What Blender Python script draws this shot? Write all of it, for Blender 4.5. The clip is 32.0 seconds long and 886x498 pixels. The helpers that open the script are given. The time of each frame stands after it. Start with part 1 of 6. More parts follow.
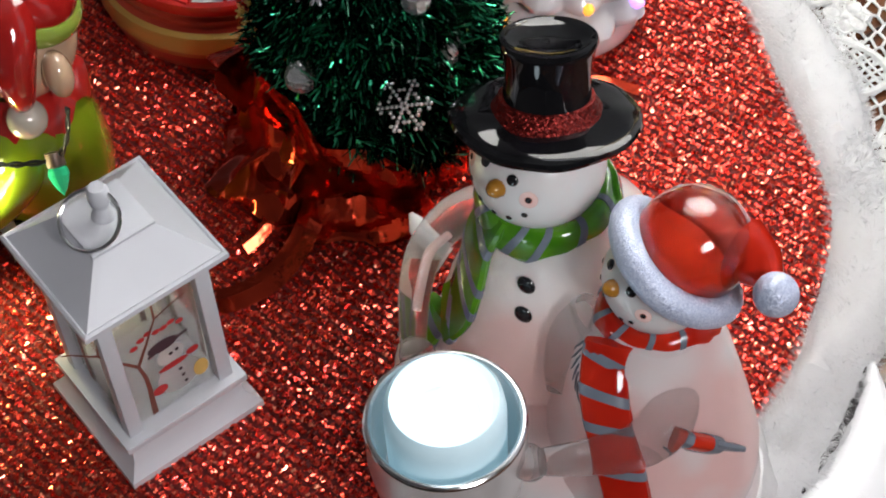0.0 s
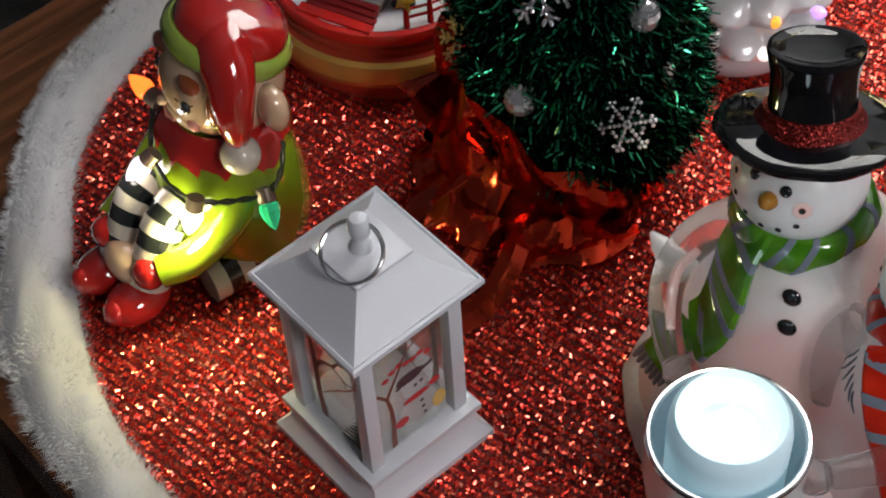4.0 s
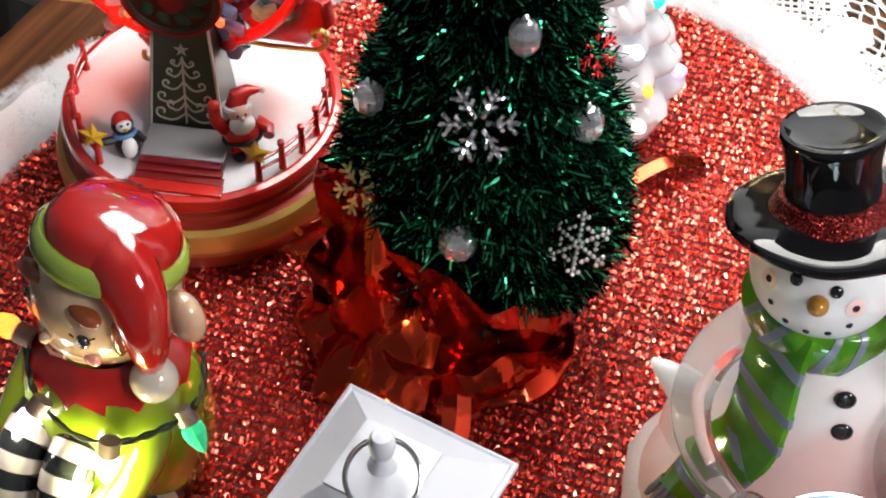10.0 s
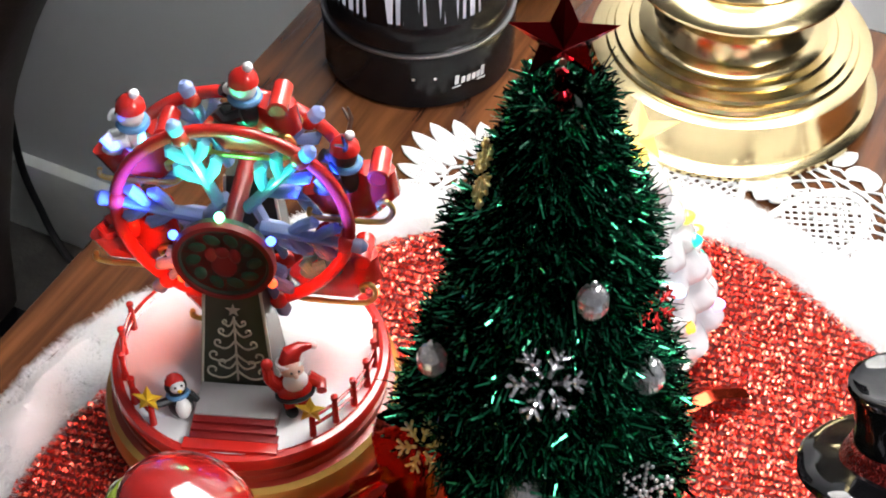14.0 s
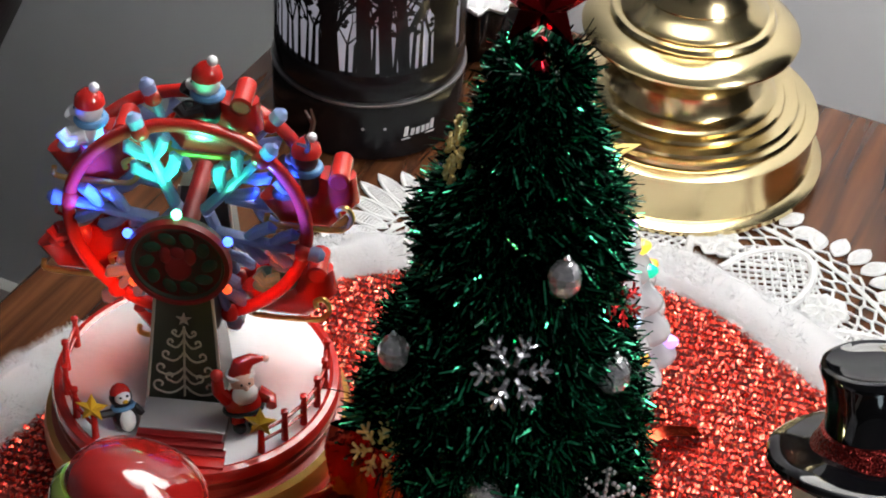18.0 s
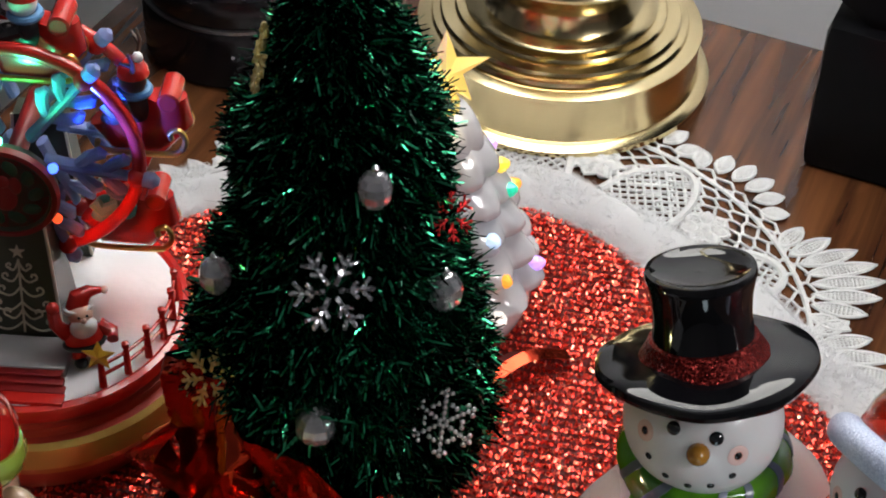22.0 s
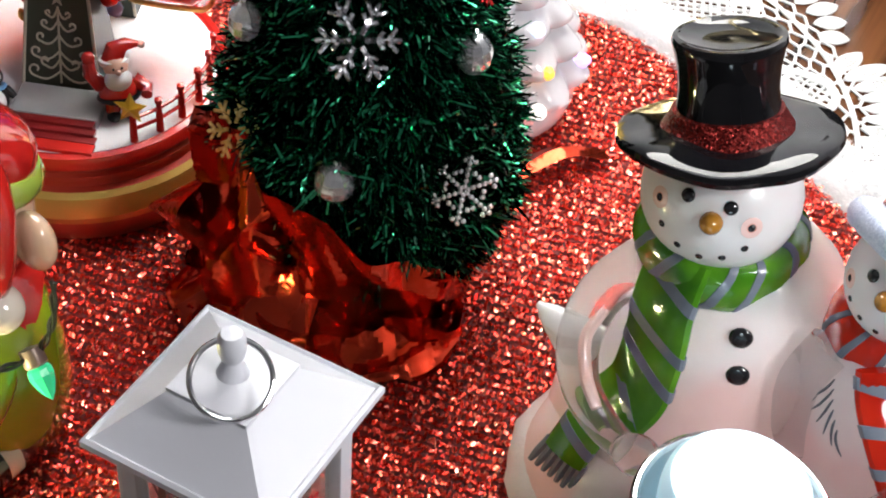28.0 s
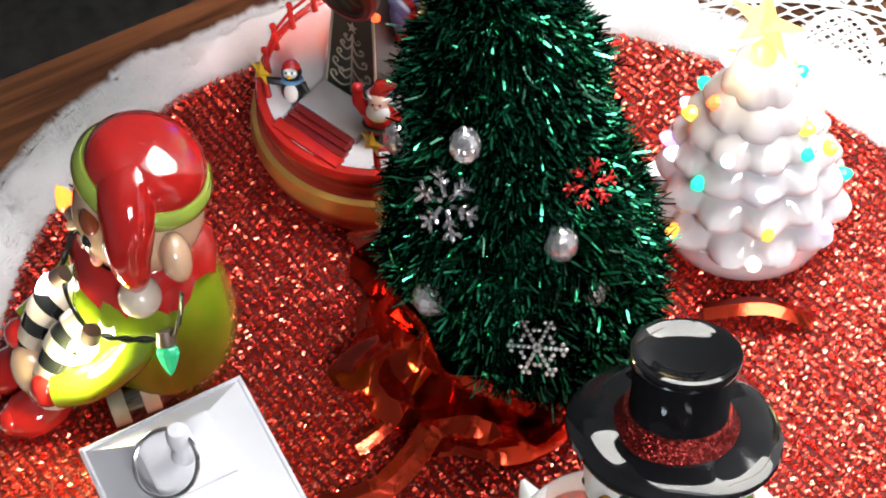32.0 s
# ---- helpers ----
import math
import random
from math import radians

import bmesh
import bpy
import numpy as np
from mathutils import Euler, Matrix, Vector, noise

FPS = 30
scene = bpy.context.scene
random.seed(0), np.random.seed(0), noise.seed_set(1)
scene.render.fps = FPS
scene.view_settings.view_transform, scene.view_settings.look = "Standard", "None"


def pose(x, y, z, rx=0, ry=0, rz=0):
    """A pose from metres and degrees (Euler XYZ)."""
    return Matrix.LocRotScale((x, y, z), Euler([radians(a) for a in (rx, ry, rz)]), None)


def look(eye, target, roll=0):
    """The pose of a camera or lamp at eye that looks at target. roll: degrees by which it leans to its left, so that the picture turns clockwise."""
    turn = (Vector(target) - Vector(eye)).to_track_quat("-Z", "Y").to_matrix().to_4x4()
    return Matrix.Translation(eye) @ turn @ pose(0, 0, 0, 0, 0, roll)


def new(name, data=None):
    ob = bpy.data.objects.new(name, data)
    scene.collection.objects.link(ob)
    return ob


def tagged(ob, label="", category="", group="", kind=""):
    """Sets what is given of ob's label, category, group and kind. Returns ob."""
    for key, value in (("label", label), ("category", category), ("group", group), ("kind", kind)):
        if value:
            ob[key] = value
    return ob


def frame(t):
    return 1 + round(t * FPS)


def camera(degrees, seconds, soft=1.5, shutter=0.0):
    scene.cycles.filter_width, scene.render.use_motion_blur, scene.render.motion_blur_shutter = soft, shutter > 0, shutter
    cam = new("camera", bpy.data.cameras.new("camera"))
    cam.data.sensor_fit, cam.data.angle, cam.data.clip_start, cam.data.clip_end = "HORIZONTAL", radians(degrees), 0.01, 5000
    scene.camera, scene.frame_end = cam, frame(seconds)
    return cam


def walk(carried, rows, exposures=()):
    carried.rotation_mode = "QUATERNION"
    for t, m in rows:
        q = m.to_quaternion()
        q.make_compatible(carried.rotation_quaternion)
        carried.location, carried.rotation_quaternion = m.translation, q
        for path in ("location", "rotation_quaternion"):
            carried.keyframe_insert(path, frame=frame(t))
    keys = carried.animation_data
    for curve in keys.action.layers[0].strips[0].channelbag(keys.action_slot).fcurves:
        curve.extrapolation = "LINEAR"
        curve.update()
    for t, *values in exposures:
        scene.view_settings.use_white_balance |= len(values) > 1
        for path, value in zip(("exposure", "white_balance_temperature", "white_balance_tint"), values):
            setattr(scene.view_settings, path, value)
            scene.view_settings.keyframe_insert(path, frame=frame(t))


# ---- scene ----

# ---------------------------------------------------------------- camera
cam = camera(27.9, 32.0, soft=1.9)
PATH = [
    (0, (0.3571, -0.1216, 0.5450), (0.1076, 0.0551, 0.1494), -3.65),
    (0.5, (0.3595, -0.1263, 0.5363), (0.1144, 0.0461, 0.1360), -3.32),
    (1, (0.3627, -0.1334, 0.5307), (0.1167, 0.0379, 0.1306), -3.99),
    (1.5, (0.3563, -0.1481, 0.5283), (0.1123, 0.0254, 0.1279), -4.72),
    (2, (0.3513, -0.1604, 0.5236), (0.1068, 0.0201, 0.1266), -5.44),
    (2.5, (0.3394, -0.1757, 0.5274), (0.0945, 0.0118, 0.1339), -4.38),
    (3, (0.3285, -0.1892, 0.5400), (0.0793, -0.0022, 0.1488), -4.43),
    (3.5, (0.3141, -0.1917, 0.5464), (0.0624, -0.0062, 0.1562), -4.90),
    (5.5, (0.2252, -0.2250, 0.5076), (0.0245, 0.0127, 0.1161), 0.41),
    (6, (0.2082, -0.2361, 0.5031), (0.0205, 0.0120, 0.1116), 1.08),
    (6.5, (0.1818, -0.2507, 0.4896), (0.0090, 0.0098, 0.0994), 2.31),
    (7, (0.1579, -0.2586, 0.4838), (-0.0057, 0.0056, 0.0921), 2.91),
    (7.5, (0.1411, -0.2587, 0.4875), (-0.0131, 0.0123, 0.0967), 2.70),
    (8, (0.1360, -0.2570, 0.4967), (-0.0167, 0.0156, 0.1064), 2.09),
    (8.5, (0.1353, -0.2459, 0.5020), (-0.0192, 0.0276, 0.1130), 0.86),
    (9, (0.1397, -0.2313, 0.5029), (-0.0167, 0.0408, 0.1137), 0.49),
    (9.5, (0.1403, -0.2225, 0.5053), (-0.0152, 0.0501, 0.1161), 0.40),
    (10, (0.1364, -0.2155, 0.5100), (-0.0161, 0.0608, 0.1222), 0.77),
    (10.5, (0.1350, -0.2085, 0.5193), (-0.0183, 0.0746, 0.1367), 0.38),
    (11, (0.1353, -0.2079, 0.5235), (-0.0181, 0.0790, 0.1439), 0.20),
    (11.5, (0.1334, -0.2036, 0.5286), (-0.0213, 0.0862, 0.1517), -0.30),
    (12, (0.1304, -0.2021, 0.5317), (-0.0248, 0.0907, 0.1573), -0.74),
    (12.5, (0.1243, -0.2003, 0.5375), (-0.0322, 0.0947, 0.1654), -1.46),
    (13, (0.1216, -0.1991, 0.5441), (-0.0356, 0.0958, 0.1722), -2.34),
    (13.5, (0.1193, -0.1981, 0.5426), (-0.0407, 0.1004, 0.1748), -3.06),
    (14, (0.1043, -0.2165, 0.5311), (-0.0584, 0.0965, 0.1768), -0.56),
    (14.5, (0.0984, -0.2225, 0.5120), (-0.0631, 0.1050, 0.1704), 0.87),
    (16.5, (0.0878, -0.2559, 0.4854), (-0.0662, 0.0960, 0.1654), 3.86),
    (17, (0.0923, -0.2544, 0.4836), (-0.0623, 0.0991, 0.1656), 3.78),
    (17.5, (0.0966, -0.2559, 0.4840), (-0.0576, 0.0983, 0.1666), 3.73),
    (18, (0.1033, -0.2531, 0.4834), (-0.0513, 0.1013, 0.1664), 3.59),
    (18.5, (0.1145, -0.2481, 0.4824), (-0.0410, 0.1057, 0.1652), 3.04),
    (19, (0.1210, -0.2365, 0.4876), (-0.0338, 0.1156, 0.1682), 2.47),
    (19.5, (0.1269, -0.2286, 0.4891), (-0.0274, 0.1255, 0.1716), 2.25),
    (20, (0.1327, -0.2246, 0.4905), (-0.0205, 0.1303, 0.1733), 1.92),
    (20.5, (0.1393, -0.2225, 0.4905), (-0.0137, 0.1326, 0.1735), 1.43),
    (21, (0.1454, -0.2256, 0.4836), (-0.0073, 0.1289, 0.1657), 1.41),
    (21.5, (0.1422, -0.2258, 0.4748), (-0.0072, 0.1261, 0.1526), 1.97),
    (22, (0.1435, -0.2241, 0.4627), (-0.0040, 0.1246, 0.1361), 2.28),
    (22.5, (0.1484, -0.2197, 0.4557), (0.0026, 0.1258, 0.1251), 2.86),
    (23, (0.1535, -0.2229, 0.4498), (0.0087, 0.1221, 0.1181), 3.27),
    (23.5, (0.1619, -0.2271, 0.4414), (0.0181, 0.1159, 0.1073), 3.51),
    (24, (0.1679, -0.2338, 0.4379), (0.0258, 0.1084, 0.1022), 4.02),
    (24.5, (0.1715, -0.2417, 0.4319), (0.0305, 0.0994, 0.0946), 4.97),
    (25, (0.1750, -0.2438, 0.4299), (0.0345, 0.0950, 0.0902), 5.10),
    (25.5, (0.1772, -0.2508, 0.4265), (0.0370, 0.0875, 0.0861), 5.99),
    (27.5, (0.1663, -0.2502, 0.4335), (0.0202, 0.0776, 0.0854), 4.61),
    (28, (0.1702, -0.2331, 0.4334), (0.0115, 0.0858, 0.0825), 4.24),
    (28.5, (0.1704, -0.2117, 0.4337), (0.0032, 0.0966, 0.0774), 4.30),
    (29, (0.1757, -0.1872, 0.4354), (-0.0144, 0.0935, 0.0679), 4.23),
    (29.5, (0.1869, -0.1573, 0.4558), (-0.0202, 0.0855, 0.0708), 3.10),
    (30, (0.2162, -0.1276, 0.4815), (-0.0119, 0.0800, 0.0879), 0.33),
    (30.5, (0.2437, -0.1132, 0.5039), (0.0020, 0.0667, 0.1048), -1.11),
    (31, (0.2610, -0.0764, 0.5324), (0.0100, 0.0770, 0.1281), -4.37),
    (31.5, (0.2663, -0.0448, 0.5507), (0.0047, 0.0898, 0.1464), -5.54),
    (32, (0.2788, -0.0298, 0.5598), (0.0064, 0.0859, 0.1568), -5.75),
]

EXPOSURES = [(0, 0.3), (1, -0.36), (2, -0.68), (3, -0.55), (3.5, -0.25), (5.5, 0.61), (7, 0.65), (10, 1.05), (13, 1.08), (14, 1.13), (14.5, 1.0), (17, 0.48), (18, 0.4), (19, 0.89), (20, 0.62), (20.5, 0.36), (21, 0.0), (22, 0.0), (23, 0.66), (24, 0.85), (25, 0.95), (28, 1.05), (29, 1.13), (30, 1.06), (32, 1.1)]
walk(cam, [(t, look(eye, target, roll)) for t, eye, target, roll in PATH], exposures=EXPOSURES)

# ---------------------------------------------------------------- light
world = bpy.data.worlds.new("room_world")
scene.world = world
world.use_nodes = True
world.node_tree.nodes["Background"].inputs[0].default_value = (0.80, 0.86, 1.0, 1)
world.node_tree.nodes["Background"].inputs[1].default_value = 0.36


def lamp(name, kind, where, energy, color, size=0.05, target=None, size_y=None):
    data = bpy.data.lights.new(name, kind)
    data.energy, data.color = energy, color
    if kind == "AREA":
        data.shape = "RECTANGLE"
        data.size, data.size_y = size, size_y or size
    else:
        data.shadow_soft_size = size
    ob = new(name, data)
    ob.matrix_world = look(where, target) if target else Matrix.Translation(where)
    return ob


# the bulb of the brass table lamp, above the picture
lamp("table_lamp_bulb", "POINT", (-0.075, 0.405, 0.50), 15.3, (0.88, 0.93, 1.0), 0.045)
# unseen area fill added at the right to brighten the snowman pair
lamp("side_fill_light", "AREA", (1.06, -0.06, 0.90), 7.8, (0.97, 0.95, 0.97), 0.32, (0.06, 0.1, 0.0))

# ---------------------------------------------------------------- building helpers (plans in decimetres)
D = 0.1


class Build:
    """Collects vertices and faces in decimetres, with a material slot for each face."""

    def __init__(self):
        self.v, self.f, self.m = [], [], []

    def add(self, verts, faces, mi=0, mat=None):
        k = len(self.v)
        if mat is not None:
            verts = [mat @ Vector(p) for p in verts]
        self.v.extend(tuple(p) for p in verts)
        self.f.extend(tuple(i + k for i in f) for f in faces)
        self.m.extend([mi] * len(faces))
        return self

    def grid(self, rows, closed=True, mi=0, mat=None, cap0=False, cap1=False):
        """Rows of points of equal length, skinned."""
        n, verts = len(rows[0]), [p for r in rows for p in r]
        faces = []
        for a in range(len(rows) - 1):
            for b in range(n if closed else n - 1):
                c = (b + 1) % n
                faces.append((a * n + b, a * n + c, (a + 1) * n + c, (a + 1) * n + b))
        if cap0:
            faces.append(tuple(range(n))[::-1])
        if cap1:
            faces.append(tuple(range((len(rows) - 1) * n, len(rows) * n)))
        return self.add(verts, faces, mi, mat)

    def lathe(self, profile, n=40, mi=0, mat=None, wob=None, start=0.0):
        rows = []
        for r, z in profile:
            row = []
            for k in range(n):
                a = 2 * math.pi * k / n + start
                q = r * (wob(a, z) if wob else 1)
                row.append((q * math.cos(a), q * math.sin(a), z))
            rows.append(row)
        return self.grid(rows, True, mi, mat, profile[0][0] > 1e-6, profile[-1][0] > 1e-6)

    def ell(self, c, r, n=24, m=14, mi=0, mat=None, bump=None):
        r = (r, r, r) if isinstance(r, (int, float)) else r
        rows = []
        for j in range(m + 1):
            t = math.pi * j / m - math.pi / 2
            ct, st = max(math.cos(t), 1e-4), math.sin(t)
            row = []
            for k in range(n):
                a = 2 * math.pi * k / n
                p = Vector((ct * math.cos(a), ct * math.sin(a), st))
                q = bump(p) if bump else 1.0
                p = Vector((p.x * r[0] * q, p.y * r[1] * q, p.z * r[2] * q))
                if mat is not None:
                    p = mat @ p
                row.append(p + Vector(c))
            rows.append(row)
        return self.grid(rows, True, mi)

    def tube(self, pts, r, n=10, mi=0, closed=False, flat=1.0, up=None):
        pts = [Vector(p) for p in pts]
        rad = r if isinstance(r, (list, tuple)) else [r] * len(pts)
        rows, side = [], None
        for i, p in enumerate(pts):
            a = pts[i - 1] if i or closed else p
            b = pts[(i + 1) % len(pts)] if i < len(pts) - 1 or closed else p
            t = (b - a).normalized()
            if side is None:
                ref = Vector(up) if up else (Vector((0, 0, 1)) if abs(t.z) < 0.9 else Vector((1, 0, 0)))
                side = t.cross(ref).normalized()
            else:
                side = (side - t * side.dot(t)).normalized()
            other = t.cross(side)
            rows.append([p + (side * math.cos(2 * math.pi * k / n) + other * math.sin(2 * math.pi * k / n) * flat) * rad[i] for k in range(n)])
        if closed:
            rows.append(rows[0])
        return self.grid(rows, True, mi, None, not closed, not closed)

    def box(self, c, s, bevel=0.0, mi=0, mat=None, taper=1.0):
        bm = bmesh.new()
        bmesh.ops.create_cube(bm, size=1)
        for v in bm.verts:
            q = taper if v.co.z > 0 else 1.0
            v.co = Vector((v.co.x * s[0] * q, v.co.y * s[1] * q, v.co.z * s[2]))
        if bevel:
            bmesh.ops.bevel(bm, geom=bm.edges[:], offset=bevel, segments=2, affect="EDGES", profile=0.6)
        bm.verts.index_update()
        base = Matrix.Translation(c)
        self.add([v.co[:] for v in bm.verts], [tuple(v.index for v in f.verts) for f in bm.faces], mi, (mat @ base) if mat is not None else base)
        bm.free()
        return self

    def prism(self, outline, z0, z1, mi=0, mat=None):
        n = len(outline)
        verts = [(x, y, z0) for x, y in outline] + [(x, y, z1) for x, y in outline]
        faces = [tuple(range(n))[::-1], tuple(range(n, 2 * n))] + [(k, (k + 1) % n, n + (k + 1) % n, n + k) for k in range(n)]
        return self.add(verts, faces, mi, mat)


BASE = {}
SHIFT = Vector((0, 0, 0))


def part(name, b, mats, parent=None, label="", at=None, angle=35, kind=""):
    """Links a Build as one mesh object, under a thing or a part. Plans of a placed thing are in the table's own axes."""
    me = bpy.data.meshes.new(name)
    root = parent
    while root is not None and root.parent is not None:
        root = root.parent
    v = (np.array(b.v, dtype=float) - (BASE.get(root.name, (0, 0, 0)) if root is not None else (0, 0, 0)) + np.array(SHIFT)) * D
    me.from_pydata(v.tolist(), [], b.f)
    for m in mats if isinstance(mats, (list, tuple)) else [mats]:
        me.materials.append(m)
    me.polygons.foreach_set("material_index", b.m)
    me.polygons.foreach_set("use_smooth", [True] * len(b.f))
    me.set_sharp_from_angle(angle=radians(angle))
    me.update()
    ob = new(name, me)
    if parent is not None:
        ob.parent = parent
    if at is not None:
        ob.matrix_basis = at
    if label or kind:
        tagged(ob, label, kind=kind)
    return ob


def thing(name, label, category, where=(0, 0, 0), rz=0.0, group="", kind=""):
    ob = new(name)
    ob.empty_display_size = 0.02
    ob.matrix_basis = pose(where[0] * D, where[1] * D, where[2] * D, 0, 0, rz)
    return tagged(ob, label, category, group, kind)


def placed(name, label, category, where, group=""):
    """A thing whose parts are planned in the table's own axes."""
    ob = thing(name, label, category, where, 0.0, group)
    BASE[ob.name] = where
    return ob


def smooth_loop(pts, per=10, closed=True):
    """Catmull-Rom through the points."""
    out, n = [], len(pts)
    pts = [Vector(p) for p in pts]
    for i in range(n if closed else n - 1):
        get = (lambda k: pts[k % n]) if closed else (lambda k: pts[min(max(k, 0), n - 1)])
        p0, p1, p2, p3 = get(i - 1), get(i), get(i + 1), get(i + 2)
        for j in range(per):
            t = j / per
            out.append(0.5 * ((2 * p1) + (p2 - p0) * t + (2 * p0 - 5 * p1 + 4 * p2 - p3) * t * t + (3 * p1 - p0 - 3 * p2 + p3) * t**3))
    if not closed:
        out.append(pts[-1])
    return out


def star_outline(n, r0, r1, turn=math.pi / 2):
    return [((r0 if k % 2 == 0 else r1) * math.cos(turn + math.pi * k / n), (r0 if k % 2 == 0 else r1) * math.sin(turn + math.pi * k / n)) for k in range(2 * n)]


# ---------------------------------------------------------------- materials
def mat(name, color, rough=0.5, metal=0.0, var=0.12, scale=60.0, bump=0.0, bump_scale=300.0, coat=0.0, trans=0.0, ior=1.45,
        emit=None, power=0.0, sss=0.0, deep=0.004, second=None, rough_var=0.0, aniso=0.0, sheen=0.0, detail=4.0):
    m = bpy.data.materials.new(name)
    m.use_nodes = True
    nt = m.node_tree
    p = nt.nodes["Principled BSDF"]
    tc = nt.nodes.new("ShaderNodeTexCoord")
    no = nt.nodes.new("ShaderNodeTexNoise")
    no.inputs["Scale"].default_value, no.inputs["Detail"].default_value = scale, detail
    nt.links.new(tc.outputs["Object"], no.inputs["Vector"])
    ramp = nt.nodes.new("ShaderNodeValToRGB")
    two = second or tuple(max(0.0, c * (1 - var)) for c in color)
    ramp.color_ramp.elements[0].position, ramp.color_ramp.elements[1].position = 0.35, 0.65
    ramp.color_ramp.elements[0].color, ramp.color_ramp.elements[1].color = (*two, 1), (*color, 1)
    nt.links.new(no.outputs["Fac"], ramp.inputs["Fac"])
    nt.links.new(ramp.outputs["Color"], p.inputs["Base Color"])
    p.inputs["Roughness"].default_value, p.inputs["Metallic"].default_value = rough, metal
    p.inputs["IOR"].default_value = ior
    p.inputs["Coat Weight"].default_value, p.inputs["Coat Roughness"].default_value = coat, 0.05
    p.inputs["Transmission Weight"].default_value = trans
    p.inputs["Sheen Weight"].default_value = sheen
    if sss:
        p.inputs["Subsurface Weight"].default_value, p.inputs["Subsurface Scale"].default_value = sss, deep
        p.inputs["Subsurface Radius"].default_value = (1.0, 0.8, 0.8)
    if rough_var:
        mr = nt.nodes.new("ShaderNodeMapRange")
        mr.inputs["To Min"].default_value, mr.inputs["To Max"].default_value = rough, rough + rough_var
        nt.links.new(no.outputs["Fac"], mr.inputs["Value"])
        nt.links.new(mr.outputs["Result"], p.inputs["Roughness"])
    if bump:
        nb = nt.nodes.new("ShaderNodeTexNoise")
        nb.inputs["Scale"].default_value, nb.inputs["Detail"].default_value = bump_scale, 3.0
        nt.links.new(tc.outputs["Object"], nb.inputs["Vector"])
        bp = nt.nodes.new("ShaderNodeBump")
        bp.inputs["Strength"].default_value, bp.inputs["Distance"].default_value = bump, 0.001
        nt.links.new(nb.outputs["Fac"], bp.inputs["Height"])
        nt.links.new(bp.outputs["Normal"], p.inputs["Normal"])
    if power:
        p.inputs["Emission Color"].default_value = (*(emit or color), 1)
        p.inputs["Emission Strength"].default_value = power
    return m


def random_tint(m, low, high, start=0.0):
    """Mixes the base colour from low to high by island."""
    nt = m.node_tree
    p = nt.nodes["Principled BSDF"]
    g = nt.nodes.new("ShaderNodeNewGeometry")
    r = nt.nodes.new("ShaderNodeValToRGB")
    r.color_ramp.elements[0].position = start
    r.color_ramp.elements[0].color, r.color_ramp.elements[1].color = (*low, 1), (*high, 1)
    nt.links.new(g.outputs["Random Per Island"], r.inputs["Fac"])
    nt.links.new(r.outputs["Color"], p.inputs["Base Color"])
    return m


def add_stop(m, where, color):
    """One more colour in the range that random_tint uses."""
    for nd in m.node_tree.nodes:
        if nd.type == "VALTORGB" and nd.inputs[0].links[0].from_node.type == "NEW_GEOMETRY":
            nd.color_ramp.elements[1].position = where
            nd.color_ramp.elements.new(1.0).color = (*color, 1)
    return m


def glitter(name, dark, light, rough, scale):
    """Fine glitter: small cells, each facing its own way."""
    m = mat(name, light, rough, 0.75)
    nt = m.node_tree
    p = nt.nodes["Principled BSDF"]
    tc = nt.nodes.new("ShaderNodeTexCoord")
    vo = nt.nodes.new("ShaderNodeTexVoronoi")
    vo.inputs["Scale"].default_value = scale
    nt.links.new(tc.outputs["Object"], vo.inputs["Vector"])
    ramp = nt.nodes.new("ShaderNodeValToRGB")
    ramp.color_ramp.elements[0].color, ramp.color_ramp.elements[1].color = (*dark, 1), (*light, 1)
    sep = nt.nodes.new("ShaderNodeSeparateColor")
    nt.links.new(vo.outputs["Color"], sep.inputs["Color"])
    nt.links.new(sep.outputs["Red"], ramp.inputs["Fac"])
    nt.links.new(ramp.outputs["Color"], p.inputs["Base Color"])
    sub = nt.nodes.new("ShaderNodeVectorMath")
    sub.operation = "MULTIPLY_ADD"
    sub.inputs[1].default_value, sub.inputs[2].default_value = (1.3, 1.3, 1.3), (-0.65, -0.65, -0.65)
    nt.links.new(vo.outputs["Color"], sub.inputs[0])
    geo = nt.nodes.new("ShaderNodeNewGeometry")
    ad = nt.nodes.new("ShaderNodeVectorMath")
    nt.links.new(geo.outputs["Normal"], ad.inputs[0])
    nt.links.new(sub.outputs[0], ad.inputs[1])
    nr = nt.nodes.new("ShaderNodeVectorMath")
    nr.operation = "NORMALIZE"
    nt.links.new(ad.outputs[0], nr.inputs[0])
    nt.links.new(nr.outputs[0], p.inputs["Normal"])
    return m


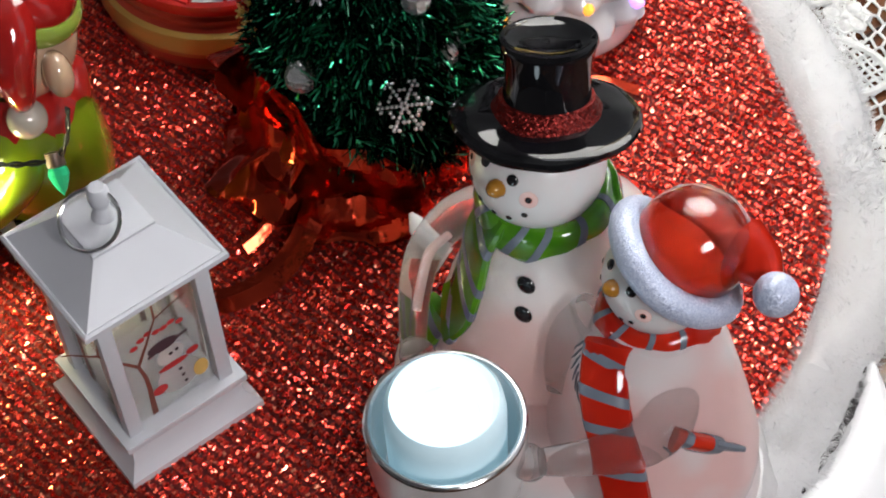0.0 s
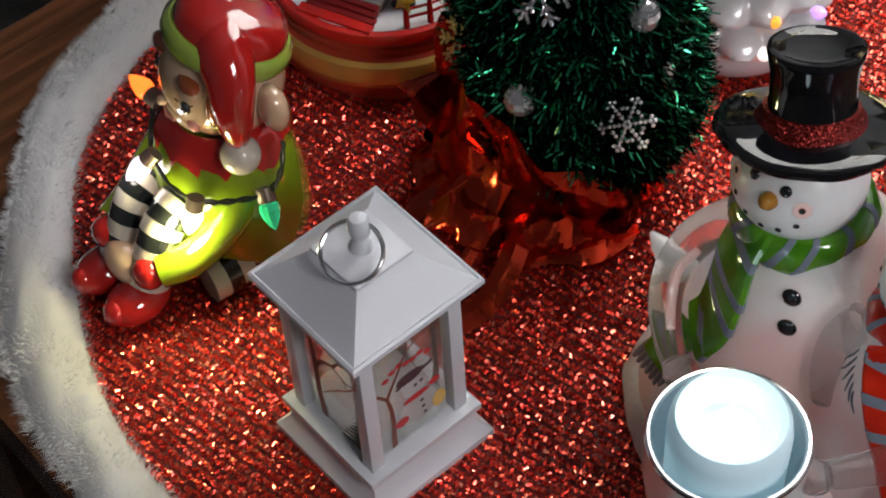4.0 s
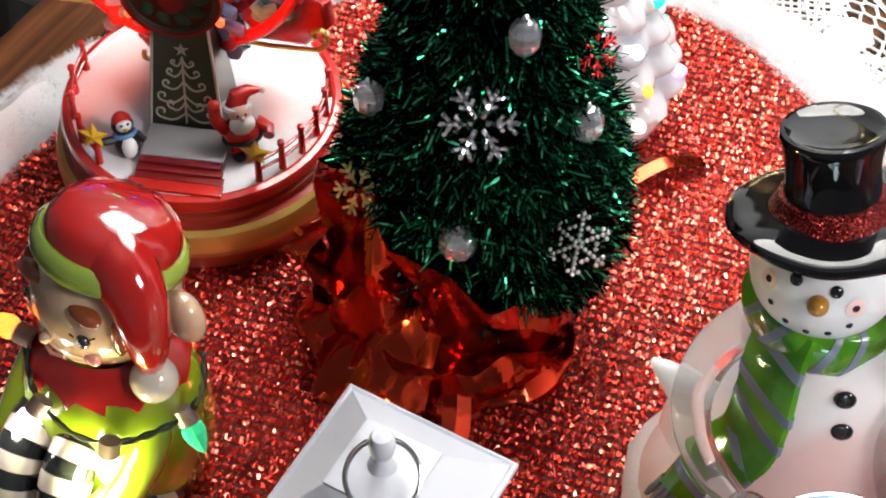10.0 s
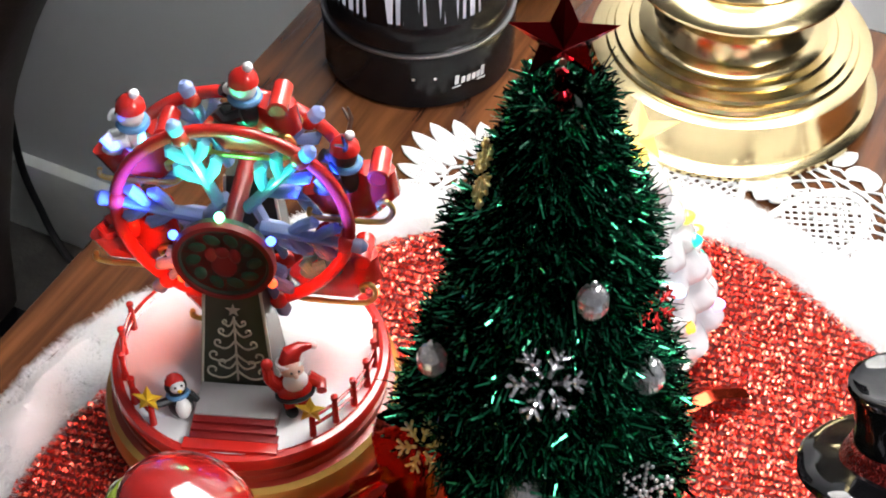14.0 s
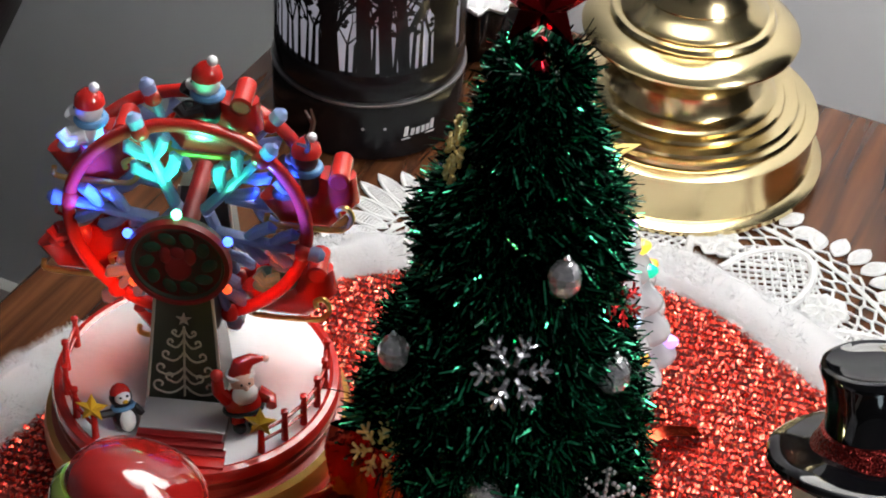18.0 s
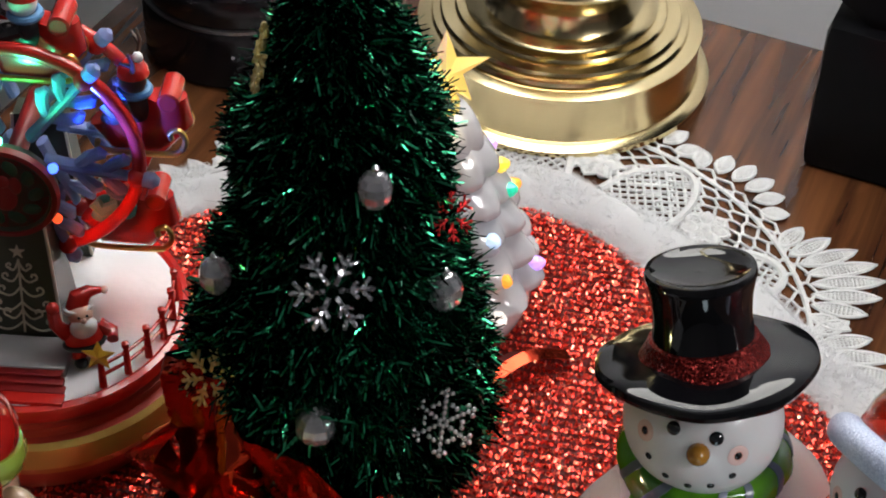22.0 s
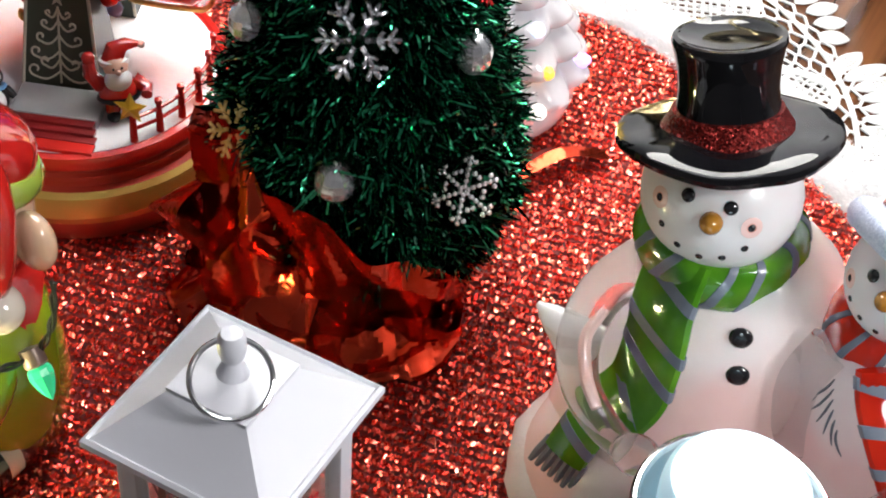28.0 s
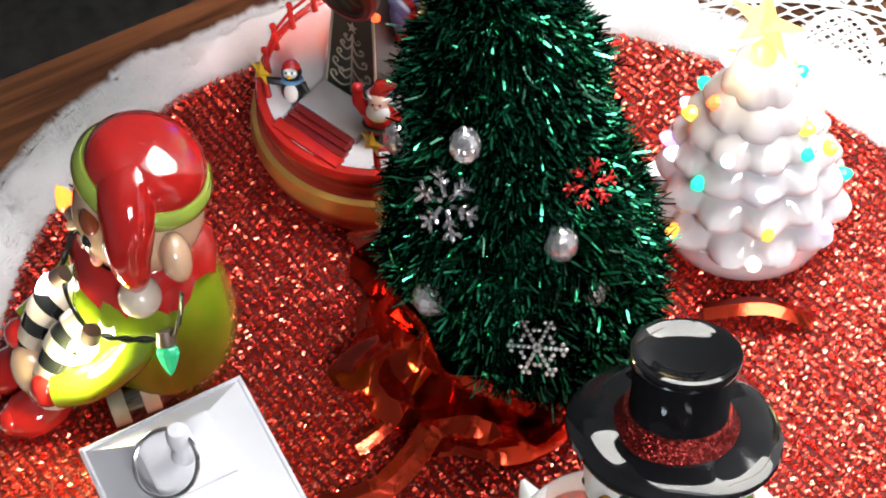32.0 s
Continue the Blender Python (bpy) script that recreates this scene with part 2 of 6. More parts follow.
def wood(name):
    m = mat(name, (0.16, 0.065, 0.026), 0.26, coat=0.10)
    nt = m.node_tree
    p = nt.nodes["Principled BSDF"]
    tc = nt.nodes.new("ShaderNodeTexCoord")
    mp = nt.nodes.new("ShaderNodeMapping")
    mp.inputs["Scale"].default_value = (70, 4.5, 30)
    nt.links.new(tc.outputs["Object"], mp.inputs["Vector"])
    no = nt.nodes.new("ShaderNodeTexNoise")
    no.inputs["Scale"].default_value, no.inputs["Detail"].default_value, no.inputs["Distortion"].default_value = 1.6, 8.0, 0.6
    nt.links.new(mp.outputs[0], no.inputs["Vector"])
    ramp = nt.nodes.new("ShaderNodeValToRGB")
    e = ramp.color_ramp.elements
    e[0].position, e[1].position = 0.32, 0.72
    e[0].color, e[1].color = (0.040, 0.013, 0.006, 1), (0.165, 0.062, 0.023, 1)
    nt.links.new(no.outputs["Fac"], ramp.inputs["Fac"])
    nt.links.new(ramp.outputs["Color"], p.inputs["Base Color"])
    bp = nt.nodes.new("ShaderNodeBump")
    bp.inputs["Strength"].default_value, bp.inputs["Distance"].default_value = 0.15, 0.0005
    nt.links.new(no.outputs["Fac"], bp.inputs["Height"])
    nt.links.new(bp.outputs["Normal"], p.inputs["Normal"])
    return m


def translucent(m, color, share):
    """Lets light seep through, as milky glass and plush do."""
    nt = m.node_tree
    p, out = nt.nodes["Principled BSDF"], nt.nodes["Material Output"]
    tr = nt.nodes.new("ShaderNodeBsdfTranslucent")
    tr.inputs["Color"].default_value = (*color, 1)
    mx = nt.nodes.new("ShaderNodeMixShader")
    mx.inputs[0].default_value = share
    nt.links.new(p.outputs[0], mx.inputs[1])
    nt.links.new(tr.outputs[0], mx.inputs[2])
    nt.links.new(mx.outputs[0], out.inputs["Surface"])
    return m


WOOD = wood("walnut_tabletop")
WALL = mat("grey_wall_paint", (0.70, 0.70, 0.72), 0.8, var=0.05, scale=6, bump=0.12, bump_scale=500)
TRIM = mat("white_trim_paint", (0.75, 0.75, 0.74), 0.45, var=0.05)
CARPET = mat("dark_floor", (0.06, 0.055, 0.05), 0.9, var=0.4, scale=40, bump=0.5, bump_scale=300)
RED_CLOTH = mat("red_knit", (0.18, 0.005, 0.003), 0.6, 0.1, var=0.6, scale=250, bump=0.6, bump_scale=900)
RED_TINSEL = random_tint(mat("red_lurex", (0.75, 0.03, 0.02), 0.22, 0.80, coat=0.5), (0.66, 0.010, 0.006), (1.0, 0.10, 0.05))
# a few threads get a pale tint that stands in for whitish glints
add_stop(RED_TINSEL, 0.88, (1.0, 0.36, 0.22))
FUR = translucent(mat("white_plush", (0.82, 0.82, 0.83), 0.95, var=0.05, scale=120, bump=0.35, bump_scale=700, sheen=0.3), (0.9, 0.9, 0.9), 0.4)
LACE = mat("white_crochet_thread", (0.72, 0.72, 0.71), 0.8, var=0.1, scale=400, bump=0.6, bump_scale=2500)
WHITE_PLASTIC = mat("white_satin_plastic", (0.60, 0.61, 0.65), 0.38, var=0.03, scale=30, bump=0.03)
CHROME = mat("chrome_wire", (0.75, 0.75, 0.76), 0.14, 1.0, var=0.1)
BLACK_GLOSS = mat("black_glossy_glaze", (0.006, 0.006, 0.007), 0.06, var=0.2, bump=0.08, bump_scale=60)
BLACK_GLOSS.node_tree.nodes["Principled BSDF"].inputs["Specular IOR Level"].default_value = 0.42
BLACK_MATTE = mat("black_metal_shell", (0.006, 0.006, 0.007), 0.20, var=0.3)
BLACK_MATTE.node_tree.nodes["Principled BSDF"].inputs["Specular IOR Level"].default_value = 0.3
BLACK_DULL = mat("black_dull_plastic", (0.005, 0.005, 0.006), 0.45, var=0.2)
BLACK_DULL.node_tree.nodes["Principled BSDF"].inputs["Specular IOR Level"].default_value = 0.10
BRASS = mat("polished_brass", (0.80, 0.66, 0.37), 0.15, 1.0, var=0.10, scale=25, rough_var=0.09)
GOLD = mat("gold_paint", (0.85, 0.58, 0.18), 0.3, 1.0, var=0.2)
RED_PAINT = mat("red_gloss_paint", (0.62, 0.022, 0.016), 0.22, var=0.25, coat=0.6, scale=30)

# ---------------------------------------------------------------- room and table
b = Build().box((0, 7.25, 6), (60, 0.5, 30), mi=0)
tagged(part("wall_north", b, WALL), "plain grey painted wall behind the table", "wall", kind="structure")
for nm, c, s in (("wall_west", (-30, -8, 6), (0.5, 31, 30)), ("wall_east", (30, -8, 6), (0.5, 31, 30)), ("wall_south", (0, -23, 6), (60, 0.5, 30))):
    tagged(part(nm, Build().box(c, s), WALL), "plain grey painted wall of the room", "wall", kind="structure")
tagged(part("ceiling", Build().box((0, -8, 20.5), (61, 31, 0.5)), TRIM), "plain white ceiling", "ceiling", kind="structure")
tagged(part("floor", Build().box((0, -8, -6.9), (61, 31, 0.5)), CARPET), "dark carpeted floor", "floor", kind="structure")
tagged(part("baseboard", Build().box((0, 6.93, -6.2), (60, 0.14, 0.9), 0.03), TRIM), "white painted baseboard along the wall", "baseboard", kind="structure")

LEATHER = mat("dark_brown_leather", (0.045, 0.028, 0.023), 0.5, var=0.4, scale=25, bump=0.3, bump_scale=260)
chair = placed("armchair", "dark brown leather armchair standing by the wall", "armchair", (-8.2, 5.6, -6.65))
rows = []
for z in np.linspace(-6.2, -0.5, 26):
    right = float(np.interp(z, [-6.2, -5.4, -3.6, -2.7, -2.2, -1.5, -0.9, -0.6, -0.5], [-7.30, -7.20, -6.75, -6.33, -6.04, -5.66, -5.55, -5.80, -6.2]))
    wide, deep = (right + 10.4) / 2, 0.42 - 0.30 * max(0.0, (z + 0.9) / 0.4) ** 2
    rows.append([(right - wide + wide * math.copysign(abs(math.cos(q)) ** 0.4, math.cos(q)), 5.5 + deep * math.copysign(abs(math.sin(q)) ** 0.5, math.sin(q)), z) for q in np.linspace(0, 2 * math.pi, 40, endpoint=False)])
part("backrest", Build().grid(rows, True, cap0=True, cap1=True), LEATHER, chair, "curved dark leather backrest")
part("seat", Build().box((-8.70, 4.15, -4.95), (3.2, 2.0, 1.3), 0.25), LEATHER, chair, "padded dark leather seat")
for x in (-10.0, -7.3):
    part("leg", Build().box((x, 5.5, -6.43), (0.35, 0.35, 0.46), 0.03), BLACK_MATTE, chair)
    part("leg", Build().box((x, 3.4, -6.13), (0.35, 0.35, 1.06), 0.03), BLACK_MATTE, chair)
RUBBER = mat("black_cable_rubber", (0.01, 0.01, 0.011), 0.5)
cable = placed("power_cable", "thin black cable hanging down the wall", "cable", (-7.9, 6.8, -6.65))
part("cord", Build().tube(smooth_loop([(-8.15, 6.95, -2.0), (-8.08, 6.93, -4.6), (-8.0, 6.83, -5.7), (-7.86, 6.81, -6.25), (-7.72, 6.78, -6.55), (-7.3, 6.6, -6.63), (-6.6, 6.5, -6.63)], 6, False), 0.035, 8), RUBBER, cable)

TZ = -0.05
table = thing("side_table", "dark walnut side table with a polished top", "table", (0, 0, TZ))
b = Build().box((2.2, 1.925, -0.14), (10.0, 5.85, 0.28), 0.035)
part("tabletop", b, WOOD, table)
part("apron", Build().box((2.2, 1.925, -0.62), (9.4, 5.25, 0.68), 0.02), WOOD, table)
for x in (-2.3, 6.7):
    for y in (-0.55, 4.4):
        part("leg", Build().box((x, y, -3.8), (0.5, 0.5, 5.66), 0.04), WOOD, table)

# ---------------------------------------------------------------- tree skirt
LOOP = [(-2.23, 0.60), (-2.02, 0.14), (-1.73, -0.19), (-1.12, -0.56), (-0.5, -0.73), (0.07, -0.68), (0.56, -0.43), (1.02, -0.02), (1.33, 0.45),
        (1.50, 1.10), (1.46, 1.60), (1.36, 1.90), (1.06, 2.38), (0.78, 2.61), (0.35, 2.82), (-0.1, 3.04), (-0.5, 3.08), (-1.1, 2.85), (-1.57, 2.53),
        (-1.80, 2.22), (-2.12, 1.70), (-2.24, 1.2), (-2.27, 0.9)]
loop = smooth_loop([(x, y, 0) for x, y in LOOP], 8)
center = Vector((-0.35, 1.15, 0))


def ruffle(x, y):
    return 0.035 * noise.noise((x * 1.1, y * 1.1, 3.0)) + 0.012 * noise.noise((x * 4, y * 4, 7.0))


skirt = thing("tree_skirt", "red glitter knit tree skirt with white plush edging", "tree skirt")
rows = []
RINGS = 34
for k in range(RINGS + 1):
    q = max(k / RINGS, 0.004)
    row = []
    for p in loop:
        w = center + (p - center) * q
        row.append((w.x, w.y, -0.005 + 0.25 * ruffle(w.x, w.y)))
    rows.append(row)
part("cloth", Build().grid(rows, True), RED_CLOTH, skirt, "red metallic knit cloth")

# lurex flakes in rows across the knit: small flat threads, each tilted its own way
rng = np.random.default_rng(5)
poly = np.array([(p.x, p.y) for p in loop])


def inside(px, py):
    hit = np.zeros(len(px), bool)
    j = len(poly) - 1
    for i in range(len(poly)):
        (xi, yi), (xj, yj) = poly[i], poly[j]
        cond = ((yi > py) != (yj > py)) & (px < (xj - xi) * (py - yi) / (yj - yi + 1e-12) + xi)
        hit ^= cond
        j = i
    return hit


u = np.arange(-2.9, 2.9, 0.0072)
w = np.concatenate([np.arange(-2.9, 2.9, 0.036), np.arange(-2.9, 2.9, 0.036) + 0.008])
gu, gw = np.meshgrid(u, w)
gu, gw = gu.ravel(), gw.ravel()
gu = gu + rng.normal(0, 0.005, gu.size)
gw = gw + rng.normal(0, 0.0034, gw.size) + 0.004 * np.sin(gu * 9.0)
ang = radians(11)
fx = -0.4 + gu * math.cos(ang) - gw * math.sin(ang)
fy = 1.2 + gu * math.sin(ang) + gw * math.cos(ang)
ok = inside(fx, fy)
fx, fy, gu = fx[ok], fy[ok], gu[ok]
nf = len(fx)
zz = np.array([-0.005 + 0.25 * ruffle(a, c) for a, c in zip(fx, fy)]) + 0.003 + rng.random(nf) * 0.008
yaw = ang + rng.normal(math.pi / 2, 0.38, nf)
dl = np.stack([np.cos(yaw), np.sin(yaw), rng.normal(0, 0.40, nf)], 1)
dl /= np.linalg.norm(dl, axis=1)[:, None]
dw = np.stack([-np.sin(yaw), np.cos(yaw), rng.normal(0, 0.42, nf)], 1)
dw -= dl * (dl * dw).sum(1)[:, None]
dw /= np.linalg.norm(dw, axis=1)[:, None]
L = (0.0046 + 0.0058 * rng.random(nf))[:, None] * dl
W = (0.0025 + 0.0030 * rng.random(nf))[:, None] * dw
P = np.stack([fx, fy, zz], 1)
V = np.stack([P - L - W, P + L - W, P + L + W, P - L + W], 1).reshape(-1, 3) * D
me = bpy.data.meshes.new("tinsel_threads")
me.vertices.add(4 * nf)
me.vertices.foreach_set("co", V.ravel())
me.loops.add(4 * nf)
me.loops.foreach_set("vertex_index", np.arange(4 * nf))
me.polygons.add(nf)
me.polygons.foreach_set("loop_start", np.arange(nf) * 4)
me.polygons.foreach_set("loop_total", np.full(nf, 4))
me.materials.append(RED_TINSEL)
me.update(calc_edges=True)
ob = new("tinsel_threads", me)
ob.parent = skirt
tagged(ob, "glittering red metallic threads", kind="stuff")

# plush edging: a soft rounded band with short hair
inner, outer = [], []
n = len(loop)
normals = []
for i in range(n):
    t = (loop[(i + 1) % n] - loop[i - 1]).normalized()
    normals.append(Vector((t.y, -t.x, 0)))
band = []
width = []
for i in range(n):
    width.append(0.27 + 0.03 * math.sin(i * 0.35) + 0.03 * noise.noise((i * 0.13, 2, 0)) + 0.025 * noise.noise((i * 0.5, 7, 0)))
M = 10
for k in range(M + 1):
    q = k / M
    row = []
    for i in range(n):
        p = loop[i] + normals[i] * (width[i] * (q * 1.12 - 0.06))
        h = 0.015 + 0.085 * math.sin(math.pi * q) ** 0.7 * (1 + 0.6 * noise.noise((p.x * 4, p.y * 4, 1.0)) + 0.5 * noise.noise((p.x * 13, p.y * 13, 5.0)))
        row.append((p.x, p.y, -0.045 + h if 0 < k < M else -0.045))
    band.append(row)
part("plush_edging", Build().grid(band, True), FUR, skirt, "white fluffy plush edging")
hv = []
for i in range(n):
    for s in range(430):
        f = rng.random()
        a, c2 = loop[i].lerp(loop[(i + 1) % n], f), normals[i].lerp(normals[(i + 1) % n], f)
        q = rng.random()
        q = q if rng.random() < 0.6 else (0.0 + 0.10 * rng.random() if rng.random() < 0.5 else 0.9 + 0.13 * rng.random())
        p = a + c2 * (width[i] * (q * 1.12 - 0.06))
        z = -0.035 + 0.085 * max(math.sin(math.pi * min(max(q, 0), 1)), 0) ** 0.7
        lean = Vector((noise.noise((p.x * 9, p.y * 9, 3.0)), noise.noise((p.x * 9, p.y * 9, 8.0)), 0)) * 1.1
        d = Vector((rng.normal(0, 0.45), rng.normal(0, 0.45), 0.5)) + lean + c2 * (q - 0.5) * 1.8
        hv.append((p.x, p.y, z, *(d.normalized() * (0.018 + 0.030 * rng.random()))))
hv = np.array(hv)
base, d = hv[:, :3], hv[:, 3:]
sd = np.cross(d, rng.normal(0, 1, d.shape))
sd = sd / (np.linalg.norm(sd, axis=1)[:, None] + 1e-9) * 0.0015
V = np.stack([base - sd, base + sd, base + d], 1).reshape(-1, 3) * D
nh = len(hv)
me = bpy.data.meshes.new("plush_hair")
me.from_pydata(V.tolist(), [], [(3 * i, 3 * i + 1, 3 * i + 2) for i in range(nh)])
me.materials.append(FUR)
ob = new("plush_hair", me)
ob.parent = skirt
tagged(ob, "short white plush fibres", kind="stuff")

# the white lining of the skirt shows past the plush, with a dark seam between
seam = [(1.60, 0.98, 0), (1.71, 1.15, 0), (1.765, 1.32, 0), (1.76, 1.50, 0), (1.72, 1.67, 0), (1.665, 1.83, 0), (1.60, 1.97, 0), (1.52, 2.09, 0)]
hem = [(1.70, 0.96, 0), (1.83, 1.10, 0), (1.91, 1.26, 0), (1.96, 1.46, 0), (1.98, 1.64, 0), (1.93, 1.82, 0), (1.80, 1.98, 0), (1.60, 2.10, 0)]
seam, hem = smooth_loop(seam, 6, False), smooth_loop(hem, 6, False)
rows = []
for q in np.linspace(0, 1, 9):
    rows.append([(*a.lerp(c, q).xy, -0.042 + 0.05 * math.sin(math.pi * min(q * 1.1, 1.0)) ** 0.6 + 0.012 * noise.noise((a.x * 6, a.y * 6, q * 2))) for a, c in zip(seam, hem)])
SATIN = mat("white_satin_lining", (0.82, 0.82, 0.84), 0.42, var=0.05, scale=40, sheen=0.3, bump=0.1, bump_scale=500)
part("lining", Build().grid(rows, False), SATIN, skirt, "white satin lining turned out past the plush")
part("seam", Build().tube([(p.x, p.y, -0.015 + 0.006 * math.sin(i * 2.1)) for i, p in enumerate(seam)], [0.012 + 0.007 * (i * 7 % 5) / 5 for i in range(len(seam))], 8), mat("dark_seam_thread", (0.05, 0.045, 0.045), 0.9, var=0.4, scale=300), skirt, "dark ragged seam")

# ---------------------------------------------------------------- lantern
lantern = thing("mini_lantern", "small white plastic lantern with painted winter panels and a wire ring", "lantern")
H = 0.90
sq = lambda r, z: (r * math.sqrt(2), z)
part("plinth", Build().lathe([sq(0.278, 0.0), sq(0.278, 0.03), sq(0.235, 0.085), sq(0.225, 0.16)], 4, start=math.pi / 4), WHITE_PLASTIC, lantern)
part("shelf", Build().box((0, 0, 0.178), (0.50, 0.50, 0.034), 0.006), WHITE_PLASTIC, lantern)
for sx in (-1, 1):
    for sy in (-1, 1):
        part("corner_post", Build().box((0.187 * sx, 0.187 * sy, 0.535), (0.056, 0.056, 0.69), 0.006), WHITE_PLASTIC, lantern)
rb = Build().lathe([sq(0.21, 0.865), sq(0.245, H - 0.022), sq(0.272, H - 0.016), sq(0.272, H + 0.004), sq(0.262, H + 0.012), sq(0.255, H + 0.006),
                    sq(0.112, H + 0.138), sq(0.117, H + 0.139), sq(0.117, H + 0.147), sq(0.10, H + 0.154), sq(0.0, H + 0.165)], 4, start=math.pi / 4)
part("roof", rb, WHITE_PLASTIC, lantern, angle=20)
part("knob", Build().lathe([(0.042, H + 0.16), (0.03, H + 0.19), (0.024, H + 0.21), (0.032, H + 0.225), (0.037, H + 0.25), (0.035, H + 0.285), (0.026, H + 0.30), (0.0, H + 0.304)], 20), WHITE_PLASTIC, lantern)
ringpts = []
ax2 = Vector((0.45, -0.72, -0.53)).normalized()
nR = Vector((0.30, -0.36, 0.88))
ax1 = nR.cross(ax2).normalized()
rc = Vector((0.0, 0.0, H + 0.27)) + ax2 * 0.090
for k in range(40):
    a = 2 * math.pi * k / 40
    ringpts.append(rc + ax1 * 0.099 * math.cos(a) + ax2 * 0.099 * math.sin(a))
part("ring_handle", Build().tube(ringpts, 0.0075, 8, closed=True), CHROME, lantern, "steel wire ring handle")

PANEL = mat("printed_clear_panel", (0.96, 0.95, 0.94), 0.06, trans=0.96, ior=1.2, var=0.03, scale=60)
BARK = mat("printed_brown_ink", (0.17, 0.045, 0.03), 0.5)
PINE = mat("printed_pine_ink", (0.05, 0.10, 0.06), 0.5)
REDINK = mat("printed_red_ink", (0.5, 0.03, 0.03), 0.45)
DARKINK = mat("printed_dark_ink", (0.07, 0.04, 0.05), 0.45)
SNOWINK = mat("printed_white_ink", (0.90, 0.84, 0.82), 0.3, trans=0.8, ior=1.1)
YELINK = mat("printed_yellow_ink", (0.7, 0.45, 0.12), 0.5)


def branch(b, x, y, a, l, r, depth, mi):
    """Flat printed branches in the plane x, z."""
    pts = [(x, y)]
    for k in range(4):
        a += rng.normal(0, 0.12)
        x, y = x + math.cos(a) * l / 4, y + math.sin(a) * l / 4
        pts.append((x, y))
    q = [r * (1 - 0.12 * k) for k in range(5)]
    left, right = [], []
    for k, (px, py) in enumerate(pts):
        left.append((px - q[k] * math.sin(a), 0, py + q[k] * math.cos(a)))
        right.append((px + q[k] * math.sin(a), 0, py - q[k] * math.cos(a)))
    for k in range(4):
        b.add([left[k], left[k + 1], right[k + 1], right[k]], [(0, 1, 2, 3)], mi)
    if depth:
        for s in (-1, 1):
            branch(b, x, y, a + s * (0.35 + 0.25 * rng.random()), l * 0.72, r * 0.6, depth - 1, mi)


def disc(b, cx, cz, rx, rz, mi, y=0.0, n=16):
    b.add([(cx + rx * math.cos(2 * math.pi * k / n), y, cz + rz * math.sin(2 * math.pi * k / n)) for k in range(n)], [tuple(range(n))], mi)


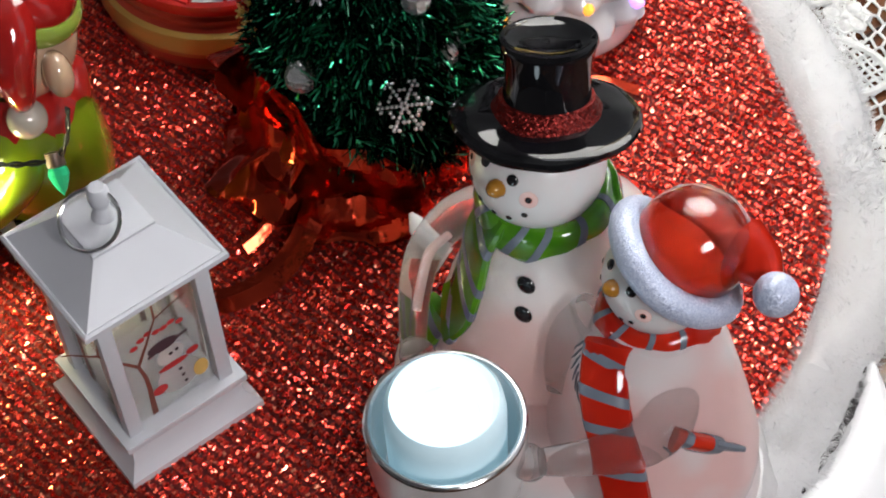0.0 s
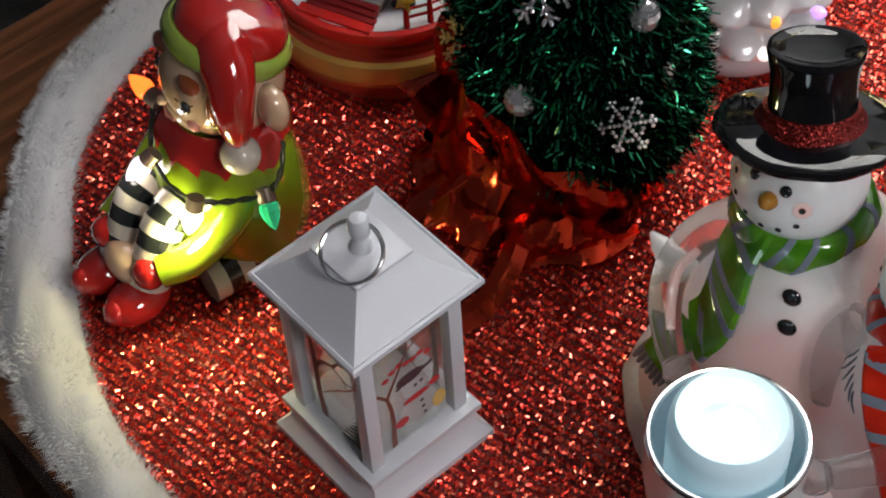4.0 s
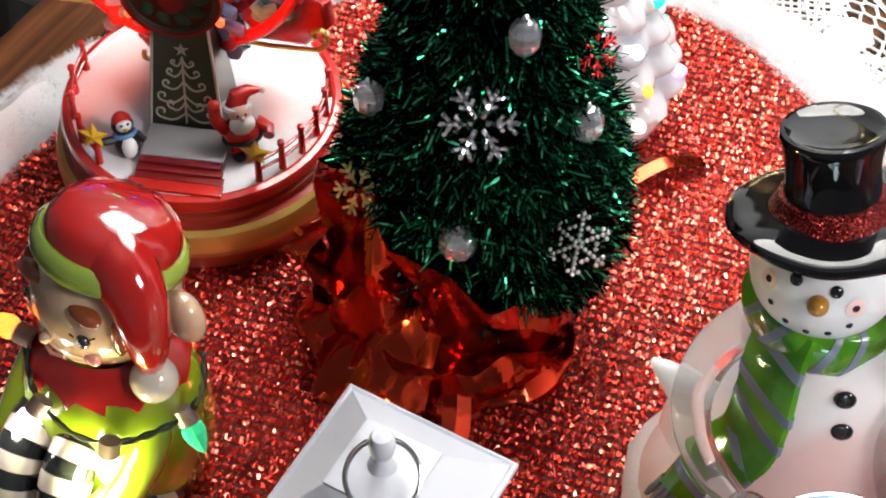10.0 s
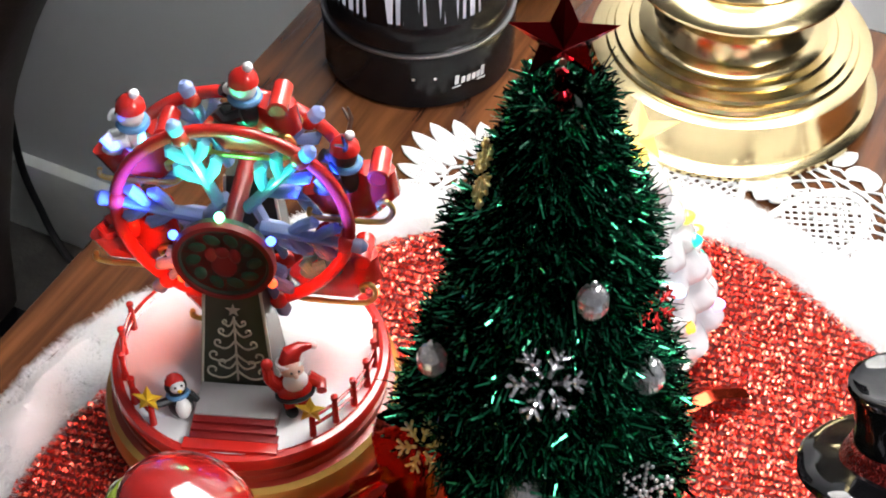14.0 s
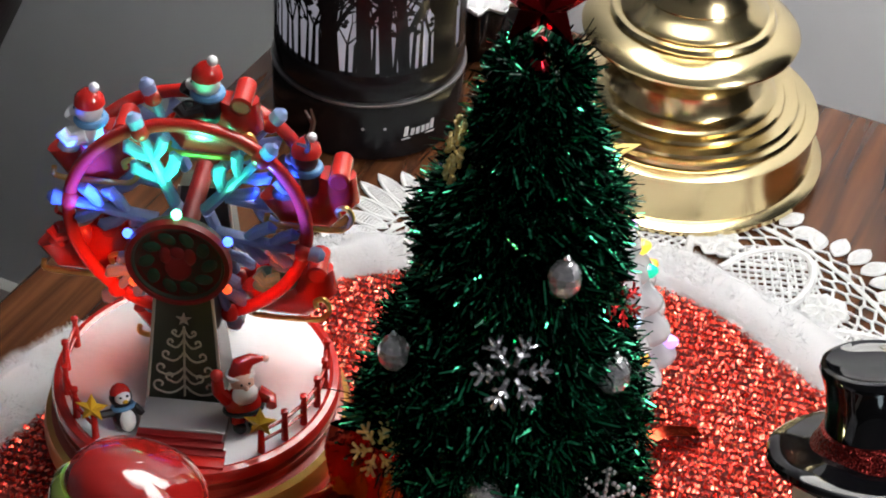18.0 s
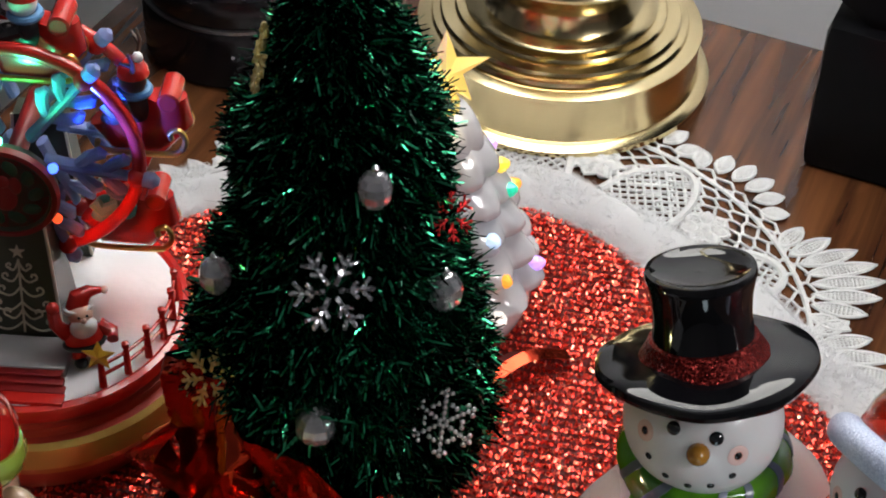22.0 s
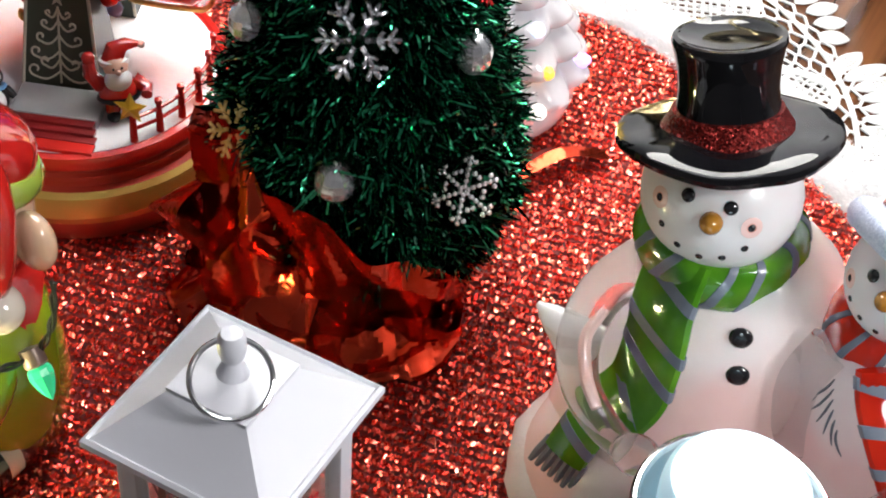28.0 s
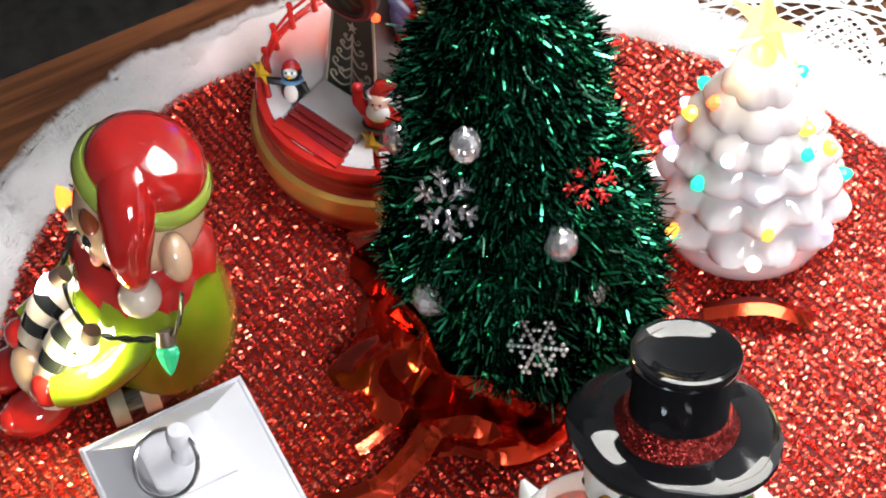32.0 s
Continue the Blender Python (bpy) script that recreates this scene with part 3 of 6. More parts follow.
for side in range(4):
    m = Matrix.Rotation(radians(90 * side), 4, "Z")
    pane = part("window_pane", Build().box((0, -0.178, 0.535), (0.32, 0.010, 0.69), 0.0, 0, m), PANEL, lantern, "clear panel with a printed winter scene")
    b = Build()
    if side in (1, 3):
        branch(b, -0.09, 0.20, 1.5, 0.30, 0.012, 2, 0)
        disc(b, 0.03, 0.33, 0.085, 0.085, 3, 0.004)
        disc(b, 0.02, 0.46, 0.055, 0.05, 3, 0.004)
        disc(b, 0.02, 0.405, 0.06, 0.016, 1)
        disc(b, 0.0, 0.535, 0.06, 0.03, 2)
        b.add([(-0.06, -0.002, 0.505), (0.10, -0.002, 0.535), (0.095, -0.002, 0.55), (-0.065, -0.002, 0.52)], [(0, 1, 2, 3)], 2)
        disc(b, 0.10, 0.42, 0.025, 0.018, 1)
        disc(b, -0.05, 0.31, 0.03, 0.025, 1)
        disc(b, 0.115, 0.30, 0.03, 0.045, 4)
        for cx, cz in ((0.02, 0.47), (0.045, 0.475), (0.04, 0.36), (0.045, 0.32), (0.05, 0.28)):
            disc(b, cx, cz, 0.008, 0.008, 2, -0.003)
        for k in range(7):
            disc(b, -0.1 + 0.03 * k, 0.60 + 0.05 * rng.random(), 0.016, 0.012, 1)
        mats = [BARK, REDINK, DARKINK, SNOWINK, YELINK]
    else:
        for pts, r0, r1 in (([(-0.080, 0.20), (-0.092, 0.34), (-0.090, 0.50), (-0.098, 0.66), (-0.104, 0.86)], 0.017, 0.010),
                            ([(-0.090, 0.50), (-0.045, 0.565), (0.02, 0.60), (0.075, 0.685)], 0.010, 0.005), ([(0.01, 0.595), (0.07, 0.565), (0.15, 0.590)], 0.005, 0.003),
                            ([(-0.098, 0.67), (-0.13, 0.75), (-0.15, 0.86)], 0.006, 0.003), ([(0.045, 0.64), (0.10, 0.66), (0.15, 0.73)], 0.005, 0.002),
                            ([(-0.10, 0.74), (-0.05, 0.80), (0.0, 0.87)], 0.007, 0.004), ([(0.06, 0.57), (0.09, 0.525), (0.13, 0.50)], 0.003, 0.002)):
            for k in range(len(pts) - 1):
                (xa, za), (xb, zb) = pts[k], pts[k + 1]
                ln_ = math.hypot(xb - xa, zb - za)
                nx, nz = -(zb - za) / ln_, (xb - xa) / ln_
                ra, rb_ = (r0 + (r1 - r0) * q / (len(pts) - 1) for q in (k, k + 1))
                b.add([(xa + nx * ra, 0, za + nz * ra), (xb + nx * rb_, 0, zb + nz * rb_), (xb - nx * rb_, 0, zb - nz * rb_), (xa - nx * ra, 0, za - nz * ra)], [(0, 1, 2, 3)], 0)
        # a ragged fir, cut off by the panel's edge
        for k in range(11):
            z0 = 0.19 + 0.028 * k
            w0 = 0.145 * (1 - k / 11.5)
            for q in range(3):
                x1 = 0.150 - w0 * (1 - 0.28 * q) - 0.012 * rng.random()
                b.add([(0.140, 0, z0 + 0.020 * q), (x1, 0, z0 - 0.030 * w0 / 0.145 + 0.012 * q), (x1 + 0.012, 0, z0 - 0.012 + 0.014 * q), (0.140, 0, z0 + 0.020 * q + 0.022)], [(0, 1, 2, 3)], 1)
        mats = [BARK, PINE]
    b.v = [tuple(m @ Vector((x, -0.186 + y * 0.5, z))) for x, y, z in b.v]
    part("printed_scene", b, mats, pane)

# ---------------------------------------------------------------- tinsel tree in foil
TX, TY = -0.44, 1.38
ORNAMENTS = [(-0.279, 1.03, 1.280, 0.125), (0.012, 1.175, 0.75, 0.12), (-0.688, 0.998, 0.79, 0.12), (-0.575, 1.195, 1.87, 0.11), (-0.095, 1.43, 1.325, 0.09),
             (-0.30, 0.955, 0.80, 0.085), (-0.055, 1.305, 1.15, 0.085), (-0.06, 1.43, 0.79, 0.07), (-0.67, 1.05, 1.17, 0.09), (-0.16, 1.055, 1.67, 0.09)]
tree = thing("tinsel_tree", "small dark green tinsel christmas tree", "christmas tree", (TX, TY, 0))
# strips tinted from near-black to bright green, the bright ones painting glints
TINSEL = random_tint(mat("green_tinsel", (0.02, 0.2, 0.07), 0.13, 0.90), (0.001, 0.010, 0.005), (0.05, 0.42, 0.21), 0.43)
TINSEL_CORE = mat("dark_depth_green", (0.003, 0.016, 0.008), 0.7, var=0.5, scale=200, bump=0.8, bump_scale=600)


def tree_radius(z):
    pts = [(0.16, 0.25), (0.28, 0.40), (0.40, 0.465), (0.55, 0.485), (0.70, 0.47), (0.86, 0.44), (1.02, 0.40), (1.17, 0.37), (1.26, 0.325), (1.36, 0.275), (1.48, 0.29), (1.60, 0.30), (1.70, 0.275), (1.80, 0.24), (1.90, 0.19), (2.0, 0.15), (2.1, 0.12), (2.22, 0.105)]
    return float(np.interp(z, [p[0] for p in pts], [p[1] for p in pts]))


part("trunk", Build().tube([(0, 0, 0.02), (0.0, 0.01, 1.0), (0, 0.02, 2.2)], [0.05, 0.035, 0.02], 10), BARK, tree, "thin wrapped wire trunk")
# near-black cone added inside, giving the shade deep between the strips
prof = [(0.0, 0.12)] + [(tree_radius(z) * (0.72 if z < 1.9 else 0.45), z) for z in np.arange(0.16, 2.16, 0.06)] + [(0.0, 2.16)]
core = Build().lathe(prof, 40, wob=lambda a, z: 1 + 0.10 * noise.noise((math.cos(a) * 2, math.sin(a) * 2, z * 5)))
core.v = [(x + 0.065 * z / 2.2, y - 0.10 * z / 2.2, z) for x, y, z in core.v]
part("dark_core_fill", core, TINSEL_CORE, tree, "added dark cone for the shade between the strips")

nb = 105000
zs = np.interp(rng.random(nb), np.cumsum([tree_radius(z) for z in np.arange(0.16, 2.22, 0.02)]) / sum(tree_radius(z) for z in np.arange(0.16, 2.22, 0.02)), np.arange(0.16, 2.22, 0.02))
th = rng.random(nb) * 2 * math.pi
rad = np.array([tree_radius(z) for z in zs]) * (1 + 0.06 * np.sin(2 * math.pi * (zs * 4.2 + th / (2 * math.pi))))
wrap_top = np.interp(np.degrees(th), [0, 190, 212, 240, 270, 293, 318, 345, 360], [0.2, 0.30, 0.62, 0.72, 0.76, 0.72, 0.52, 0.32, 0.2])
rad = np.where(zs < wrap_top, np.minimum(rad, 0.38), rad)
rr = rad * (0.68 + 0.30 * rng.random(nb))
base = np.stack([rr * np.cos(th), rr * np.sin(th), zs], 1)
out = np.stack([np.cos(th), np.sin(th), rng.normal(-0.05, 0.7, nb)], 1)
out[:, :2] += rng.normal(0, 0.62, (nb, 2))
out /= np.linalg.norm(out, axis=1)[:, None]
ln = (0.026 + 0.045 * rng.random(nb) + 0.025 * (rng.random(nb) < 0.12))[:, None]
sd = np.cross(out, rng.normal(0, 1, (nb, 3)))
sd /= np.linalg.norm(sd, axis=1)[:, None]
sd *= (0.0020 + 0.0028 * rng.random(nb))[:, None]
bend = np.cross(out, sd)
bend = bend / np.linalg.norm(bend, axis=1)[:, None] * ln * rng.normal(0, 0.25, nb)[:, None]
mid = base + out * ln * 0.55 + bend * 0.5
tip = base + out * ln + bend
lean = np.array([0.065, -0.10, 0.0]) * (zs / 2.2)[:, None]
base, mid, tip = base + lean, mid + lean, tip + lean
# the strips part where an ornament hangs
keep = np.ones(nb, bool)
for ox, oy, oz, orad in ORNAMENTS:
    o = np.array([ox - TX, oy - TY, oz])
    dirn = np.array([o[0], o[1], 0.25 * np.hypot(o[0], o[1])])
    dirn /= np.linalg.norm(dirn)
    for q in (mid, tip):
        rel = q - o
        along = rel @ dirn
        keep &= ~((along > -0.03) & (np.linalg.norm(rel - along[:, None] * dirn, axis=1) < orad))
base, mid, tip, sd = base[keep], mid[keep], tip[keep], sd[keep]
nb = len(base)
V = np.stack([base - sd, base + sd, mid + sd, mid - sd, tip + sd * 0.7, tip - sd * 0.7], 1).reshape(-1, 3) * D
F = []
for i in range(nb):
    k = 6 * i
    F.append((k, k + 1, k + 2, k + 3))
    F.append((k + 3, k + 2, k + 4, k + 5))
me = bpy.data.meshes.new("tinsel_needles")
me.from_pydata(V.tolist(), [], F)
me.materials.append(TINSEL)
ob = new("tinsel_needles", me)
ob.parent = tree
tagged(ob, "shiny dark green tinsel strips", kind="stuff")

FOIL = mat("red_foil", (0.56, 0.050, 0.020), 0.08, 0.93, var=0.35, scale=30, rough_var=0.08, bump=0.28, bump_scale=110)
foil = thing("foil_wrap", "crumpled shiny red foil wrapped round the foot of the tree", "gift wrap", (TX, TY, 0))


def folds(x, y, seed):
    """Straight sharp folds in several directions, with flat facets between them."""
    fr = random.Random(int(seed * 10) + 3)
    out = 0.0
    for wave in (0.55, 0.37, 0.24, 0.155):
        t = fr.uniform(0, math.pi)
        q = (x * math.cos(t) + y * math.sin(t)) / wave + fr.random() + 0.22 * noise.noise((x * 1.6, y * 1.6, seed + wave * 40))
        out += wave * fr.uniform(0.5, 1.0) * (abs((q % 1.0) - 0.5) * 2 - 0.5)
    return out


def sheet(name, a0, a1, foot, top, flare, seed, amp=0.25, n=84, m=30, label=""):
    """A crushed sheet of foil round part of the tree: angles, radius at the foot, heights and lean along it."""
    rows = []
    for j in range(m + 1):
        row = []
        for k in range(n + 1):
            q, v = k / n, j / m
            a = radians(a0 + (a1 - a0) * q)
            h = float(np.interp(q, np.linspace(0, 1, len(top)), top)) * (1 + 0.10 * (abs((q * 3.3 + seed) % 1.0 - 0.5) - 0.25))
            r0 = float(np.interp(q, np.linspace(0, 1, len(foot)), foot))
            fl = float(np.interp(q, np.linspace(0, 1, len(flare)), flare))
            f = folds(a * 0.55, v * h, seed)
            r = r0 + fl * v ** 1.3 - 0.04 * math.sin(math.pi * v) + amp * f
            row.append((r * math.cos(a), r * math.sin(a), max(0.012, v * h + 0.12 * amp * folds(a * 0.55 + 5, v * h, seed + 2) * (j > 0))))
        rows.append(row)
    return part(name, Build().grid(rows, False), FOIL, foil, label, angle=14)


sheet("collar", 0, 360, (0.36, 0.40, 0.44, 0.42, 0.36), (0.30, 0.30, 0.50, 0.50, 0.30), (0.03, 0.05, 0.04, 0.04, 0.03), 3.0, 0.15, 90, 14, label="inner layer of red foil")
sheet("collar", 196, 345, (0.56, 0.59, 0.56, 0.54, 0.51, 0.48, 0.42), (0.58, 0.78, 0.78, 0.71, 0.60, 0.46, 0.30), (-0.08, -0.10, -0.08, -0.07, -0.05, -0.03, 0.02), 1.0, 0.20, 84, 34, label="tall crinkled sheet of red foil")
sheet("crushed_fold", 198, 242, (0.57, 0.63, 0.57), (0.36, 0.52, 0.36), (-0.04, -0.06, -0.05), 5.0, 0.42, 36, 24)
sheet("crushed_fold", 232, 282, (0.58, 0.62, 0.56), (0.26, 0.44, 0.30), (-0.06, -0.08, -0.06), 25.0, 0.40, 40, 22)
sheet("flared_lip", 262, 338, (0.40, 0.40, 0.38, 0.36), (0.22, 0.30, 0.30, 0.20), (0.14, 0.20, 0.18, 0.10), 9.0, 0.16, 44, 16, label="foil lip curling outward")
sheet("crushed_fold", 270, 350, (0.57, 0.55, 0.51, 0.44), (0.10, 0.18, 0.18, 0.14), (-0.10, -0.12, -0.08, -0.04), 19.0, 0.22, 44, 12)
sheet("crushed_fold", 205, 262, (0.58, 0.63, 0.57), (0.12, 0.22, 0.12), (-0.06, -0.10, -0.06), 15.0, 0.32, 40, 14)
# a strap of foil on the cloth towards the lantern and a loose end to the back
for pts, w in (([(0.12, -0.42, 0.12), (0.19, -0.50, 0.10), (0.25, -0.62, 0.06), (0.285, -0.76, 0.03), (0.27, -0.90, 0.02), (0.235, -0.98, 0.014)], 0.050),
               ([(0.02, -0.46, 0.14), (0.05, -0.55, 0.10), (0.08, -0.66, 0.04), (0.085, -0.76, 0.015)], 0.030),
               ([(0.22, 0.62, 0.05), (0.33, 0.82, 0.08), (0.45, 0.96, 0.02)], 0.05)):
    pts = smooth_loop(pts, 6, False)
    r1, r2 = [], []
    for i, p in enumerate(pts):
        t = (pts[min(i + 1, len(pts) - 1)] - pts[max(i - 1, 0)]).normalized()
        s = Vector((t.y, -t.x, 0.25)) * w
        r1.append(p + s)
        r2.append(p - s)
    mid = [a.lerp(c, 0.5) + Vector((0, 0, 0.02)) for a, c in zip(r1, r2)]
    part("strap", Build().grid([r1, mid, r2], False), FOIL, foil, "curled strip of red foil", angle=10)

SILVER_GL = glitter("silver_glitter", (0.22, 0.22, 0.24), (0.72, 0.72, 0.76), 0.25, 900)
GOLD_GL = glitter("gold_glitter", (0.72, 0.50, 0.12), (1.0, 0.86, 0.42), 0.25, 900)
for nd in GOLD_GL.node_tree.nodes:
    if nd.type == "BSDF_PRINCIPLED":
        nd.inputs["Metallic"].default_value = 0.10
RED_GL = glitter("red_glitter", (0.35, 0.01, 0.01), (0.9, 0.05, 0.05), 0.2, 900)
GEM = mat("faceted_acrylic", (0.95, 0.95, 0.98), 0.04, 0.35, trans=0.8, var=0.0, ior=1.5, coat=1.0)


def facing(p, n, spin=0.0):
    """A pose at p (dm) whose z points along n."""
    q = Vector(n).to_track_quat("Z", "Y").to_matrix().to_4x4()
    return Matrix.Translation(Vector(p) * D) @ q @ Matrix.Rotation(spin, 4, "Z")


def snowflake(label, p, size, m, beads=False, spin=0.2, lean=0.25, n=None):
    ob = thing("snowflake_ornament", label, "ornament", group="ornaments on the tinsel tree")
    n = n or Vector((p[0] - TX, p[1] - TY, 0)).normalized() + Vector((0, 0, lean))
    ob.matrix_basis = facing(p, n, spin)
    for k in range(6):
        a = math.pi * k / 3
        d, s = Vector((math.cos(a), math.sin(a), 0)), Vector((-math.sin(a), math.cos(a), 0))
        if beads:
            arm_ = part("arm", Build().tube([d * 0.02, d * 1.02 * size], 0.035 * size, 6), m, ob)
            spots = [d * q * size for q in (0.12, 0.30, 0.48, 0.66, 0.84, 1.02)]
            for sg in (-1, 1):
                spots += [d * 0.92 * size + s * sg * 0.17 * size, d * 0.56 * size + s * sg * 0.22 * size]
            for c in spots:
                part("bead", Build().ell(c, 0.095 * size, 10, 7), m, arm_)
        else:
            arm_ = part("arm", Build().tube([d * 0.02, d * size, d * 1.06 * size], [0.068 * size, 0.072 * size, 0.03 * size], 6), m, ob)
            for q, l in ((0.45, 0.25), (0.70, 0.34)):
                for sg in (-1, 1):
                    part("branch", Build().tube([d * q * size, d * (q + l * 0.72) * size + s * sg * l * 0.85 * size], 0.060 * size, 6), m, arm_)
    return ob


snowflake("silver glitter snowflake ornament on the tinsel tree", (-0.279, 1.03, 1.280), 0.115, SILVER_GL, spin=0.12, n=(0.30, -0.75, 0.60))
snowflake("beaded clear silver snowflake ornament on the tinsel tree", (0.012, 1.175, 0.75), 0.098, mat("silver_bead", (0.85, 0.86, 0.88), 0.08, 0.9), True, 0.3, 0.35, (0.45, -0.65, 0.60))
snowflake("gold glitter snowflake ornament on the tinsel tree", (-0.688, 0.998, 0.79), 0.09, GOLD_GL, spin=0.5, n=(-0.1, -0.8, 0.55))
snowflake("gold glitter snowflake ornament high on the tinsel tree", (-0.575, 1.195, 1.87), 0.100, GOLD_GL, spin=0.4, n=(-0.85, -0.50, 0.25))
snowflake("red glitter snowflake ornament on the tinsel tree", (-0.095, 1.43, 1.325), 0.080, RED_GL, spin=0.1, n=(0.75, -0.25, 0.5))


def gem(label, p, r, stretch=1.0):
    """A faceted acrylic drop."""
    ob = thing("acrylic_gem", label, "ornament", (0, 0, 0), group="ornaments on the tinsel tree")
    ob.matrix_basis = Matrix.Translation(Vector(p) * D)
    b = Build().ell((0, 0, 0), (r, r, r * stretch), 11, 8)
    part("faceted_body", b, GEM, ob, angle=1)
    part("cap", Build().lathe([(0.010, r * stretch - 0.004), (0.012, r * stretch + 0.012), (0.006, r * stretch + 0.02), (0.0, r * stretch + 0.022)], 10), CHROME, ob)


gem("clear faceted round bauble on the tinsel tree", (-0.30, 0.955, 0.80), 0.064)
gem("clear faceted bauble on the tinsel tree", (-0.055, 1.305, 1.15), 0.056, 1.25)
gem("small clear faceted drop on the tinsel tree", (-0.06, 1.43, 0.79), 0.042, 1.5)
gem("clear faceted drop on the tinsel tree", (-0.67, 1.05, 1.17), 0.050, 1.3)
gem("smoky clear faceted drop high on the tinsel tree", (-0.16, 1.055, 1.67), 0.048, 1.3)

RED_CHROME = mat("red_chrome", (0.30, 0.007, 0.012), 0.10, 1.0, var=0.1)
topper = thing("star_topper", "shiny dark red star tree topper", "tree topper", (-0.385, 1.285, 2.12))
part("stem", Build().lathe([(0.03, -0.06), (0.045, -0.03), (0.05, 0.01), (0.035, 0.05), (0.018, 0.07), (0.018, 0.13), (0.0, 0.14)], 16), RED_CHROME, topper)
so = star_outline(5, 0.157, 0.066)
b = Build()
m = pose(0, 0, 0.24, 90, 0, 24)
k = len(so)
b.add([(x, y, 0) for x, y in so] + [(0, 0, 0.05), (0, 0, -0.05)], [(i, (i + 1) % k, k) for i in range(k)] + [((i + 1) % k, i, k + 1) for i in range(k)], 0, m)
part("star", b, RED_CHROME, topper, angle=5)

# ---------------------------------------------------------------- snowman pair holding a candle cup
# pink second colour paints the red skirt's reflection into the white glass
FROST = translucent(mat("frosted_glass", (0.985, 0.975, 0.975), 0.28, trans=0.12, ior=1.2, var=0.05, scale=22, bump=0.08, bump_scale=220, second=(0.97, 0.63, 0.60), detail=2.0, coat=0.5, sss=0.3, deep=0.012), (0.99, 0.97, 0.97), 0.38)
GLASS = translucent(mat("clear_moulded_glass", (0.98, 0.98, 0.98), 0.03, trans=1.0, ior=1.38, var=0.0, bump=0.35, bump_scale=80), (0.97, 0.95, 0.95), 0.16)
THIN_GLASS = mat("clear_cap_glass", (0.99, 0.97, 0.97), 0.02, trans=1.0, ior=1.12, var=0.0, coat=1.0)
CAP_GLASS = mat("red_cap_glass", (0.92, 0.075, 0.022), 0.05, trans=0.85, ior=1.25, var=0.5, scale=40, second=(0.55, 0.012, 0.006), coat=0.6, bump=0.4, bump_scale=70)
ICEHAND = translucent(mat("milky_glass_hand", (0.94, 0.95, 0.95), 0.15, trans=0.3, var=0.03, coat=0.5), (0.95, 0.96, 0.96), 0.3)
ICE = translucent(mat("pebbled_glass_base", (0.98, 0.98, 0.985), 0.30, trans=0.35, ior=1.25, var=0.04, scale=120, bump=1.0, bump_scale=420, coat=0.5), (0.98, 0.98, 0.98), 0.38)
PEARL = translucent(mat("pearl_white_glass", (0.94, 0.90, 0.90), 0.30, var=0.05, scale=30, coat=0.2, sss=0.6, deep=0.015), (0.96, 0.91, 0.91), 0.2)
GREEN_GLASS = translucent(mat("green_painted_glass", (0.15, 0.44, 0.02), 0.10, trans=0.25, var=0.55, scale=70, coat=0.8, second=(0.04, 0.20, 0.008), bump=0.35, bump_scale=110), (0.30, 0.62, 0.04), 0.25)
RED_GLASS = translucent(mat("red_painted_glass", (0.85, 0.050, 0.018), 0.06, trans=0.35, ior=1.25, var=0.5, scale=40, coat=0.8, second=(0.55, 0.015, 0.008), bump=0.25, bump_scale=90), (0.95, 0.16, 0.05), 0.30)
GREY_BAND = mat("grey_painted_band", (0.16, 0.185, 0.225), 0.30, var=0.25, scale=60, coat=0.3)
ICE_GLITTER = glitter("pale_blue_glitter", (0.40, 0.46, 0.64), (0.66, 0.71, 0.85), 0.4, 2600)
for nd in ICE_GLITTER.node_tree.nodes:
    if nd.type == "BSDF_PRINCIPLED":
        nd.inputs["Metallic"].default_value = 0.15
for nd in ICE_GLITTER.node_tree.nodes:
    if nd.type == "VECT_MATH" and nd.operation == "MULTIPLY_ADD":
        nd.inputs[1].default_value, nd.inputs[2].default_value = (0.5, 0.5, 0.5), (-0.25, -0.25, -0.25)
BAND_GLITTER = glitter("dark_red_glitter", (0.06, 0.004, 0.004), (0.26, 0.02, 0.015), 0.4, 2400)
COAL = mat("black_enamel", (0.01, 0.01, 0.012), 0.15, var=0.1, coat=0.4)
CARROT = mat("amber_enamel", (0.45, 0.20, 0.025), 0.15, var=0.3, scale=120, coat=0.5)
BLUSH = mat("pink_blush_paint", (0.90, 0.62, 0.57), 0.40, var=0.12)
ROUGE = mat("rouge_paint", (0.86, 0.40, 0.32), 0.40, var=0.15)
SILVER = mat("silver_cup_glass", (0.76, 0.75, 0.75), 0.26, 0.35, var=0.12, scale=40, coat=0.5, rough_var=0.12)

# firmer edges for the painted pink reflections
for nd in FROST.node_tree.nodes:
    if nd.type == "VALTORGB":
        nd.color_ramp.elements[0].position, nd.color_ramp.elements[1].position = 0.40, 0.56

duo = placed("snowman_candle_holder", "frosted glass snowman couple hugging a silver candle cup", "candle holder", (1.10, 1.10, 0.0))
OVAL = Matrix.Translation((1.09, 1.08, 0)) @ Matrix.Rotation(radians(8), 4, "Z") @ Matrix.Diagonal((1.0, 0.72, 1.0, 1.0))
part("base", Build().lathe([(0.0, -0.01), (0.71, -0.01), (0.75, 0.015), (0.76, 0.05), (0.735, 0.10), (0.70, 0.13), (0.0, 0.14)], 72, mat=OVAL,
     wob=lambda a, z: 1 + 0.012 * math.sin(3 * a + 1) + 0.022 * noise.noise((math.cos(a) * 7, math.sin(a) * 7, z * 24))), ICE, duo, "pebbled icy glass base")
BX, BY = 0.885, 1.20
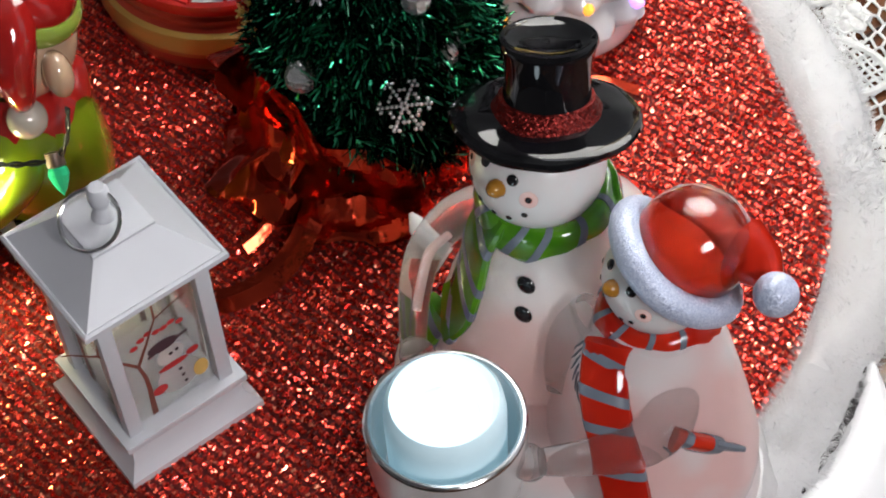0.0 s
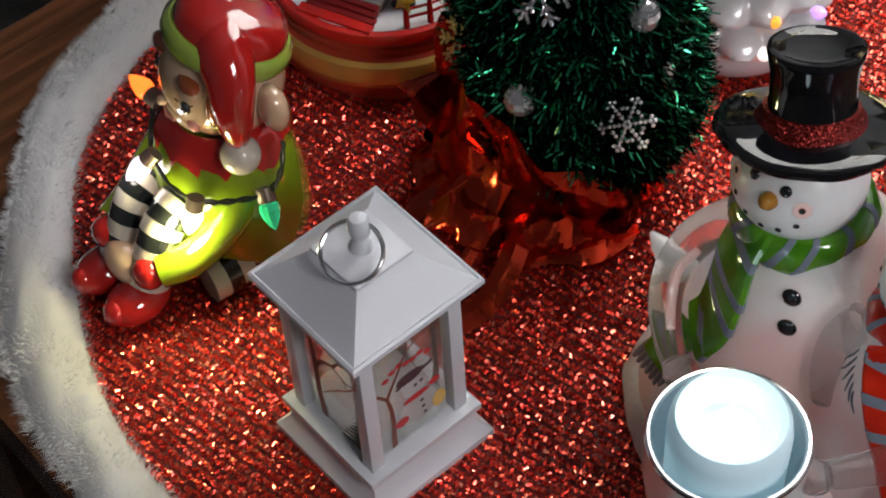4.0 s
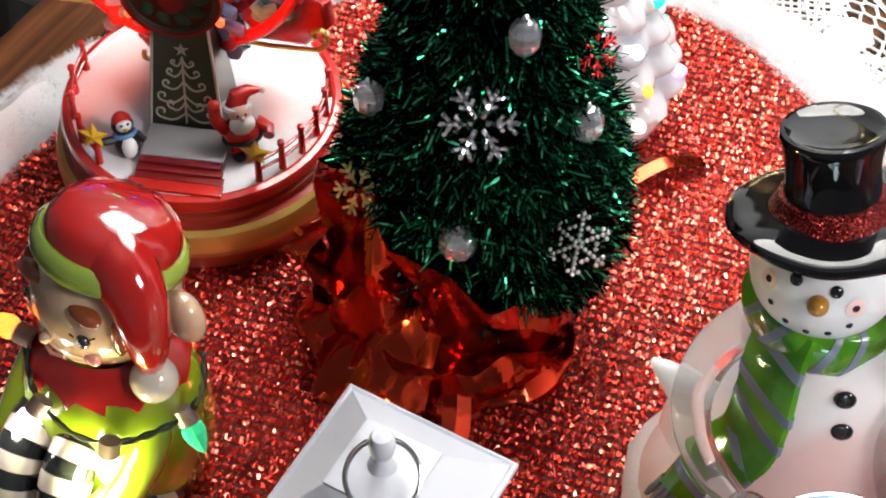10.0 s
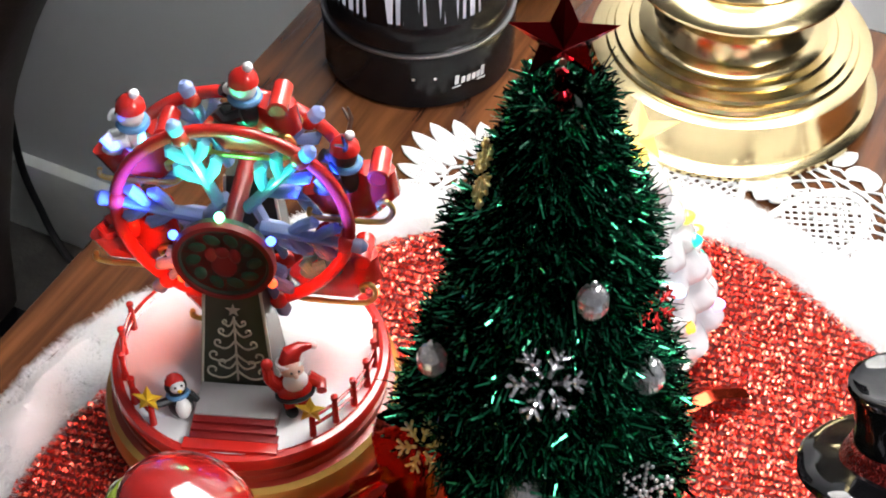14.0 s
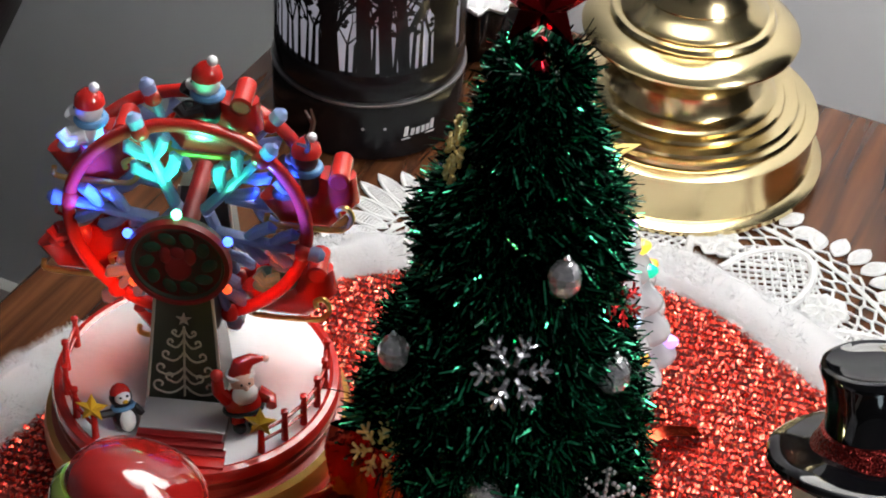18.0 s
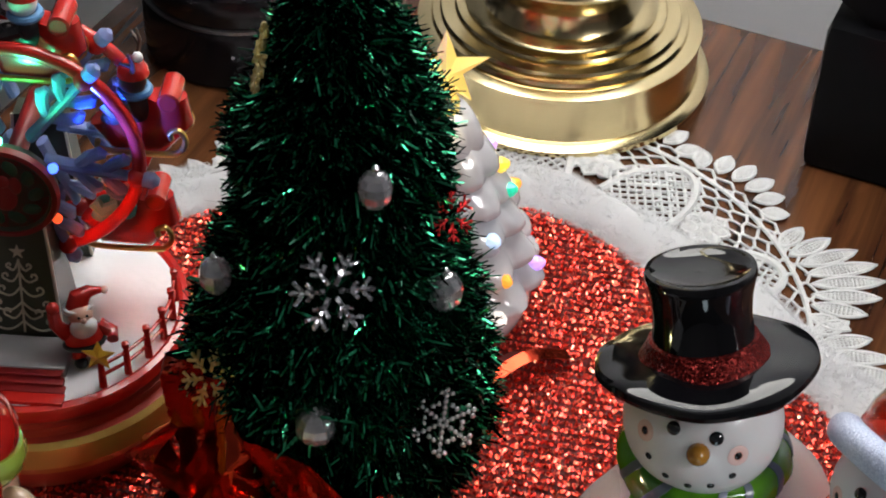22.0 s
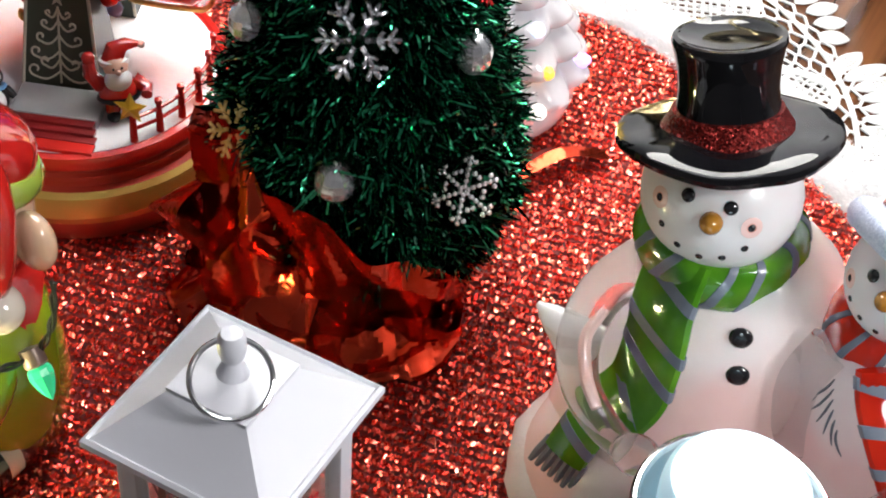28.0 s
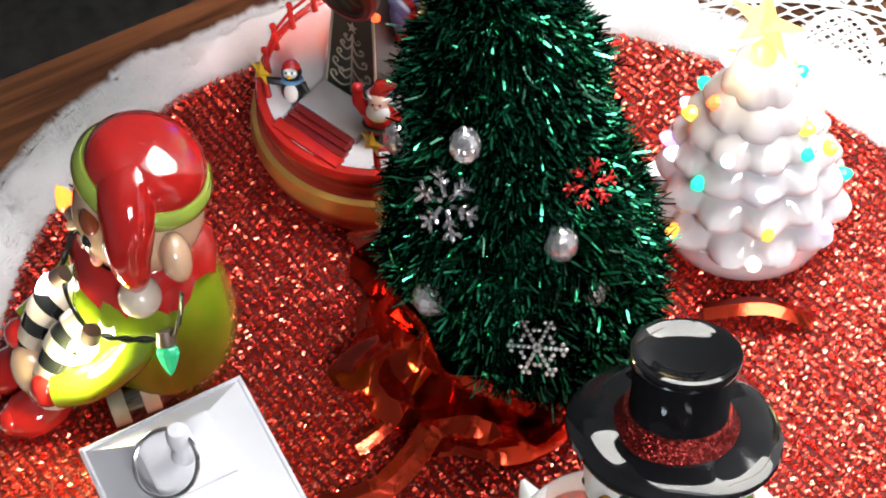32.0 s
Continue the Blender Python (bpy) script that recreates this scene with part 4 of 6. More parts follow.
part("snow_mound", Build().lathe([(0.70, 0.12), (0.685, 0.17), (0.645, 0.25), (0.58, 0.34), (0.46, 0.42), (0.30, 0.47), (0.0, 0.48)], 64, mat=OVAL), FROST, duo, "frosted white glass mound of snow")
body = [(0.0, 0.08), (0.49, 0.09), (0.495, 0.16), (0.485, 0.24), (0.465, 0.34), (0.42, 0.52), (0.37, 0.66), (0.32, 0.78), (0.275, 0.885), (0.205, 0.97), (0.14, 1.03), (0.0, 1.05)]
part("body", Build().lathe(body, 56, mat=Matrix.Translation((BX, BY, 0))), FROST, duo, "frosted white glass body")
HC = Vector((0.785, 1.145, 1.16))
HR = (0.217, 0.217, 0.203)
face = Vector((0.185, -0.98, 0.0)).normalized()
head = part("head", Build().ell(HC, HR, 40, 24), PEARL, duo, "pearly white glass head")


def dot_on(c, r, yaw, pitch, size, name, m, parent, fwd, thick=0.5, out=0.0):
    """A small enamel dot on an egg-shaped head: yaw and pitch in degrees from the face's middle."""
    base = math.atan2(fwd.y, fwd.x) + radians(yaw)
    d = Vector((math.cos(base) * math.cos(radians(pitch)), math.sin(base) * math.cos(radians(pitch)), math.sin(radians(pitch))))
    p = Vector((d.x * r[0], d.y * r[1], d.z * r[2])) * (1.0 + out) + c
    q = d.to_track_quat("Z", "Y").to_matrix().to_4x4()
    return part(name, Build().ell(p, (size, size, size * thick), 14, 8, mat=q), m, parent)


for yw in (-22, 14):
    dot_on(HC, HR, yw, 32, 0.0195, "eye", COAL, head, face)
nd = Vector((0.12, -0.86, 0.42)).normalized()
n0 = HC + Vector((0.042, -0.192, 0.062))
part("nose", Build().tube([n0, n0 + nd * 0.025, n0 + nd * 0.042, n0 + nd * 0.052], [0.031, 0.030, 0.020, 0.004], 14), CARROT, head, "short amber carrot nose")
for yw in (-43, 31):
    dot_on(HC, HR, yw, 17, 0.030, "cheek", BLUSH, head, face, 0.08, -0.006)
    dot_on(HC, HR, yw, 17, 0.0185, "cheek", ROUGE, head, face, 0.14, -0.004)
    dot_on(HC, HR, yw, 17, 0.0115, "cheek_dot", COAL, head, face)
for yw, pt in ((-34, -1), (-19, -12), (-2, -16), (14, -12), (28, -1)):
    dot_on(HC, HR, yw, pt, 0.0105, "mouth_dot", COAL, head, face)
hat_up = Vector((-0.26, 0.25, 1.0)).normalized()
hm = Matrix.Translation((0.751, 1.206, 1.300)) @ hat_up.to_track_quat("Z", "Y").to_matrix().to_4x4()
brim = [(0.0, -0.020), (0.20, -0.024), (0.27, -0.028), (0.292, -0.024), (0.301, -0.008), (0.298, 0.006), (0.285, 0.014), (0.25, 0.020), (0.20, 0.026), (0.15, 0.030)]
hb = Build()
hb.lathe(brim, 72, wob=lambda a, z: 1 + 0.012 * math.sin(3 * a + 0.6) + 0.008 * math.sin(5 * a))
hb.v = [(x, y, z + 0.16 * x * x - 0.14 * y * y + 0.012 * noise.noise((x * 6, y * 6, 2.0))) for x, y, z in hb.v]
hb.v = [tuple(hm @ Vector(p)) for p in hb.v]
hat = part("top_hat", hb, BLACK_GLOSS, duo, "glossy black top hat brim")
crown_prof = [(0.152, 0.0), (0.140, 0.07), (0.134, 0.14), (0.138, 0.20), (0.148, 0.243), (0.153, 0.262), (0.149, 0.275), (0.136, 0.277), (0.118, 0.268), (0.07, 0.260), (0.0, 0.262)]
part("crown", Build().lathe(crown_prof, 56, mat=hm, wob=lambda a, z: 1 + 0.022 * math.sin(2 * a) + 0.012 * noise.noise((math.cos(a) * 2.5, math.sin(a) * 2.5, z * 14))), BLACK_GLOSS, hat)
part("hat_band", Build().lathe([(0.190, 0.012), (0.176, 0.030), (0.158, 0.058), (0.149, 0.076), (0.136, 0.080)], 56, mat=hm, wob=lambda a, z: 1 + 0.02 * math.sin(2 * a) + 0.012 * noise.noise((math.cos(a) * 5, math.sin(a) * 5, z * 30))), BAND_GLITTER, hat, "dark red glitter hat band")
for p in ((0.974, 0.943, 0.884), (0.997, 0.911, 0.778)):
    d = Vector((p[0] - BX, p[1] - BY, 0.06)).normalized()
    p = Vector(p) + d * 0.008
    part("button", Build().ell(p, (0.033, 0.033, 0.014), 16, 8, mat=d.to_track_quat("Z", "Y").to_matrix().to_4x4()), COAL, duo, "round black enamel button")


def scarf(center, r, tilt, wide, tall, m, parent, stripes, label, seg=72):
    """A folded scarf hugging the neck, with painted slanting bands."""
    def at_ring(a, q, grow=1.0, slant=0.0):
        a += slant * math.sin(q)
        crease = 1 + 0.10 * math.sin(3 * a + 1.5 * math.sin(q)) + 0.07 * math.sin(11 * a + 2.4 * q)
        low = 1.0 + 0.06 * math.sin(2 * a)
        rr = r + 0.018 * math.sin(-q) + wide * crease * grow * math.cos(q)
        return tilt @ Vector((rr * math.cos(a), rr * math.sin(a), tall * low * grow * math.copysign(abs(math.sin(q)) ** 0.8, math.sin(q)))) + Vector(center)

    turn_ = np.linspace(0, 2 * math.pi, 20, endpoint=False)
    rows = [[at_ring(a, q) for q in turn_] for a in np.linspace(0, 2 * math.pi, seg, endpoint=False)]
    sc = part("scarf", Build().grid(rows + rows[:1], True), m, parent, label)
    for k in stripes:
        c = radians(k)
        rows = [[at_ring(c + w, q, g, 0.16) for q in turn_] for w, g in ((-0.062, 0.96), (-0.058, 1.05), (0.0, 1.06), (0.058, 1.05), (0.062, 0.96))]
        part("band", Build().grid(rows, True), GREY_BAND, sc)
    return sc


def ribbon(name, pts, w, thick, m, parent, label="", bands=(), fringe=None, across=None):
    """A hanging end of a scarf, with painted bands across."""
    pts = smooth_loop(pts, 6, False)
    n = len(pts)

    def frame_at(i):
        t = (pts[min(i + 1, n - 1)] - pts[max(i - 1, 0)]).normalized()
        s = Vector(across) - t * Vector(across).dot(t)
        s.normalize()
        return t, s, t.cross(s)

    rows = []
    for i in range(n):
        t, s, o = frame_at(i)
        rows.append([pts[i] + s * w * math.cos(a) + o * thick * math.copysign(abs(math.sin(a)) ** 0.6, math.sin(a)) for a in np.linspace(0, 2 * math.pi, 16, endpoint=False)])
    rb_ = part(name, Build().grid(rows, True, cap0=True, cap1=True), m, parent, label)
    for q in bands:
        i = min(int(q * (n - 1)), n - 2)
        t, s, o = frame_at(i)
        ring = []
        for along, k in ((-0.018, 0.9), (-0.017, 1.05), (0.017, 1.05), (0.018, 0.9)):
            ring.append([pts[i] + t * (along + 0.4 * w * math.cos(a)) + s * w * (k * 0.5 + 0.49) * math.cos(a) + o * thick * k * math.copysign(abs(math.sin(a)) ** 0.6, math.sin(a)) for a in np.linspace(0, 2 * math.pi, 24, endpoint=False)])
        part("band", Build().grid(ring, True), GREY_BAND, rb_)
    if fringe:
        t, s, o = frame_at(n - 1)
        b = Build()
        for k in range(7):
            c = pts[-1] + s * w * (k / 3 - 1) * 0.9
            b.tube([c - t * 0.01, c + t * fringe * 0.6 + s * (k / 3 - 1) * 0.006, c + t * fringe + s * (k / 3 - 1) * 0.010], [0.013, 0.014, 0.009], 7)
        part("fringe", b, GREY_BAND, rb_, "grey painted fringe")
    return rb_


scarf((0.805, 1.17, 1.01), 0.200, Euler((radians(4), radians(6), 0)).to_matrix(), 0.040, 0.074, GREEN_GLASS, duo, (225, 250, 290, 312, 345, 20), "green glass scarf with grey bands")
ribbon("scarf_end", [(0.755, 1.00, 1.02), (0.755, 0.925, 0.92), (0.765, 0.875, 0.78), (0.755, 0.835, 0.65), (0.71, 0.81, 0.56)], 0.112, 0.024, GREEN_GLASS, duo, "green glass scarf end with grey bands", (0.2, 0.42, 0.62, 0.85), None, (0.8, -0.3, 0.3))
ribbon("scarf_end", [(0.665, 0.82, 0.53), (0.635, 0.78, 0.44), (0.605, 0.755, 0.345)], 0.070, 0.03, GREEN_GLASS, duo, "short green glass scarf end with a grey fringe", (0.3, 0.6), 0.10, (0.7, -0.2, -0.55))
b = Build()
for dz, dx, rr_ in ((0.0, 0.0, 0.036), (-0.035, 0.012, 0.030), (-0.068, 0.030, 0.026)):
    b.tube([(0.55, 0.93, 0.66 + dz), (0.49, 0.905, 0.685 + dz), (0.445 + dx, 0.90, 0.705 + dz), (0.40 + dx, 0.905, 0.725 + dz)], [0.05, rr_ + 0.008, rr_, 0.008], 12)
part("hand", b, ICEHAND, duo, "milky glass hand with ridged fingers")
arm = [(0.665, 1.10, 0.90), (0.575, 0.97, 0.83), (0.56, 0.85, 0.735), (0.615, 0.755, 0.66), (0.72, 0.665, 0.655), (0.82, 0.59, 0.69)]
part("arm", Build().tube(smooth_loop(arm, 6, False), [0.078 - 0.0012 * k for k in range(31)], 18), GLASS, duo, "clear glass arm curving to the cup")
part("arm_core", Build().tube(smooth_loop([(0.585, 0.93, 0.79), (0.572, 0.85, 0.73), (0.625, 0.765, 0.665), (0.70, 0.69, 0.655)], 6, False), [0.010 + 0.004 * math.sin(k * 0.17) for k in range(19)], 10), BLUSH, duo, "pink stripe inside the glass arm")
part("mitten", Build().ell((0.865, 0.575, 0.70), (0.068, 0.060, 0.055), 20, 12), GLASS, duo, "clear glass mitten on the cup")

GX, GY = 1.375, 1.13
part("body", Build().lathe([(0.0, 0.08), (0.36, 0.09), (0.375, 0.16), (0.38, 0.24), (0.37, 0.34), (0.33, 0.5), (0.285, 0.66), (0.245, 0.80), (0.20, 0.90), (0.15, 0.96), (0.0, 0.98)], 52, mat=Matrix.Translation((GX, GY, 0))), FROST, duo, "frosted white glass body")
GC = Vector((1.325, 1.17, 1.085))
GR = (0.175, 0.175, 0.170)
gface = Vector((math.cos(radians(-100.6)), math.sin(radians(-100.6)), 0))
head = part("head", Build().ell(GC, GR, 36, 22), PEARL, duo, "pearly white glass head")
for yw in (-23, 23):
    dot_on(GC, GR, yw, 31, 0.018, "eye", COAL, head, gface)
nd = Vector((-0.22, -0.84, 0.40)).normalized()
n0 = GC + Vector((-0.028, -0.155, 0.052))
part("nose", Build().tube([n0, n0 + nd * 0.020, n0 + nd * 0.036, n0 + nd * 0.046], [0.029, 0.027, 0.018, 0.004], 14), CARROT, head, "short amber carrot nose")
for yw in (-44, 42):
    dot_on(GC, GR, yw, 9, 0.027, "cheek", BLUSH, head, gface, 0.08, -0.006)
    dot_on(GC, GR, yw, 9, 0.0165, "cheek", ROUGE, head, gface, 0.14, -0.004)
    dot_on(GC, GR, yw, 9, 0.010, "cheek_dot", COAL, head, gface)
for yw, pt in ((-34, -6), (-18, -15), (0, -19), (17, -16), (30, -9)):
    dot_on(GC, GR, yw, pt, 0.009, "mouth_dot", COAL, head, gface)
gup = Vector((0.290, 0.781, 1.0)).normalized()
gq = gup.to_track_quat("Z", "Y").to_matrix().to_4x4()
gm = Matrix.Translation(GC + gup * 0.072) @ gq
pts = [gm @ Vector((0.199 * math.cos(2 * math.pi * k / 40), 0.199 * math.sin(2 * math.pi * k / 40), 0.012 * math.sin(4 * math.pi * k / 40))) for k in range(40)]
cap = part("stocking_cap", Build().lathe([(0.150, 0.0), (0.162, 0.05), (0.158, 0.11), (0.135, 0.17), (0.09, 0.215), (0.04, 0.236), (0.0, 0.24)], 44, mat=gm), CAP_GLASS, duo, "red glass stocking cap")
part("cap_shell", Build().lathe([(0.176, 0.02), (0.182, 0.06), (0.178, 0.12), (0.155, 0.19), (0.105, 0.242), (0.05, 0.266), (0.0, 0.27)], 44, mat=gm), THIN_GLASS, cap, "clear glass outer shell of the cap")
part("cap_brim", Build().tube(pts, 0.049, 16, closed=True), ICE_GLITTER, cap, "pale blue glitter brim")
part("cap_tail", Build().tube([(1.46, 1.36, 1.20), (1.55, 1.37, 1.20), (1.61, 1.345, 1.205), (1.65, 1.32, 1.22)], [0.11, 0.075, 0.040, 0.02], 18), RED_GLASS, cap)
part("pompom", Build().ell((1.663, 1.309, 1.230), 0.068, 24, 16), ICE_GLITTER, cap, "pale grey glitter pompom")
scarf((1.333, 1.165, 0.925), 0.160, Euler((radians(3), radians(-3), 0)).to_matrix(), 0.036, 0.068, RED_GLASS, duo, (205, 238, 268, 305, 340), "red glass scarf with grey bands")
ribbon("scarf_end", [(1.350, 0.955, 0.965), (1.372, 0.922, 0.905), (1.425, 0.872, 0.840), (1.485, 0.845, 0.755), (1.55, 0.832, 0.64), (1.605, 0.826, 0.50), (1.64, 0.82, 0.37)], 0.076, 0.028, RED_GLASS, duo, "red glass scarf end with grey bands", (0.16, 0.34, 0.52, 0.70, 0.92, 0.97), None, (0.70, 0.70, 0.0))
ribbon("scarf_end", [(1.60, 0.98, 0.725), (1.65, 1.035, 0.69), (1.685, 1.085, 0.66)], 0.068, 0.03, RED_GLASS, duo, "short red glass scarf end with a grey fringe", (0.2, 0.75), 0.085, (0.2, -0.4, 0.8))
arm = [(1.45, 1.13, 0.82), (1.585, 0.99, 0.775), (1.575, 0.86, 0.735), (1.50, 0.73, 0.72), (1.415, 0.62, 0.70)]
part("arm", Build().tube(smooth_loop(arm, 6, False), [0.100 - 0.0024 * k for k in range(25)], 18), GLASS, duo, "clear glass arm reaching to the cup")
part("mitten", Build().ell((1.395, 0.595, 0.70), (0.066, 0.060, 0.055), 18, 12), GLASS, duo, "clear glass mitten on the cup")
arm = [(1.20, 1.02, 0.90), (1.155, 0.965, 0.80), (1.165, 0.92, 0.69), (1.20, 0.89, 0.60)]
part("arm", Build().tube(smooth_loop(arm, 6, False), [0.070 - 0.0014 * k for k in range(19)], 14), GLASS, duo, "clear glass arm hugging the other snowman")
for k in range(6):
    pts = []
    for q in np.linspace(0, 1, 6):
        z = 0.86 - 0.02 * k - (0.10 - 0.008 * k) * q
        a = radians(-128 + 4.0 * k + (3.5 * k - 9) * q * q)
        r = float(np.interp(z, [0.5, 0.66, 0.80, 0.90], [0.33, 0.285, 0.245, 0.20])) + 0.002
        pts.append((GX + r * math.cos(a), GY + r * math.sin(a), z))
    part("engraved_line", Build().tube(pts, [0.002, 0.0038, 0.0042, 0.0038, 0.003, 0.0015], 6), GREY_BAND, duo)
CUP = (1.167, 0.455)
cup = [(0.0, 0.365), (0.10, 0.37), (0.19, 0.415), (0.24, 0.51), (0.255, 0.64), (0.25, 0.76), (0.252, 0.80), (0.243, 0.812), (0.232, 0.80), (0.228, 0.76), (0.225, 0.62), (0.20, 0.56), (0.0, 0.555)]
part("candle_cup", Build().lathe(cup, 56, mat=Matrix.Translation((*CUP, 0))), SILVER, duo, "silvery frosted glass candle cup")
part("cup_rim", Build().tube([(CUP[0] + 0.243 * math.cos(q), CUP[1] + 0.243 * math.sin(q), 0.808) for q in np.linspace(0, 2 * math.pi, 57)[:-1]], 0.0125, 10, closed=True), CHROME, duo, "bright silver rim of the cup")

WAX = mat("white_wax_plastic", (0.66, 0.80, 0.85), 0.45, var=0.02, emit=(0.45, 0.82, 1.0), power=0.16)
FLAME = mat("lit_led_flame", (1, 1, 1), 0.4, emit=(0.85, 0.96, 1.0), power=1.8)
candle = placed("led_tealight", "lit white LED tealight sitting in the candle cup", "candle", (*CUP, 0.556))
m = Matrix.Translation((*CUP, 0.556))
part("shell", Build().lathe([(0.0, 0.0), (0.188, 0.0), (0.190, 0.30), (0.184, 0.345), (0.168, 0.366), (0.148, 0.355), (0.13, 0.31), (0.11, 0.275), (0.0, 0.265)], 48, mat=m), WAX, candle, "translucent white plastic shell")
part("flame", Build().lathe([(0.0, 0.262), (0.055, 0.265), (0.066, 0.285), (0.056, 0.325), (0.026, 0.38), (0.008, 0.415), (0.0, 0.42)], 20, mat=m), FLAME, candle, "glowing flame-shaped diffuser")

# ---------------------------------------------------------------- seated elf
CER_RED = mat("red_ceramic_glaze", (0.36, 0.012, 0.010), 0.10, var=0.15, scale=20, coat=1.0)
CER_GREEN = mat("lime_ceramic_glaze", (0.20, 0.29, 0.012), 0.10, var=0.3, scale=16, coat=1.0, second=(0.12, 0.18, 0.007))
CER_BAND = mat("green_ceramic_band", (0.25, 0.34, 0.05), 0.12, var=0.2, scale=20, coat=1.0)
CER_SKIN = mat("peach_ceramic_glaze", (0.56, 0.38, 0.25), 0.12, var=0.1, scale=20, coat=1.0, sss=0.1)
CER_CREAM = mat("cream_ceramic_glaze", (0.55, 0.50, 0.42), 0.12, var=0.08, coat=1.0)
CER_BLACK = mat("black_ceramic_glaze", (0.012, 0.014, 0.014), 0.12, var=0.1, coat=1.0)
CER_HAIR = mat("auburn_ceramic_glaze", (0.26, 0.06, 0.02), 0.15, var=0.2, coat=1.0)
CER_PINK = mat("rosy_ceramic_glaze", (0.80, 0.33, 0.25), 0.14, var=0.1, coat=1.0)
b = Build()
RED, GRN, BND, SKN, CRM, BLK, HAI, PNK = range(8)
b.lathe([(0.0, 0.0), (0.23, 0.0), (0.29, 0.06), (0.308, 0.15), (0.308, 0.26), (0.292, 0.38), (0.268, 0.50), (0.215, 0.60), (0.0, 0.64)], 40, GRN, Matrix.Translation((0.02, 0.14, 0)), lambda a, z: 1 + 0.03 * math.cos(2 * a))
for s in (-1, 1):
    # striped thighs and shins, rings of glaze one after the other
    path = smooth_loop([(-0.02 + 0.080 * s, -0.03, 0.40), (-0.015 + 0.086 * s, -0.12, 0.385), (-0.01 + 0.088 * s, -0.20, 0.33), (0.0 + 0.088 * s, -0.265, 0.235), (0.0 + 0.092 * s, -0.32, 0.12)], 9, False)
    for i in range(0, 36, 4):
        c = BLK if i % 8 else CRM
        seg = path[i:min(i + 5, len(path))]
        b.tube(seg, [0.085 * min(1.0, 0.45 + 0.16 * (i + k)) for k in range(len(seg))], 20, c)
    b.ell((0.105 * s, -0.39, 0.075), (0.100, 0.14, 0.085), 20, 12, RED)
    b.ell((0.11 * s, -0.49, 0.085), (0.055, 0.05, 0.055), 14, 9, RED)
    # sleeve, cuff and mitten
    b.tube(smooth_loop([(0.20 * s, 0.12, 0.50), ((0.232 + 0.014 * s) * s, 0.0, 0.37), ((0.205 + 0.018 * s) * s, -0.17, 0.26), (0.16 * s, -0.29, 0.225)], 6, False), 0.072, 14, GRN)
    b.ell((0.135 * s, -0.33, 0.215), (0.068, 0.062, 0.068), 16, 10, RED)
    # striped hip
    for k in range(5):
        b.tube([(0.232 * s, 0.15 - 0.06 * k, 0.09), (0.226 * s, 0.09 - 0.06 * k, 0.09)], 0.092, 18, BLK if k % 2 else CRM)
b.ell((0.0, -0.345, 0.175), (0.115, 0.075, 0.085), 20, 12, SKN)
# collar with points
rows = []
for r, z, zig in ((0.17, 0.68, 0), (0.225, 0.65, 0.0), (0.258, 0.58, 1.0), (0.24, 0.57, 1.0)):
    rows.append([(0.02 + r * math.cos(a) * 1.02, 0.165 + r * math.sin(a), z - zig * 0.045 * (k % 6 < 3) - zig * 0.03 * math.cos(k * math.pi / 3)) for k, a in enumerate(np.linspace(0, 2 * math.pi, 42, endpoint=False))])
b.grid(rows, True, RED)
# head, turned a little aside
EC = Vector((0.0, 0.0, 0.0))
h = Build()
h.ell(EC, (0.238, 0.228, 0.235), 36, 22, SKN)
h.ell(EC + Vector((0, -0.12, -0.075)), (0.155, 0.105, 0.095), 24, 14, SKN)
h.ell(EC + Vector((0, -0.238, -0.02)), (0.020, 0.020, 0.019), 14, 9, SKN)
for s in (-1, 1):
    h.ell(EC + Matrix.Rotation(radians(5), 3, "Z") @ Vector((0.258 * s, 0.07, 0.0)), (0.082, 0.055, 0.098), 18, 12, SKN)
    h.ell(EC + Vector((0.125 * s, -0.186, 0.030)), (0.026, 0.020, 0.028), 14, 9, BLK)
    h.ell(EC + Vector((0.118 * s, -0.203, 0.040)), (0.007, 0.006, 0.008), 8, 6, CRM)
    for q in (-0.022, 0.0, 0.022):
        h.tube([EC + Vector(((0.128 + q) * s, -0.192 + 0.6 * q, 0.050)), EC + Vector(((0.136 + 1.5 * q) * s, -0.193 + 0.9 * q, 0.070))], 0.0035, 5, BLK)
    h.ell(EC + Vector((0.135 * s, -0.176, -0.055)), (0.034, 0.022, 0.027), 14, 9, PNK)
    h.ell(EC + Vector((0.203 * s, -0.112, 0.045)), (0.020, 0.026, 0.085), 16, 10, HAI)
    h.ell(EC + Vector((0.118 * s, -0.158, 0.128)), (0.068, 0.034, 0.019), 16, 10, HAI)
h.tube([EC + Vector((-0.050, -0.219, -0.088)), EC + Vector((0.0, -0.232, -0.104)), EC + Vector((0.050, -0.219, -0.088))], 0.008, 6, PNK)
hq = Euler((radians(-24), 0, 0)).to_matrix().to_4x4()
hm = Matrix.Translation(EC + Vector((0, 0.045, 0.165))) @ hq
h.lathe([(0.205, -0.04), (0.230, -0.035), (0.241, -0.01), (0.238, 0.025), (0.22, 0.045), (0.19, 0.04)], 40, BND, hm)
h.lathe([(0.208, 0.02), (0.211, 0.055), (0.198, 0.098), (0.163, 0.136), (0.10, 0.160), (0.0, 0.168)], 40, RED, hm)
hd = Matrix.Translation((0.018, 0.205, 0.815)) @ Matrix.Rotation(radians(-14), 4, "Z")
k0 = len(b.v)
b.v.extend(tuple(hd @ Vector(p)) for p in h.v)
b.f.extend(tuple(i + k0 for i in f) for f in h.f)
b.m.extend(h.m)
